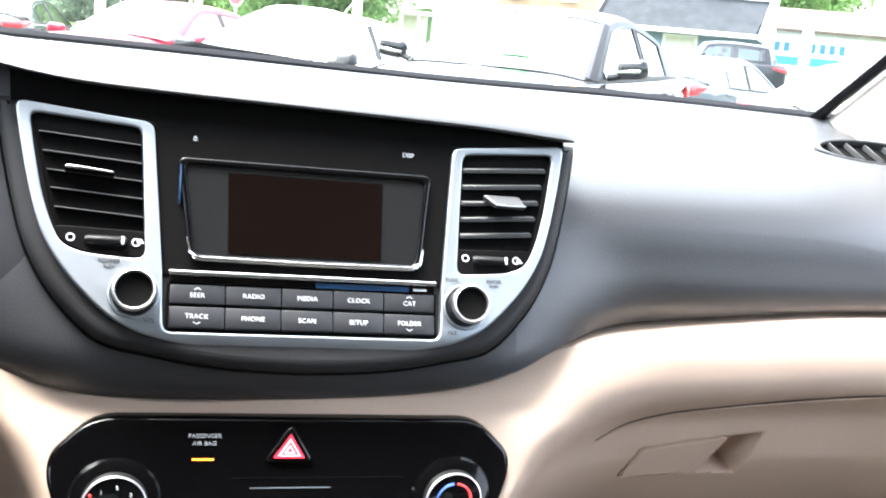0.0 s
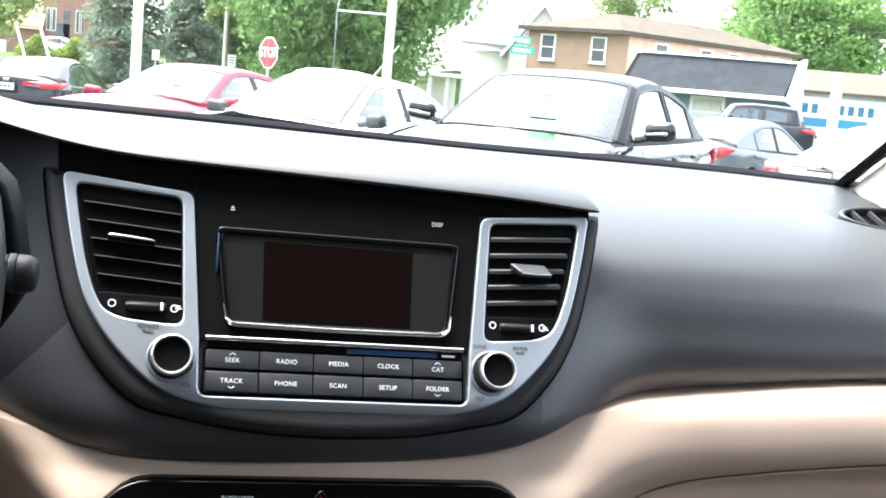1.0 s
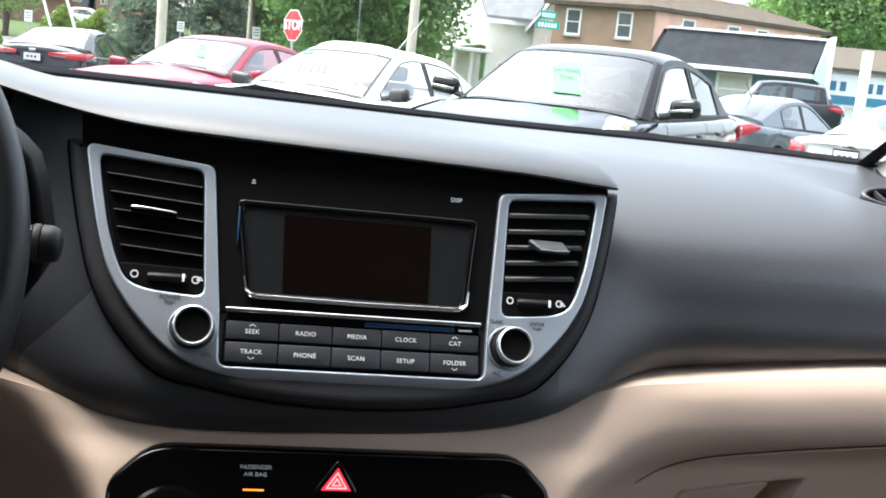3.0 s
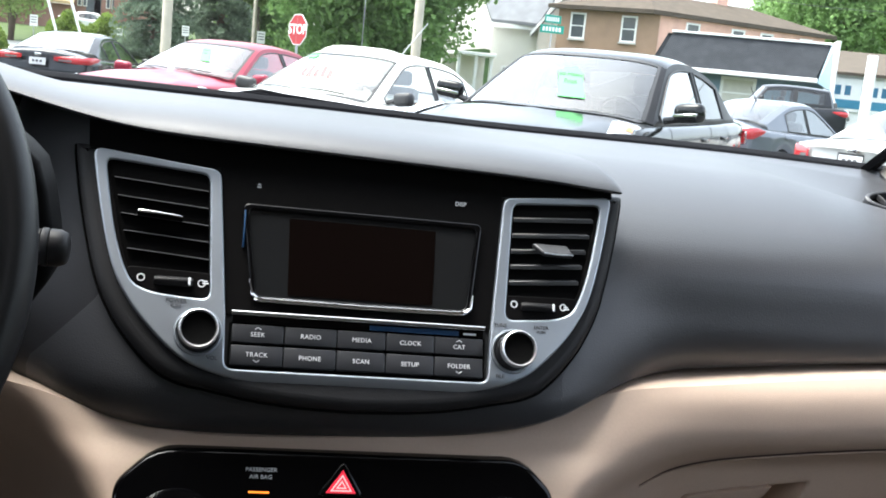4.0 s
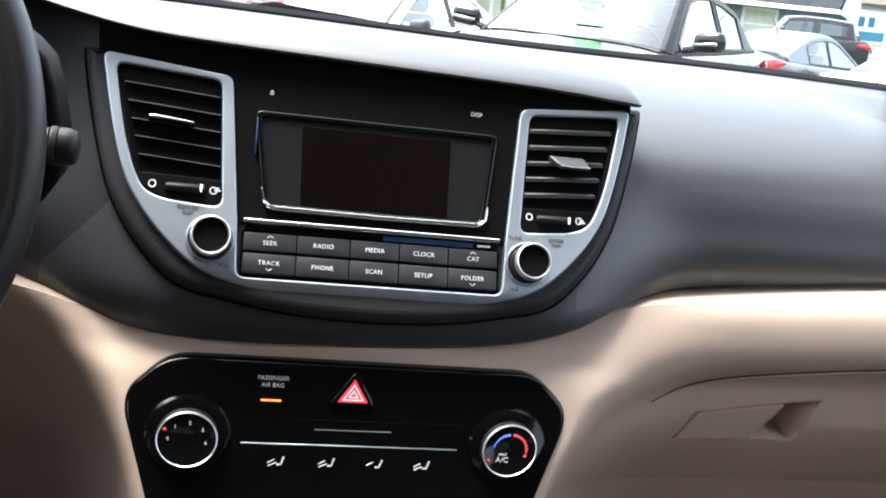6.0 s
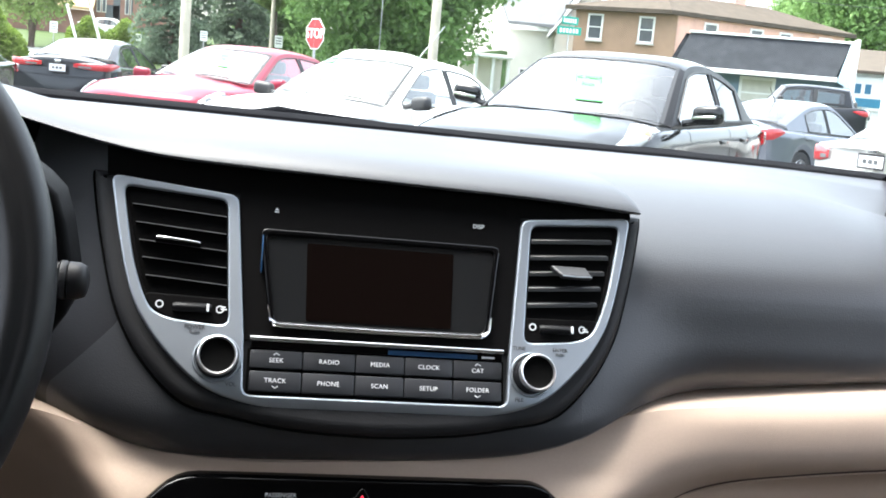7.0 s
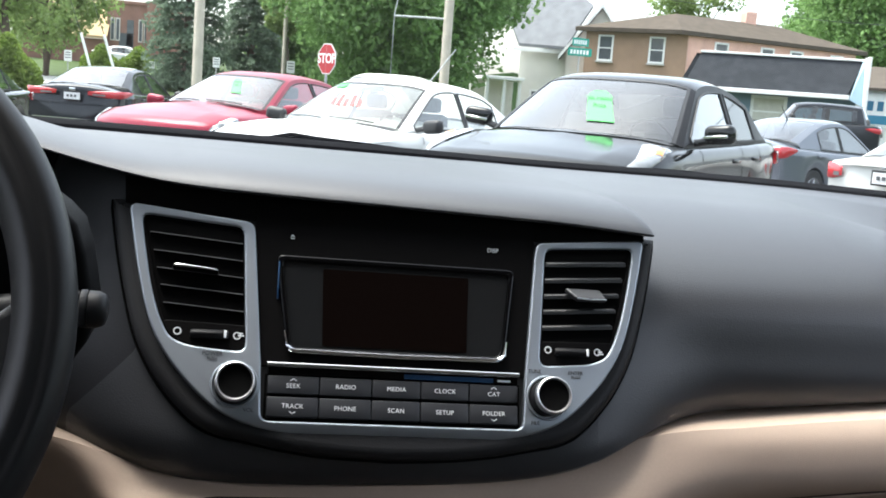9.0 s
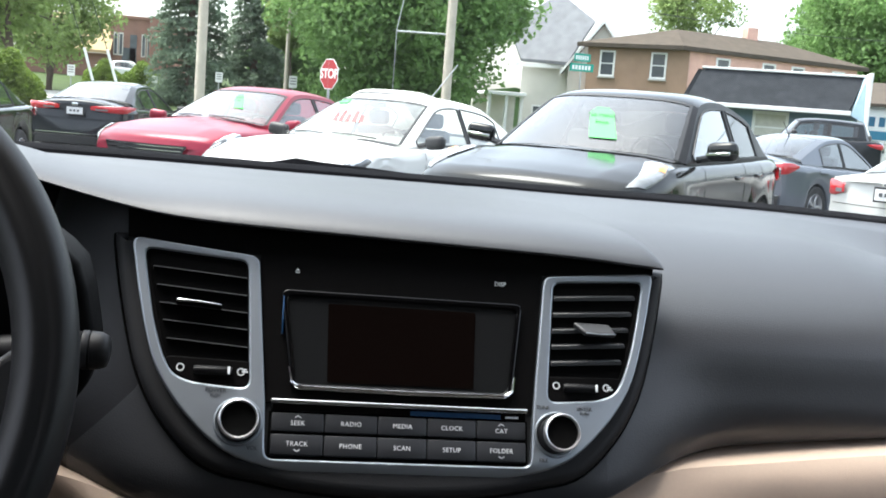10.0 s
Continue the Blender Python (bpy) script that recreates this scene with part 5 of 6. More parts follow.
    # wipers
    for x0, x1 in ((0.08, 0.60), (-0.52, 0.0)) if wipers else ():
        part("wiper", tube(bmesh.new(), [skin(0.0, x0 / wb, 0.018), skin(0.35, (x0 * 0.6 + x1 * 0.4) / wb, 0.014), skin(0.6, x1 / wb, 0.010)], [0.009, 0.008, 0.006], 6), BLACK_TRIM, c)
    # cabin fittings seen through the glass
    part("dash_top", boxbm((-wb * 0.86, ws0 - 0.62, belt - 0.12), (wb * 0.86, ws0 - 0.24, min(belt, hood) - 0.01), 0.05, None, 2), CABIN_IN, c)
    for sx in (-0.36, 0.36):
        seat = boxbm((sx - 0.24, -0.36, belt - 0.25), (sx + 0.24, -0.20, belt + 0.16), 0.06, None, 2)
        box(seat, (sx - 0.13, -0.38, belt + 0.17), (sx + 0.13, -0.27, min(belt + 0.34, H - 0.14)), 0.045, None, 2)
        part("front_seat", seat, CABIN_IN, c)
    part("rear_seat", boxbm((-0.6, rf1 - 0.15, belt - 0.2), (0.6, rf1 + 0.02, belt + 0.12), 0.06, None, 2), CABIN_IN, c)
    part("cabin_mirror", boxbm((-0.11, -0.012, -0.03), (0.11, 0.012, 0.03), 0.012, Matrix.Translation((0, ws1 + 0.04, H - 0.13)), 2), BLACK_TRIM, c, "rear-view mirror behind the windshield")
    wheel_rim = [(-0.36 - 0.18 * math.cos(radians(a)), ws0 - 0.72 + 0.05 * math.sin(radians(a)), belt - 0.03 + 0.17 * math.sin(radians(a))) for a in range(-20, 201, 20)]
    part("steering_rim", tube(bmesh.new(), wheel_rim, 0.016, 6), BLACK_TRIM, c)
    # tail: plate, badge, lid line, bumper
    pz = trunk - 0.22
    part("number_plate", boxbm((-0.145, -0.012, -0.072), (0.145, 0.0, 0.072), 0.004, Matrix.Translation((0, -hl - 0.006, pz))), PLATE, c, "pale number plate in a dark frame")
    part("plate_frame", plate([[(-0.155, -0.08), (0.155, -0.08), (0.155, 0.08), (-0.155, 0.08)], [(-0.143, -0.06), (0.143, -0.06), (0.143, 0.06), (-0.143, 0.06)]], 0.01, 0.002, Matrix.Translation((0, -hl - 0.020, pz)) @ pose(0, 0, 0, 90, 0, 0)), BLACK_TRIM, c, smooth=False)
    for k in range(3):
        part("plate_bar", boxbm((-0.09 + 0.065 * k, -0.024, -0.02), (-0.05 + 0.065 * k, -0.017, 0.02), 0.0, Matrix.Translation((0, -hl - 0.003, pz))), PRINT_DK, c)
    part("trunk_badge", boxbm((-0.055, -0.008, -0.026), (0.055, 0.008, 0.026), 0.006, Matrix.Translation((0, -hl - 0.004, trunk - 0.105)), 2), CHROME, c)
    part("lid_line", grid(bmesh.new(), [[cap(x, trunk - 0.36 + d, -1, 0.003) for d in (0, 0.008)] for x in [hw * 0.82 * (k / 8 - 1) for k in range(17)]]), VOID, c)
    part("rear_bumper_trim", grid(bmesh.new(), [[cap(x, z, -1, o) for z, o in ((0.28, 0.0), (0.30, 0.03), (0.44, 0.035), (0.46, 0.0))] for x in [hw * 0.86 * (k / 8 - 1) for k in range(17)]]), BLACK_TRIM, c, "black lower bumper")
    part("bumper_strip", grid(bmesh.new(), [[cap(x, z, -1, o) for z, o in ((0.47, 0.0), (0.475, 0.03), (0.49, 0.03), (0.495, 0.0))] for x in [hw * 0.86 * (k / 8 - 1) for k in range(17)]]), CHROME, c, "bright bumper strip")
    # face: grille and bumper
    g0, g1 = nose - 0.36, nose - 0.14
    gr_ = part("grille", grid(bmesh.new(), [[cap(x * (0.78 + 0.22 * (z - g0) / (g1 - g0)), z, 1, 0.006) for z in (g0, (g0 + g1) / 2, g1)] for x in [hw * 0.62 * (k / 8 - 1) for k in range(17)]]), BLACK_TRIM, c, "dark grille")
    for k in range(5):
        z = g0 + (g1 - g0) * (k + 0.5) / 5
        part("grille_bar", grid(bmesh.new(), [[cap(x * (0.78 + 0.22 * (z - g0) / (g1 - g0)), z + d, 1, o) for d, o in ((-0.007, 0.006), (-0.005, 0.018), (0.005, 0.018), (0.007, 0.006))] for x in [hw * 0.60 * (j / 6 - 1) for j in range(13)]]), CHROME, gr_)
    part("lower_intake", grid(bmesh.new(), [[cap(x, z, 1, 0.005) for z in (0.31, 0.36, 0.40)] for x in [hw * 0.66 * (k / 6 - 1) for k in range(13)]]), BLACK_TRIM, c)
    if antenna:
        part("roof_aerial", tube(bmesh.new(), [skin(IR - 1, 0, 0.0), skin(IR - 1, 0, 0.05) + Vector((0, -0.05, 0)), skin(IR - 1, 0, 0.16) + Vector((0, -0.19, 0.05))], [0.016, 0.008, 0.005], 6), BLACK_TRIM, c, "black roof aerial")
    if tag:
        tx, i0, i1, wdt, shear = tag

        def tag_at(i, k, off):
            return skin(i, tx + shear * (i - i0) / (i1 - i0) + wdt * k, off)

        rows = [[tag_at(i0 + (i1 - i0) * q / 6, k, 0.006) for k in (-1, -0.5, 0, 0.5, 1)] for q in range(6)]
        rows.append([tag_at(i1, k, 0.006) for k in (-0.5, -0.3, 0, 0.3, 0.5)])
        tg = part("price_tag", grid(bmesh.new(), rows), TAG, c, "lime green paper price tag", smooth=False)
        mid = i0 + (i1 - i0) * 0.6
        ax = (tag_at(mid, -1, 0) - tag_at(mid, 1, 0)).normalized()
        ay = (tag_at(mid + 1, 0, 0) - tag_at(mid - 1, 0, 0)).normalized()
        an = ax.cross(ay).normalized()
        for k, text in enumerate(tag_words):
            o = tag_at(i0 + (i1 - i0) * (0.72 - 0.24 * k), 0, 0.012)
            part("tag_word", words(text, 0.062, Matrix(((ax.x, ay.x, an.x, o.x), (ax.y, ay.y, an.y, o.y), (ax.z, ay.z, an.z, o.z), (0, 0, 0, 1))) @ Matrix.Diagonal((0.9, 1.35, 1, 1)), 0.95, 0.001), TAG_PR, tg, "dark handwritten %s" % text, smooth=False)
        for q, ks in () if tag_words else ((0.74, (-0.75, -0.3, 0.1, 0.75)), (0.5, (-0.4, 0, 0.2, 0.4))):
            part("tag_bar", grid(bmesh.new(), [[tag_at(i0 + (i1 - i0) * (q + d), k, 0.010) for k in ks] for d in (-0.05, 0.05)]), TAG_PR, tg, smooth=False)
    if lettered:
        for k in range(5):
            part("price_bar", grid(bmesh.new(), [[skin(i, 0.24 - 0.115 * k + d + 0.045 * (i - 5), 0.004) for d in (0.0, 0.035, 0.07)] for i in ((4, 5, 6, 7) if k % 2 else (4, 5, 6))]), RED_PR, c, "red price lettering on the glass")
            part("price_bar", grid(bmesh.new(), [[skin(i, 0.318 - 0.115 * k + d + 0.045 * (i - 5), 0.004) for d in (0.0, 0.012, 0.024)] for i in (4, 5, 6, 7, 8)]), SIGN_SHEET, c, "white lettering on the glass")
        part("sticker", grid(bmesh.new(), [[skin(i, t, 0.004) for t in (0.5, 0.62, 0.74)] for i in (9.5, 10.8)]), TAG, c, "yellow-green sticker")
    return c


def facing(x, y, deg):
    """deg: bearing of the car's nose, clockwise from straight ahead."""
    return pose(x, y, LOT, 0, 0, -deg)



make_car("suv", "black compact crossover with green price tag", BLACK_P, Matrix.Translation((0, 0, 0.03)) @ facing(2.97, 7.36, 221.9), L=4.13, Wd=1.77, H=1.57, hood=1.09, nose=0.92, trunk=1.10, ws0=1.02, ws1=0.22, rf1=-1.38, rr=-1.82, belt=1.06, roof_w=0.60, drop=0.13, lamps="high", tag=(-0.235, 1.9, 8.2, 0.137, 0.25), mirror=BLACK_P, wipers=False, tag_words=("No Hassle", "Price"), flare=0.03, hatch=True, rear_dark=True, pillar=DARK_TRIM)
make_car("sedan", "white sedan with price lettering on its windshield", WHITE_P, facing(1.58, 10.91, 220.5), L=4.80, Wd=1.79, H=1.47, hood=0.99, nose=0.79, trunk=1.06, belt=0.95, lettered=True)
make_car("sedan", "metallic red sedan with green price tag", RED_P, facing(0.17, 13.85, 213.2), L=4.87, Wd=1.85, H=1.475, hood=1.035, nose=0.84, trunk=1.08, belt=0.96, tag=(-0.34, 4.0, 9.6, 0.09, 0.30), mirror=RED_P)
make_car("sedan", "black sedan with red tail lamps seen from behind", CHAR_P, facing(-2.32, 21.15, 13), L=4.85, Wd=1.86, H=1.46, hood=0.98, trunk=1.10, belt=0.96, rf1=-1.05, rr=-1.85)
make_car("sedan", "slate blue sedan with swept tail lamps and aerial", SLATE_P, facing(9.41, 15.35, 60.7), L=4.40, Wd=1.72, H=1.45, hood=0.96, trunk=1.08, ws0=1.05, ws1=0.2, rf1=-0.85, rr=-1.75, belt=0.94, tail="tall", antenna=True)
make_car("sedan", "silver white sedan with square tail lamps", SILVER_P, facing(8.68, 9.81, 68), L=4.7, Wd=1.76, H=1.46, hood=0.96, trunk=1.03, belt=0.93, tail="tall")
make_car("suv", "dark grey boxy off-road wagon parked side-on", CHAR_P, facing(14.42, 24.40, 298), L=4.0, Wd=1.80, H=2.0, hood=1.47, nose=1.36, trunk=1.52, ws0=0.62, ws1=0.22, rf1=-1.50, rr=-1.70, belt=1.53, roof_w=0.68, hatch=True)
make_car("suv", "white crossover behind the white sedan", WHITE_P, facing(2.75, 19.3, 205), L=4.6, Wd=1.85, H=1.72, hood=1.06, nose=0.92, trunk=1.12, belt=1.03, roof_w=0.62, rf1=-1.6, rr=-2.05, hatch=True)
make_car("sedan", "dark sedan between the parked cars", CHAR_P, facing(6.3, 19.5, 205), L=4.7, Wd=1.82, H=1.45)
make_car("sedan", "black sedan at the edge of the lot", BLACK_P, facing(-3.98, 13.3, 186), L=4.6, Wd=1.82, H=1.46)
make_car("sedan", "white car parked far up the lawn by the brick hall", WHITE_P, Matrix.Translation((-7.6, 78.5, 2.02)) @ pose(0, 0, 0, 0, 0, -70))

# ---- trees ----
BARK = mat("grey_brown_bark", (0.12, 0.09, 0.07), 0.9, var=0.25, scale=3, bump=0.8, bump_scale=30)
POLE_W = mat("weathered_pole_wood", (0.5, 0.44, 0.37), 0.85, var=0.15, scale=2, bump=0.4, bump_scale=30)


def leafy(name, col, var=0.3, scale=0.8):
    """Leaves that let part of the light through."""
    m = mat(name, col, 0.65, var=var, scale=scale, spec=0.2)
    nt = m.node_tree
    tl, mx = nt.nodes.new("ShaderNodeBsdfTranslucent"), nt.nodes.new("ShaderNodeMixShader")
    tint = next(n for n in nt.nodes if n.type == "VECT_MATH")
    nt.links.new(tint.outputs[0], tl.inputs[0])
    mx.inputs[0].default_value = 0.5
    nt.links.new(nt.nodes["Principled BSDF"].outputs[0], mx.inputs[1])
    nt.links.new(tl.outputs[0], mx.inputs[2])
    nt.links.new(mx.outputs[0], nt.nodes["Material Output"].inputs["Surface"])
    return m


LEAF = leafy("maple_leaves", (0.20, 0.33, 0.115), 0.35, 0.7)
LEAF_LT = leafy("light_spring_leaves", (0.25, 0.34, 0.12))
NEEDLE = leafy("blue_spruce_needles", (0.165, 0.22, 0.155), 0.35, 0.9)
HEDGE = leafy("hedge_leaves", (0.15, 0.22, 0.045), 0.3, 1.2)


def leaf_mesh(centres, size, rng, flat=0.0):
    """Many small bent leaf clumps as one mesh."""
    c = np.asarray(centres)
    n = len(c)
    a = rng.normal(size=(n, 3))
    a /= np.linalg.norm(a, axis=1)[:, None]
    b = np.cross(a, rng.normal(size=(n, 3)))
    b /= np.linalg.norm(b, axis=1)[:, None]
    if flat:
        a[:, 2] *= 1 - flat
    s = (size * rng.uniform(0.6, 1.4, n))[:, None]
    d = np.cross(a, b)
    v = np.stack([c - a * s, c + b * s * 0.6 + d * s * 0.2, c + a * s, c - b * s * 0.6 + d * s * 0.25], 1).reshape(-1, 3)
    idx = np.arange(n)[:, None] * 4
    f = np.concatenate([idx + [[0, 1, 2]], idx + [[0, 2, 3]]])
    me = bpy.data.meshes.new("leaves")
    me.from_pydata([tuple(p) for p in v], [], [tuple(int(q) for q in t) for t in f])
    return me


def make_tree(name, label, x, y, h, crown_w, crown_h, mt, seed, leaves=9000, size=0.22, lobes=26, trunk_r=0.3):
    rng = np.random.default_rng(seed)
    t = thing(name, label, "tree", (x, y, 0), None)
    bm = bmesh.new()
    zc = h - crown_h / 2
    tube(bm, [(x, y, -0.1), (x + 0.1, y, h * 0.25), (x - 0.1, y + 0.1, h * 0.5), (x, y, h * 0.8)], [trunk_r * 1.25, trunk_r, trunk_r * 0.6, 0.06], 12)
    cs, rs = [], []
    for k in range(lobes):
        u = rng.normal(size=3)
        u /= np.linalg.norm(u)
        rad = rng.uniform(0.45, 0.95)
        p = np.array([x, y, zc]) + u * rad * np.array([crown_w / 2, crown_w / 2, crown_h / 2]) * 0.85
        cs.append(p)
        rs.append(rng.uniform(0.13, 0.24) * crown_w)
        if k % 3 == 0:
            q = np.array([x, y, h * rng.uniform(0.25, 0.55)])
            tube(bm, [tuple(q), tuple((q + p) / 2 + np.array([0, 0, 0.3])), tuple(p)], [trunk_r * 0.4, trunk_r * 0.22, 0.03], 6)
    part("trunk", bm, BARK, t)
    pts = []
    per = leaves // lobes
    for p, r in zip(cs, rs):
        u = rng.normal(size=(per, 3))
        u /= np.linalg.norm(u, axis=1)[:, None]
        pts.append(p + u * r * rng.uniform(0.55, 1.05, per)[:, None] * np.array([1, 1, 0.8]))
    part("crown", leaf_mesh(np.concatenate(pts), size, rng), mt, t, smooth=False)
    return t


def make_spruce(x, y, h, w, seed):
    rng = np.random.default_rng(seed)
    t = thing("spruce_tree", "tall blue-green spruce with drooping boughs", "tree", (x, y, 0), None, "spruces")
    part("trunk", tube(bmesh.new(), [(x, y, -0.1), (x, y, h * 0.5), (x, y, h)], [0.28, 0.16, 0.02], 10), BARK, t)
    pts = []
    z = 0.7
    while z < h - 0.2:
        k = 1 - z / h
        nb = int(7 + 9 * k)
        for b in range(nb):
            a = rng.uniform(0, 2 * math.pi)
            ln = w / 2 * (k ** 0.8) * rng.uniform(0.7, 1.12) + 0.15
            m = int(24 + 50 * k)
            s = rng.uniform(0.15, 1, m)
            side = rng.normal(0, 0.14 + 0.12 * k, m) * s
            px = x + np.cos(a) * ln * s - np.sin(a) * side
            py = y + np.sin(a) * ln * s + np.cos(a) * side
            pz = z + 0.12 * ln * s - 0.30 * ln * s ** 2 - np.abs(rng.normal(0, 0.14, m)) * s
            pts.append(np.stack([px, py, pz], 1))
        z += 0.34
    part("boughs", leaf_mesh(np.concatenate(pts), 0.13, rng), NEEDLE, t, smooth=False)


make_tree("maple_tree", "broad green maple in full leaf", 7.7, 51.5, 13.5, 12.6, 13.0, LEAF, 3, 110000, 0.15, 110, 0.4)
make_spruce(-2.6, 59, 13.5, 5.6, 4)
make_spruce(0.9, 63, 13.0, 5.2, 5)
make_tree("young_tree", "light green leafy street tree", 2.9, 60, 8.2, 3.0, 4.6, LEAF_LT, 8, 9000, 0.14, 14, 0.12)
make_tree("tree", "light green tree with thin trunk", -10.4, 62, 10.0, 8.0, 8.4, LEAF_LT, 11, 13000, 0.13, 36, 0.25)
make_tree("tree", "small green tree behind the spruces", 3.6, 68, 7.2, 6.0, 6.0, LEAF, 21, 15000, 0.15, 26, 0.2)
make_tree("tree", "pale leafy tree at the side street", -9.6, 47, 9.5, 6.0, 7.6, LEAF_LT, 12, 8000, 0.12, 24, 0.18)
make_tree("tree", "tall green tree behind the brick building", 52, 81, 17, 15, 14, LEAF, 14, 45000, 0.22, 40, 0.45)
make_tree("tree", "tall green tree behind the blue shop", 45, 67, 15.5, 12, 12, LEAF, 15, 40000, 0.17, 36, 0.4)
make_tree("tree", "light green tree behind the roofs", 37.6, 84, 16.5, 8.0, 9.0, LEAF_LT, 16, 8000, 0.17, 26, 0.3)
for i, (x, y, w, h) in enumerate(((-5.0, 23.2, 2.0, 1.78), (-8.9, 74, 3.6, 3.1), (-6.4, 76, 4.2, 3.2))):
    rng = np.random.default_rng(30 + i)
    b = thing("bush", "dense rounded green bush", "bush", (x, y, 0))
    n = 26000 if i == 0 else 9000
    u = rng.normal(size=(n, 3))
    u /= np.linalg.norm(u, axis=1)[:, None]
    u[:, 2] = np.abs(u[:, 2])
    lump = 1 + 0.10 * np.sin(u[:, 0] * 7 + i) * np.cos(u[:, 2] * 6)
    p = np.array([x, y, 0.05]) + u * np.array([w / 2, w / 2, h]) * (lump * rng.uniform(0.8, 1.0, n))[:, None]
    part("foliage", leaf_mesh(p, 0.045 if i == 0 else 0.12, rng), HEDGE, b, smooth=False)
    part("stem", tube(bmesh.new(), [(x, y, -0.15), (x, y, h * 0.6)], [0.08, 0.03], 8), BARK, b)

# ---- poles, signs and wires ----
STEEL = mat("galvanised_steel", (0.42, 0.43, 0.43), 0.5, metal=0.6, var=0.1)
SIGN_RED = mat("red_sign_sheet", (0.36, 0.008, 0.016), 0.45, var=0.05)
SIGN_WHITE = mat("white_sign_sheet", (0.8, 0.8, 0.78), 0.5, var=0.04)
SIGN_GREEN = mat("green_sign_sheet", (0.0, 0.28, 0.2), 0.45, var=0.05)
WIRE = mat("black_cable", (0.03, 0.03, 0.03), 0.6)
for x, y, r, h in ((-1.3, 36.4, 0.175, 11.0), (6.92, 34.6, 0.17, 11.0), (2.46, 55.0, 0.11, 10.0)):
    u = thing("utility_pole", "weathered wooden utility pole", "utility pole", (x, y, 0), None, "utility poles")
    part("shaft", tube(bmesh.new(), [(x, y, -0.2), (x, y, h / 2), (x, y, h)], [r, r * 0.92, r * 0.8], 14), POLE_W, u)
    if x > 6:
        part("brace", tube(bmesh.new(), [(x - 0.58, y - 0.6, 1.85), (x + 0.28, y - 0.25, 2.98)], 0.022, 6), STEEL, u, "thin slanting steel brace")
        part("lamp_arm", tube(bmesh.new(), [(x, y, 3.98), (x - 1.8, y + 0.3, 3.96)], 0.035, 8), STEEL, u, "steel bracket arm")
        part("conduit", tube(bmesh.new(), [(x - 1.8, y + 0.3, 1.0), (x - 1.8, y + 0.3, 4.0), (x - 1.3, y + 0.2, 7.0)], 0.02, 6), STEEL, u)
for x0, z0, x1 in ((-5.3, 2.9, -4.65), (-4.55, 2.9, -3.85)):
    g = thing("guy_guard", "white guard on a slanting guy wire", "guy wire", (x1, 37.0, 0), None, "guy wires")
    part("guard", tube(bmesh.new(), [(x1 + 0.25, 37, -0.1), (x0 + 0.1, 37.1, 2.6)], 0.045, 8), SIGN_WHITE, g)
    part("wire", tube(bmesh.new(), [(x0 + 0.1, 37.1, 2.6), (x0 - 2.3, 37.4, 9.5)], 0.012, 5), WIRE, g)

stop = thing("stop_sign", "red octagonal stop sign on a steel post", "road sign", (2.16, 25.9, 0), pose(0, 0, 0))
SG = Matrix.Translation((2.16, 25.85, 2.04)) @ pose(0, 0, 0, 90, 0, -60)
oct8 = [(0.406 * math.cos(radians(22.5 + 45 * k)), 0.406 * math.sin(radians(22.5 + 45 * k))) for k in range(8)]
part("border", plate([oct8], 0.01, 0, SG), SIGN_WHITE, stop, smooth=False)
part("face", plate([[(x * 0.94, y * 0.94) for x, y in oct8]], 0.006, 0, SG @ Matrix.Translation((0, 0, 0.004))), SIGN_RED, stop, smooth=False)
part("word", words("STOP", 0.335, SG @ Matrix.Translation((0, 0, 0.006)), 0.95, 0.002, 0.006), SIGN_WHITE, stop, "white STOP lettering", smooth=False)
part("post", boxbm((2.14, 25.87, -0.1), (2.20, 25.93, 2.42), 0.005), STEEL, stop)
ss = thing("street_sign", "two green street name plates on a post", "street sign", (14.5, 43.2, 0))
part("post", tube(bmesh.new(), [(14.5, 43.2, 0), (14.5, 43.2, 4.5)], 0.035, 8), STEEL, ss)
for z, w, dx, rot in ((4.22, 0.40, 0.0, 10), (3.80, 0.52, 0.0, -8)):
    M = Matrix.Translation((14.5 + dx, 43.14, z)) @ pose(0, 0, 0, 0, 0, rot)
    pl = part("name_plate", boxbm((-w, -0.006, -0.17), (w, 0.006, 0.17), 0.004, M), SIGN_GREEN, ss, "green name plate")
    for k in range(6):
        part("name_bar", boxbm((-w * 0.8 + k * w * 0.27, -0.010, -0.09), (-w * 0.8 + k * w * 0.27 + w * 0.18, -0.007, 0.09), 0, M), SIGN_WHITE, pl)
for i, (x, y, z, w, h) in enumerate(((-8.9, 60, 2.2, 0.2, 0.3), (2.75, 53.5, 2.4, 0.2, 0.3), (-0.9, 52, 2.3, 0.17, 0.24), (-5.2, 70, 2.2, 0.17, 0.24))):
    sg = thing("road_sign", "small white rectangular road sign", "road sign", (x, y, 0), None, "small road signs")
    part("post", tube(bmesh.new(), [(x, y, 0), (x, y, z + h / 2)], 0.03, 6), STEEL, sg)
    part("face", boxbm((x - w, y - 0.05, z - h), (x + w, y - 0.04, z + h), 0.01), SIGN_WHITE, sg)
    for k in range(3):
        part("text_bar", boxbm((x - w * 0.7, y - 0.056, z + h * (0.5 - 0.45 * k)), (x + w * 0.7, y - 0.051, z + h * (0.65 - 0.45 * k))), PRINT_DK, sg)


def cable(a, b, sag):
    w = thing("overhead_cable", "thin dark overhead cable", "cable", a, None, "overhead cables")
    a, b = Vector(a), Vector(b)
    part("strand", tube(bmesh.new(), [a + (b - a) * (k / 16) - Vector((0, 0, sag * 4 * (k / 16) * (1 - k / 16))) for k in range(17)], 0.016, 5), WIRE, w)


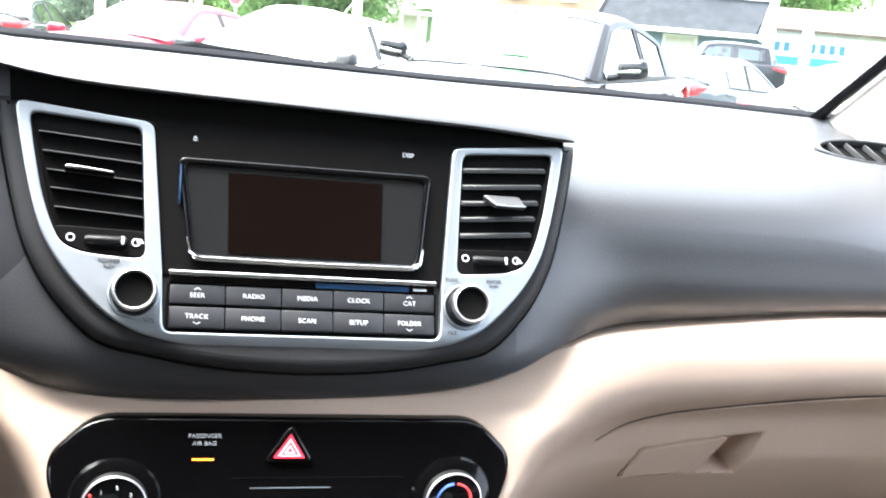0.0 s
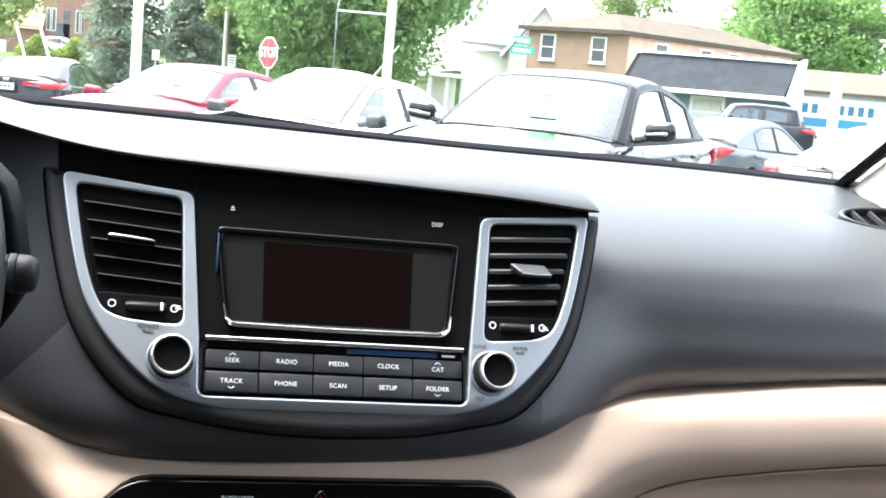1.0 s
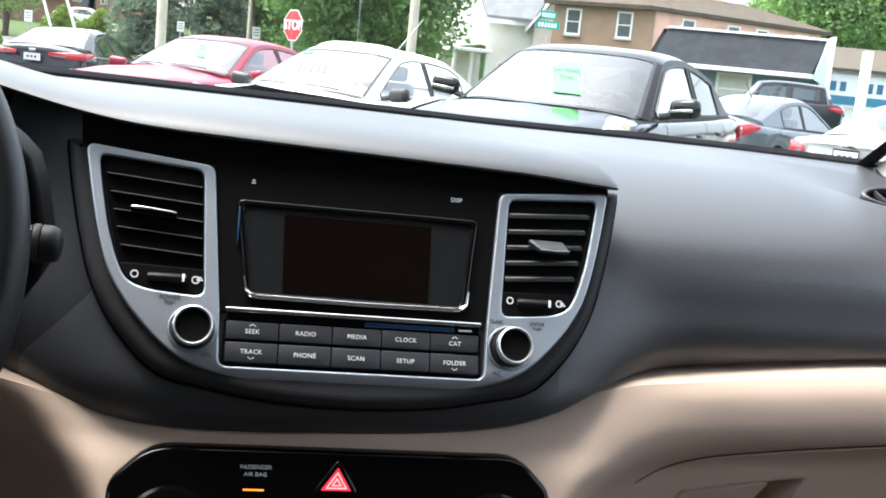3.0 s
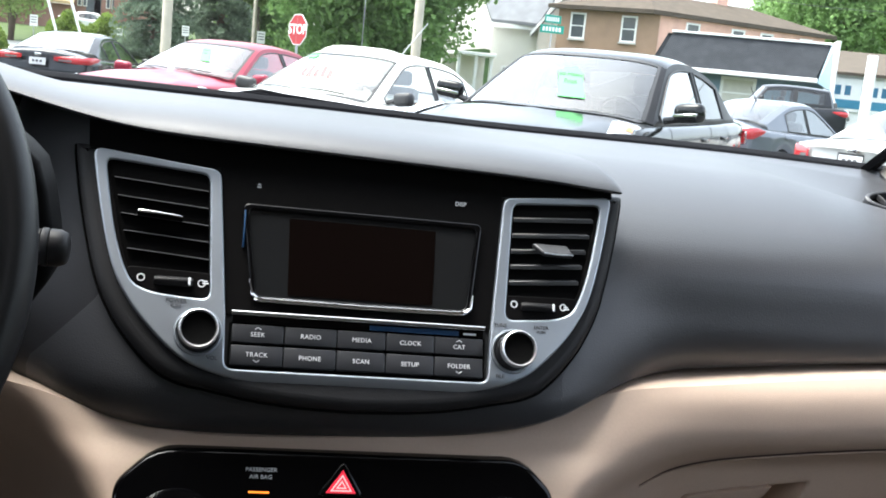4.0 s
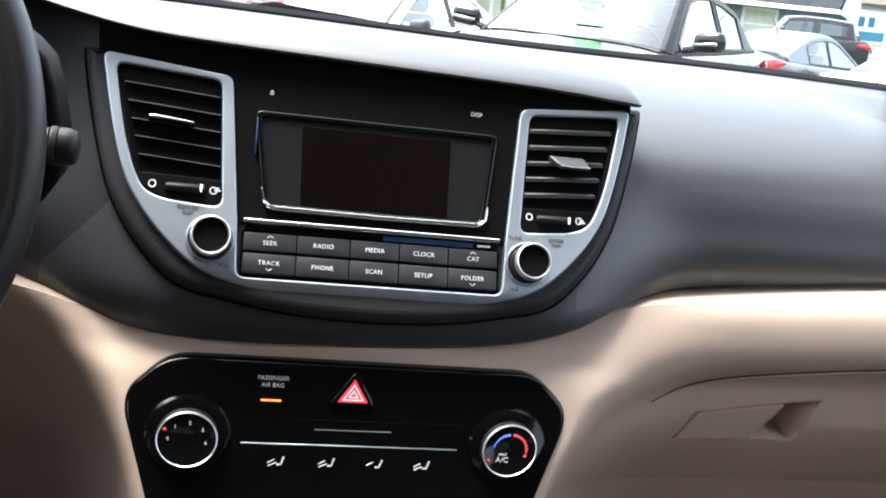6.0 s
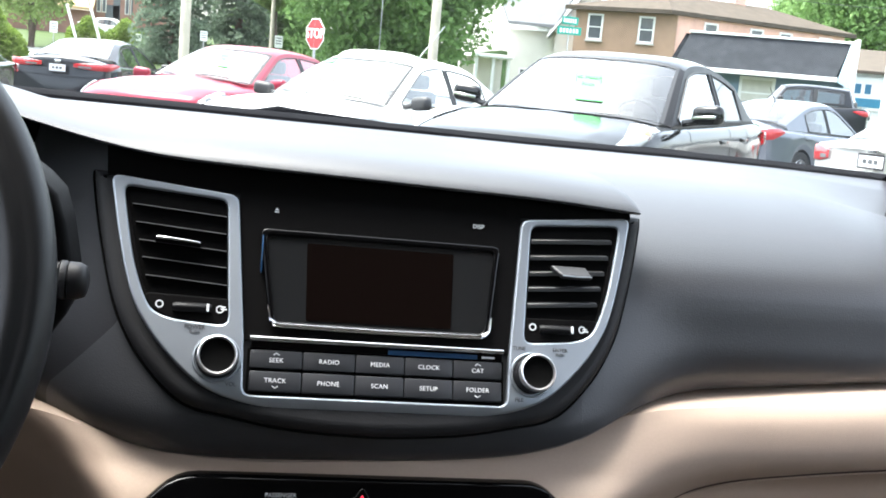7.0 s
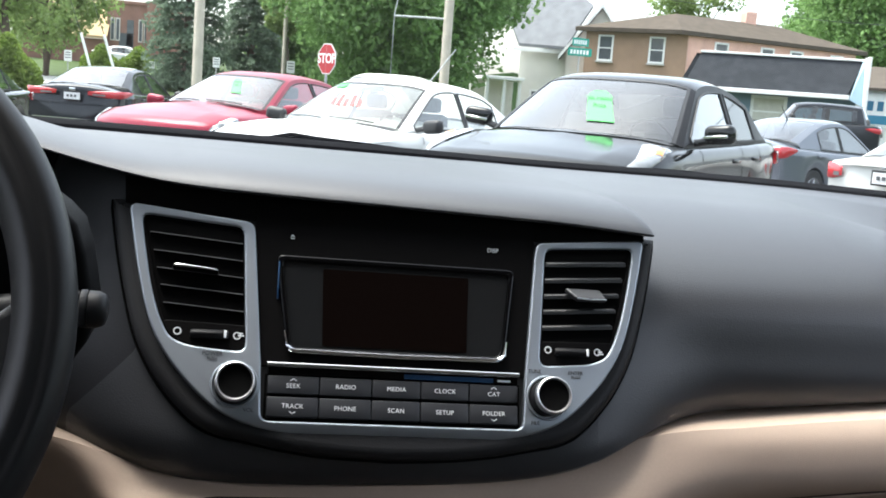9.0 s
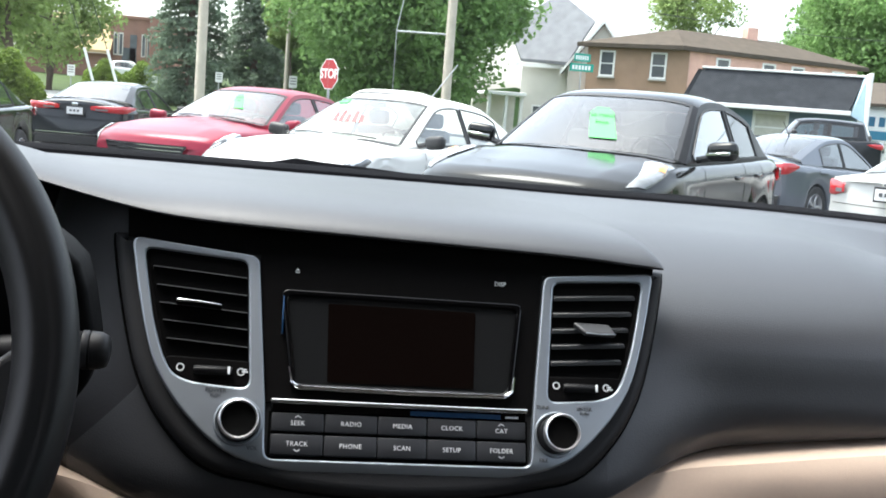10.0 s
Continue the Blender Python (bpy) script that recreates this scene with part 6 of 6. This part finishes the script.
cable((-1.3, 36.4, 8.0), (6.92, 34.6, 9.5), 0.4)
cable((-1.3, 36.4, 6.6), (-30, 44, 7.5), 0.8)
cable((2.46, 55, 8.2), (-1.3, 36.4, 7.4), 0.5)
cable((6.92, 34.6, 10.0), (30, 20, 6.3), 0.7)
cable((-1.3, 36.4, 7.6), (50, 60, 9.0), 1.5)

# ---- buildings ----
BRICK_BR = mat("brown_brick", (0.33, 0.215, 0.145), 0.85, var=0.12, scale=1.5, bump=0.3, bump_scale=25)
BRICK_PK = mat("pinkish_brick", (0.66, 0.40, 0.32), 0.85, var=0.12, scale=1.5, bump=0.3, bump_scale=25)
BRICK_DK = mat("dark_red_brick", (0.22, 0.12, 0.09), 0.85, var=0.15, scale=1.5, bump=0.3, bump_scale=25)
ROOF_BR = mat("brown_shingle_roof", (0.085, 0.07, 0.056), 0.9, spec=0.1, var=0.15, scale=2, bump=0.4, bump_scale=20)
ROOF_GR = mat("grey_shingle_roof", (0.17, 0.175, 0.185), 0.9, spec=0.1, var=0.12, scale=2, bump=0.4, bump_scale=20)
ROOF_DK = mat("charcoal_shingle_roof", (0.034, 0.037, 0.042), 0.9, spec=0.1, var=0.2, scale=3, bump=0.5, bump_scale=25)
SIDING = mat("white_siding", (0.66, 0.64, 0.58), 0.7, var=0.06, scale=2)
BLUE_S = mat("blue_grey_siding", (0.16, 0.24, 0.32), 0.7, var=0.06, scale=2)
BLUE_T = mat("light_blue_trim", (0.20, 0.30, 0.36), 0.6, var=0.05)
WHITE_T = mat("white_painted_trim", (0.78, 0.78, 0.76), 0.6, var=0.04)
TAN = mat("tan_roof_panel", (0.34, 0.24, 0.12), 0.8, var=0.1)
PANE = mat("window_pane_dark", (0.10, 0.11, 0.12), 0.08, var=0.2, scale=1.5, coat=0.4)
CURTAIN = mat("pale_window_blind", (0.55, 0.54, 0.48), 0.7, var=0.1)


def wall_frame(a, b):
    """Frame on a wall from a to b: x along it, y up, z outwards (to the right-hand side of a to b turned to the viewer)."""
    a, b = Vector((*a, 0)), Vector((*b, 0))
    d = (b - a).normalized()
    n = Vector((d.y, -d.x, 0))
    return Matrix(((d.x, 0, n.x, a.x), (d.y, 0, n.y, a.y), (0, 1, 0, 0), (0, 0, 0, 1))), (b - a).length


def add_window(parent, F, x, z, w, h, pane=None, sill=True):
    win = part("window", plate([[(x - w / 2 - 0.10, z - h / 2 - 0.1), (x + w / 2 + 0.10, z - h / 2 - 0.1), (x + w / 2 + 0.10, z + h / 2 + 0.1), (x - w / 2 - 0.10, z + h / 2 + 0.1)],
                                [(x - w / 2, z - h / 2), (x + w / 2, z - h / 2), (x + w / 2, z + h / 2), (x - w / 2, z + h / 2)]], 0.12, 0, F @ Matrix.Translation((0, 0, 0.06))), WHITE_T, parent, "white framed window", smooth=False)
    part("pane", boxbm((x - w / 2, z - h / 2, 0.0), (x + w / 2, z + h / 2, 0.02), 0, F), pane or PANE, win, smooth=False)
    part("glazing_bar", boxbm((x - w / 2, z - 0.03, 0.02), (x + w / 2, z + 0.03, 0.05), 0, F), WHITE_T, win, smooth=False)
    if sill:
        part("sill", boxbm((x - w / 2 - 0.15, z - h / 2 - 0.2, 0), (x + w / 2 + 0.15, z - h / 2 - 0.1, 0.16), 0.01, F), CONCRETE, win, smooth=False)


def prism(foot, z0, z1):
    bm = bmesh.new()
    lo = [bm.verts.new((x, y, z0)) for x, y in foot]
    hi = [bm.verts.new((x, y, z1)) for x, y in foot]
    for i in range(len(foot)):
        bm.faces.new((lo[i - 1], lo[i], hi[i], hi[i - 1]))
    bm.faces.new(hi)
    return bm


def hip_roof(foot, z, rise, over):
    """A low hipped roof over a four-cornered plan."""
    c = sum((Vector((*p, 0)) for p in foot), Vector()) / 4
    e = [Vector((*p, 0)) + (Vector((*p, 0)) - c).normalized() * over for p in foot]
    m0, m1 = (e[0] + e[1]) / 2, (e[2] + e[3]) / 2
    k = min((e[0] - e[1]).length / (e[1] - e[2]).length, 1) * 0.5
    r0, r1 = m0 + (m1 - m0) * k, m1 + (m0 - m1) * k
    bm = bmesh.new()
    lo = [bm.verts.new((p.x, p.y, z - 0.22)) for p in e]
    ev = [bm.verts.new((p.x, p.y, z)) for p in e]
    a, b = bm.verts.new((r0.x, r0.y, z + rise)), bm.verts.new((r1.x, r1.y, z + rise))
    for i in range(4):
        bm.faces.new((lo[i - 1], lo[i], ev[i], ev[i - 1]))
    bm.faces.new(lo[::-1])
    bm.faces.new((ev[0], ev[1], a))
    bm.faces.new((ev[1], ev[2], b, a))
    bm.faces.new((ev[2], ev[3], b))
    bm.faces.new((ev[3], ev[0], a, b))
    return bm


# two-storey brick apartment house
A, B, C = (19.5, 57.0), (24.0, 53.5), (35.8, 56.0)
D = (A[0] + C[0] - B[0], A[1] + C[1] - B[1])
apt = thing("apartment_building", "two-storey brown and pink brick apartment house", "building", (A[0], A[1], 0))
part("wall", prism([A, B, C, D], 0, 6.0), BRICK_PK, apt, "pink brick wall", smooth=False)
F1, l1 = wall_frame(A, B)
part("front_wall", boxbm((-0.05, 0, 0.0), (l1 + 0.05, 6.0, 0.10), 0, F1), BRICK_BR, apt, "brown brick front", smooth=False)
part("roof", hip_roof([A, B, C, D], 6.05, 1.1, 0.75), ROOF_BR, apt, "low brown hipped roof", smooth=False)
F1b = F1 @ Matrix.Translation((0, 0, 0.10))
for x in (1.15, 4.1):
    for z in (4.95, 2.2):
        add_window(apt, F1b, x, z, 0.7, 1.25)
F2, l2 = wall_frame(B, C)
for x in (2.3, 5.5, 7.6, 10.6):
    for z in (5.0, 2.3):
        add_window(apt, F2, x, z, 0.75, 1.1)
part("chimney", boxbm((28.9, 56.7, 6.5), (29.6, 57.4, 7.75), 0.03), BRICK_PK, apt)

# white gabled house


def slab(p, q, r, s, th):
    b = bmesh.new()
    lo = [b.verts.new(v) for v in (p, q, r, s)]
    hi = [b.verts.new(Vector(v) + Vector((0, 0, th))) for v in (p, q, r, s)]
    b.faces.new(lo[::-1])
    b.faces.new(hi)
    for i in range(4):
        b.faces.new((lo[i - 1], lo[i], hi[i], hi[i - 1]))
    return b


house = thing("house", "white gabled house with grey shingle roof", "house", (19, 64, 0))
HF = Matrix.Translation((16.60, 60.50, 0)) @ pose(0, 0, 0, 0, 0, -22)      # x along the front, y to the back
part("wall", prism([tuple((HF @ Vector(p))[:2]) for p in ((0, 0, 0), (9.0, 0, 0), (9.0, 8.0, 0), (0, 8.0, 0))], 0, 5.0), SIDING, house, "white siding wall", smooth=False)
for k in range(26):
    part("board", boxbm((0.0, -0.025, 0.1 + 0.19 * k), (9.0, -0.002, 0.28 + 0.19 * k), 0.004, HF), SIDING, house, smooth=False)
rb = bmesh.new()
ROOF = [Vector(p) for p in ((16.42, 60.30, 4.88), (18.80, 58.72, 4.80), (20.77, 60.20, 7.47), (19.64, 62.39, 8.86), (18.87, 62.95, 8.91), (16.16, 62.81, 7.06))]
lo, hi = [rb.verts.new(p) for p in ROOF], [rb.verts.new(p + Vector((0, 0, 0.18))) for p in ROOF]
rb.faces.new(lo[::-1])
rb.faces.new(hi)
for i in range(len(ROOF)):
    rb.faces.new((lo[i - 1], lo[i], hi[i], hi[i - 1]))
part("roof", rb, ROOF_GR, house, "grey shingle roof with clipped gables", smooth=False)
gb = bmesh.new()
gb.faces.new([gb.verts.new(p) for p in ((16.6, 60.5, 5.0), (16.32, 62.7, 6.95), (15.9, 66.0, 5.0))])
gb.faces.new([gb.verts.new(p) for p in ((16.32, 62.7, 6.95), (18.9, 62.9, 8.8), (17.5, 66.5, 6.0), (15.9, 66.0, 5.0))])
part("gable", gb, SIDING, house, smooth=False)
part("eave_board", boxbm((-0.35, -0.52, 4.58), (2.6, -0.44, 4.82), 0.01, HF), WHITE_T, house, smooth=False)
# cross gable at its far end
cg = bmesh.new()
cg.faces.new([cg.verts.new(HF @ Vector(p)) for p in ((2.7, -0.9, 4.6), (6.6, -0.9, 4.6), (4.65, -0.9, 7.25))])
part("cross_gable", cg, SIDING, house, smooth=False)
part("cross_wall", boxbm((2.8, -0.9, 0), (6.5, 0.2, 4.65), 0, HF), SIDING, house, smooth=False)
for x0, x1 in ((2.35, 4.65), (6.95, 4.65)):
    part("cross_roof", slab(HF @ Vector((x0, -1.2, 4.25)), HF @ Vector((x1, -1.2, 7.35)), HF @ Vector((x1, 3.0, 7.35)), HF @ Vector((x0, 3.0, 4.25)), 0.12), ROOF_GR, house, smooth=False)
    part("rake_board", slab(HF @ Vector((x0, -1.28, 4.18)), HF @ Vector((x1, -1.28, 7.28)), HF @ Vector((x1, -1.2, 7.28)), HF @ Vector((x0, -1.2, 4.18)), 0.24), WHITE_T, house, "white rake board", smooth=False)
FH = HF @ Matrix(((1, 0, 0, 0), (0, 0, -1, -0.03), (0, 1, 0, 0), (0, 0, 0, 1)))
add_window(house, FH, 1.2, 1.7, 0.7, 1.2)
part("porch_roof", boxbm((13.9, 57.6, 2.75), (16.2, 60.2, 2.95), 0.02), WHITE_T, house, smooth=False)
for x in (14.1, 15.1, 16.0):
    part("porch_post", boxbm((x - 0.09, 57.8, 0), (x + 0.09, 57.98, 2.75), 0.01), WHITE_T, house, smooth=False)
part("porch_wall", boxbm((13.6, 60.0, 0), (16.2, 60.3, 2.75), 0.01), SIDING, house, smooth=False)

# blue shop with a shingled mansard front
P, Q = (15.25, 32.3), (19.6, 30.1)
FS, ls = wall_frame(P, Q)
shop = thing("shop", "small blue-grey shop with a dark shingled mansard", "shop", (P[0], P[1], 0))
part("wall", boxbm((0, -0.15, -7), (ls, 3.3, 0), 0, FS), BLUE_S, shop, "blue-grey siding wall", smooth=False)
bm = bmesh.new()
sec = [(0.0, 3.48, -0.15), (0.0, 3.48, -0.45), (0.0, 2.25, -0.2), (0.0, 2.25, 0.75)]
grid(bm, [[FS @ Vector((x - (0.55 if s[1] < 3 and x == -0.3 else 0) + (0.0 if x < 0 else (-0.05 if s[1] < 3 else 0)), s[1], s[2])) for s in sec] for x in (-0.0 - 0.3, ls + 0.1)], False)
part("mansard", bm, ROOF_DK, shop, "charcoal shingled mansard", smooth=False)
part("mansard_face", slab(FS @ Vector((-0.55, 2.36, 0.8)), FS @ Vector((ls - 0.35, 2.36, 0.8)), FS @ Vector((ls + 0.1, 3.5, 0.0)), FS @ Vector((-0.1, 3.5, 0.0)), 0.05), ROOF_DK, shop, smooth=False)
part("fascia", boxbm((-0.6, 2.24, 0.74), (ls - 0.3, 2.38, 0.90), 0.01, FS), WHITE_T, shop, "white fascia board", smooth=False)
part("ridge_trim", boxbm((-0.15, 3.50, -0.1), (ls + 0.2, 3.57, 0.12), 0.01, FS), WHITE_T, shop, smooth=False)
bm = bmesh.new()
vs = [bm.verts.new(FS @ Vector(p)) for p in ((ls - 0.3, 2.24, 0.9), (ls + 0.2, 2.0, 0.9), (ls + 0.2, 3.6, 0.1), (ls + 0.05, 3.5, 0.1))]
bm.faces.new(vs)
part("end_panel", bm, BLUE_T, shop, "light blue end panel", smooth=False)
part("corner_post", boxbm((ls + 0.12, 0.0, 0.0), (ls + 0.24, 3.6, 0.9), 0.01, FS), WHITE_T, shop, smooth=False)
part("door_panel", boxbm((0.1, -0.1, 0.0), (0.95, 2.1, 0.04), 0.01, FS), CURTAIN, shop, "beige side door", smooth=False)
add_window(shop, FS, 2.2, 1.7, 0.95, 0.85, CURTAIN, False)

# white shop wall with a blue painted sign
SIGN_BLUE = mat("dull_blue_lettering", (0.03, 0.14, 0.24), 0.6)
ws_ = thing("sales_office", "long white building with blue sign lettering", "building", (22, 37, 0))
FW, lw = wall_frame((21.0, 36.6), (33.0, 30.6))
part("wall", boxbm((0, -0.15, -6), (lw, 2.95, 0), 0, FW), WHITE_T, ws_, smooth=False)
part("roof", slab(FW @ Vector((-0.3, 2.85, 0.3)), FW @ Vector((lw + 0.3, 2.85, 0.3)), FW @ Vector((lw + 0.3, 4.0, -6)), FW @ Vector((-0.3, 4.0, -6)), 0.12), ROOF_BR, ws_, "grey shingled roof", smooth=False)
sb = part("sign_board", boxbm((2.6, 1.5, 0.02), (7.5, 2.75, 0.06), 0.01, FW), SIGN_WHITE, ws_, smooth=False)
for k in range(7):
    part("sign_bar", boxbm((2.75 + k * 0.36 + (0.25 if k > 1 else 0), 2.12, 0.06), (2.97 + k * 0.36 + (0.25 if k > 1 else 0), 2.48, 0.075), 0, FW), SIGN_BLUE, sb, smooth=False)
part("sign_band", boxbm((2.8, 1.62, 0.06), (5.2, 1.95, 0.07), 0, FW), mat("teal_sign_band", (0.03, 0.2, 0.32), 0.5), sb, smooth=False)
part("vent_stack", boxbm((3.6, 0.0, 1.0), (3.95, 3.6, 1.35), 0.03, FW), WHITE_T, ws_, smooth=False)

# brick hall and tan-roofed building far down the side street
hall = thing("brick_building", "dark red brick hall with tall windows", "building", (-8, 84, 0))
part("wall", boxbm((-9.5, 83, 0), (-4.2, 92, 6.9), 0.03), BRICK_DK, hall, smooth=False)
part("tower", boxbm((-6.6, 82.5, 0), (-4.0, 84, 7.1), 0.03), BRICK_DK, hall, smooth=False)
FB, lb = wall_frame((-9.5, 83), (-4.2, 83))
part("cornice", boxbm((0.0, 6.75, 0.0), (lb - 0.2, 7.0, 0.14), 0.02, FB), BRICK_DK, hall, smooth=False)
for x in (0.42, 0.80, 2.45, 2.85):
    wn = part("window", boxbm((x - 0.16, 4.0, 0.0), (x + 0.16, 5.7, 0.06), 0.0, FB), CURTAIN, hall, "tall pale window", smooth=False)
    part("pane", boxbm((x - 0.10, 4.08, 0.06), (x + 0.10, 5.6, 0.075), 0.0, FB), PANE, wn, smooth=False)
part("tall_doorway", boxbm((1.45, 3.6, 0.0), (1.95, 5.6, 0.05), 0.0, FB), PANE, hall, smooth=False)
part("doorway", boxbm((0.9, 1.8, 0.0), (1.9, 4.6, 0.05), 0.0, FB), PANE, hall, smooth=False)
lowb = thing("brick_building", "low brick building with a tan panelled roof", "building", (-13, 82, 0))
part("wall", boxbm((-15.5, 82, 0), (-9.6, 90, 4.0), 0.03), BRICK_DK, lowb, smooth=False)
part("roof", slab((-15.8, 81.4, 4.0), (-9.3, 81.4, 4.0), (-9.3, 86, 6.8), (-15.8, 86, 6.8), 0.2), TAN, lowb, "tan panelled roof", smooth=False)
FAR_WOOD = mat("distant_foliage", (0.06, 0.1, 0.04), 0.9, var=0.3, scale=0.15, spec=0.1)
# the second arc, unseen behind the camera, is added to darken reflections in car paint
for k, (rad, h, a0, a1) in enumerate(((420, 14, -75, 75), (70, 13, 80, 280))):
    structure("backdrop_%d" % (k + 1), grid(bmesh.new(), [[(rad * math.sin(q), rad * math.cos(q), z * h / 12 * (1 + 0.25 * noise.noise(Vector((q * 25, z, k))))) for z in (-2, 3, 6, 9, 12)] for q in [radians(a0 + (a1 - a0) * j / 110) for j in range(111)]]), FAR_WOOD, "distant line of trees")

# outer shell of the car that the camera sits in
shell = bmesh.new()
rows = []
for j in range(13):
    y = 0.70 + 1.06 * j / 12
    t = j / 12
    zt = 1.045 - 0.10 * t - 0.10 * max(0.0, (t - 0.8) / 0.2) ** 2
    w = 0.86 - 0.10 * t ** 3
    rows.append([(-w, y, 0.32), (-w - 0.02, y, 0.6), (-w, y, zt - 0.10), (-w + 0.10, y, zt - 0.02), (-0.35, y, zt), (0, y, zt + 0.01), (0.35, y, zt), (w - 0.10, y, zt - 0.02), (w, y, zt - 0.10), (w + 0.02, y, 0.6), (w, y, 0.32)])
grid(shell, rows)
shell.faces.new([v for v in shell.verts if abs(v.co.y - 1.76) < 1e-4])
structure("car_nose", shell, CHAR_P, "dark painted nose of the parked car", CAR, True)
structure("car_roof", boxbm((-0.70, -2.6, 1.565), (0.70, -0.16, 1.60), 0.015), CHAR_P, "dark painted roof of the parked car", CAR)
for s in (-1, 1):
    structure("car_side", boxbm((s * 0.84 - 0.035, -2.7, 0.28), (s * 0.84 + 0.035, 0.70, 1.05), 0.03), CHAR_P, "dark painted side of the parked car", CAR)
    for y in (1.12, -1.75):
        wh = thing("wheel", "black road wheel of the parked car", "wheel", CAR @ Vector((s * 0.88, y, 0.265)), None, "own wheels")
        part("tyre", lathe(bmesh.new(), [(0.21, 0.09), (0.33, 0.095), (0.345, 0.07), (0.345, -0.07), (0.33, -0.095), (0.21, -0.09)], Matrix.Translation(CAR @ Vector((s * 0.88, y, 0))) @ Matrix.Translation((0, 0, 0.265 - (CAR @ Vector((s * 0.88, y, 0))).z)) @ pose(0, 0, 0, 0, 90, 0), 28), TYRE, wh)
        part("rim", lathe(bmesh.new(), [(0.215, 0.07), (0.20, 0.09), (0.06, 0.07), (0, 0.09)], Matrix.Translation(CAR @ Vector((s * 0.88, y, 0))) @ Matrix.Translation((0, 0, 0.265 - (CAR @ Vector((s * 0.88, y, 0))).z)) @ pose(0, 0, 0, 0, 90 * s, 0), 20), ALLOY, wh)
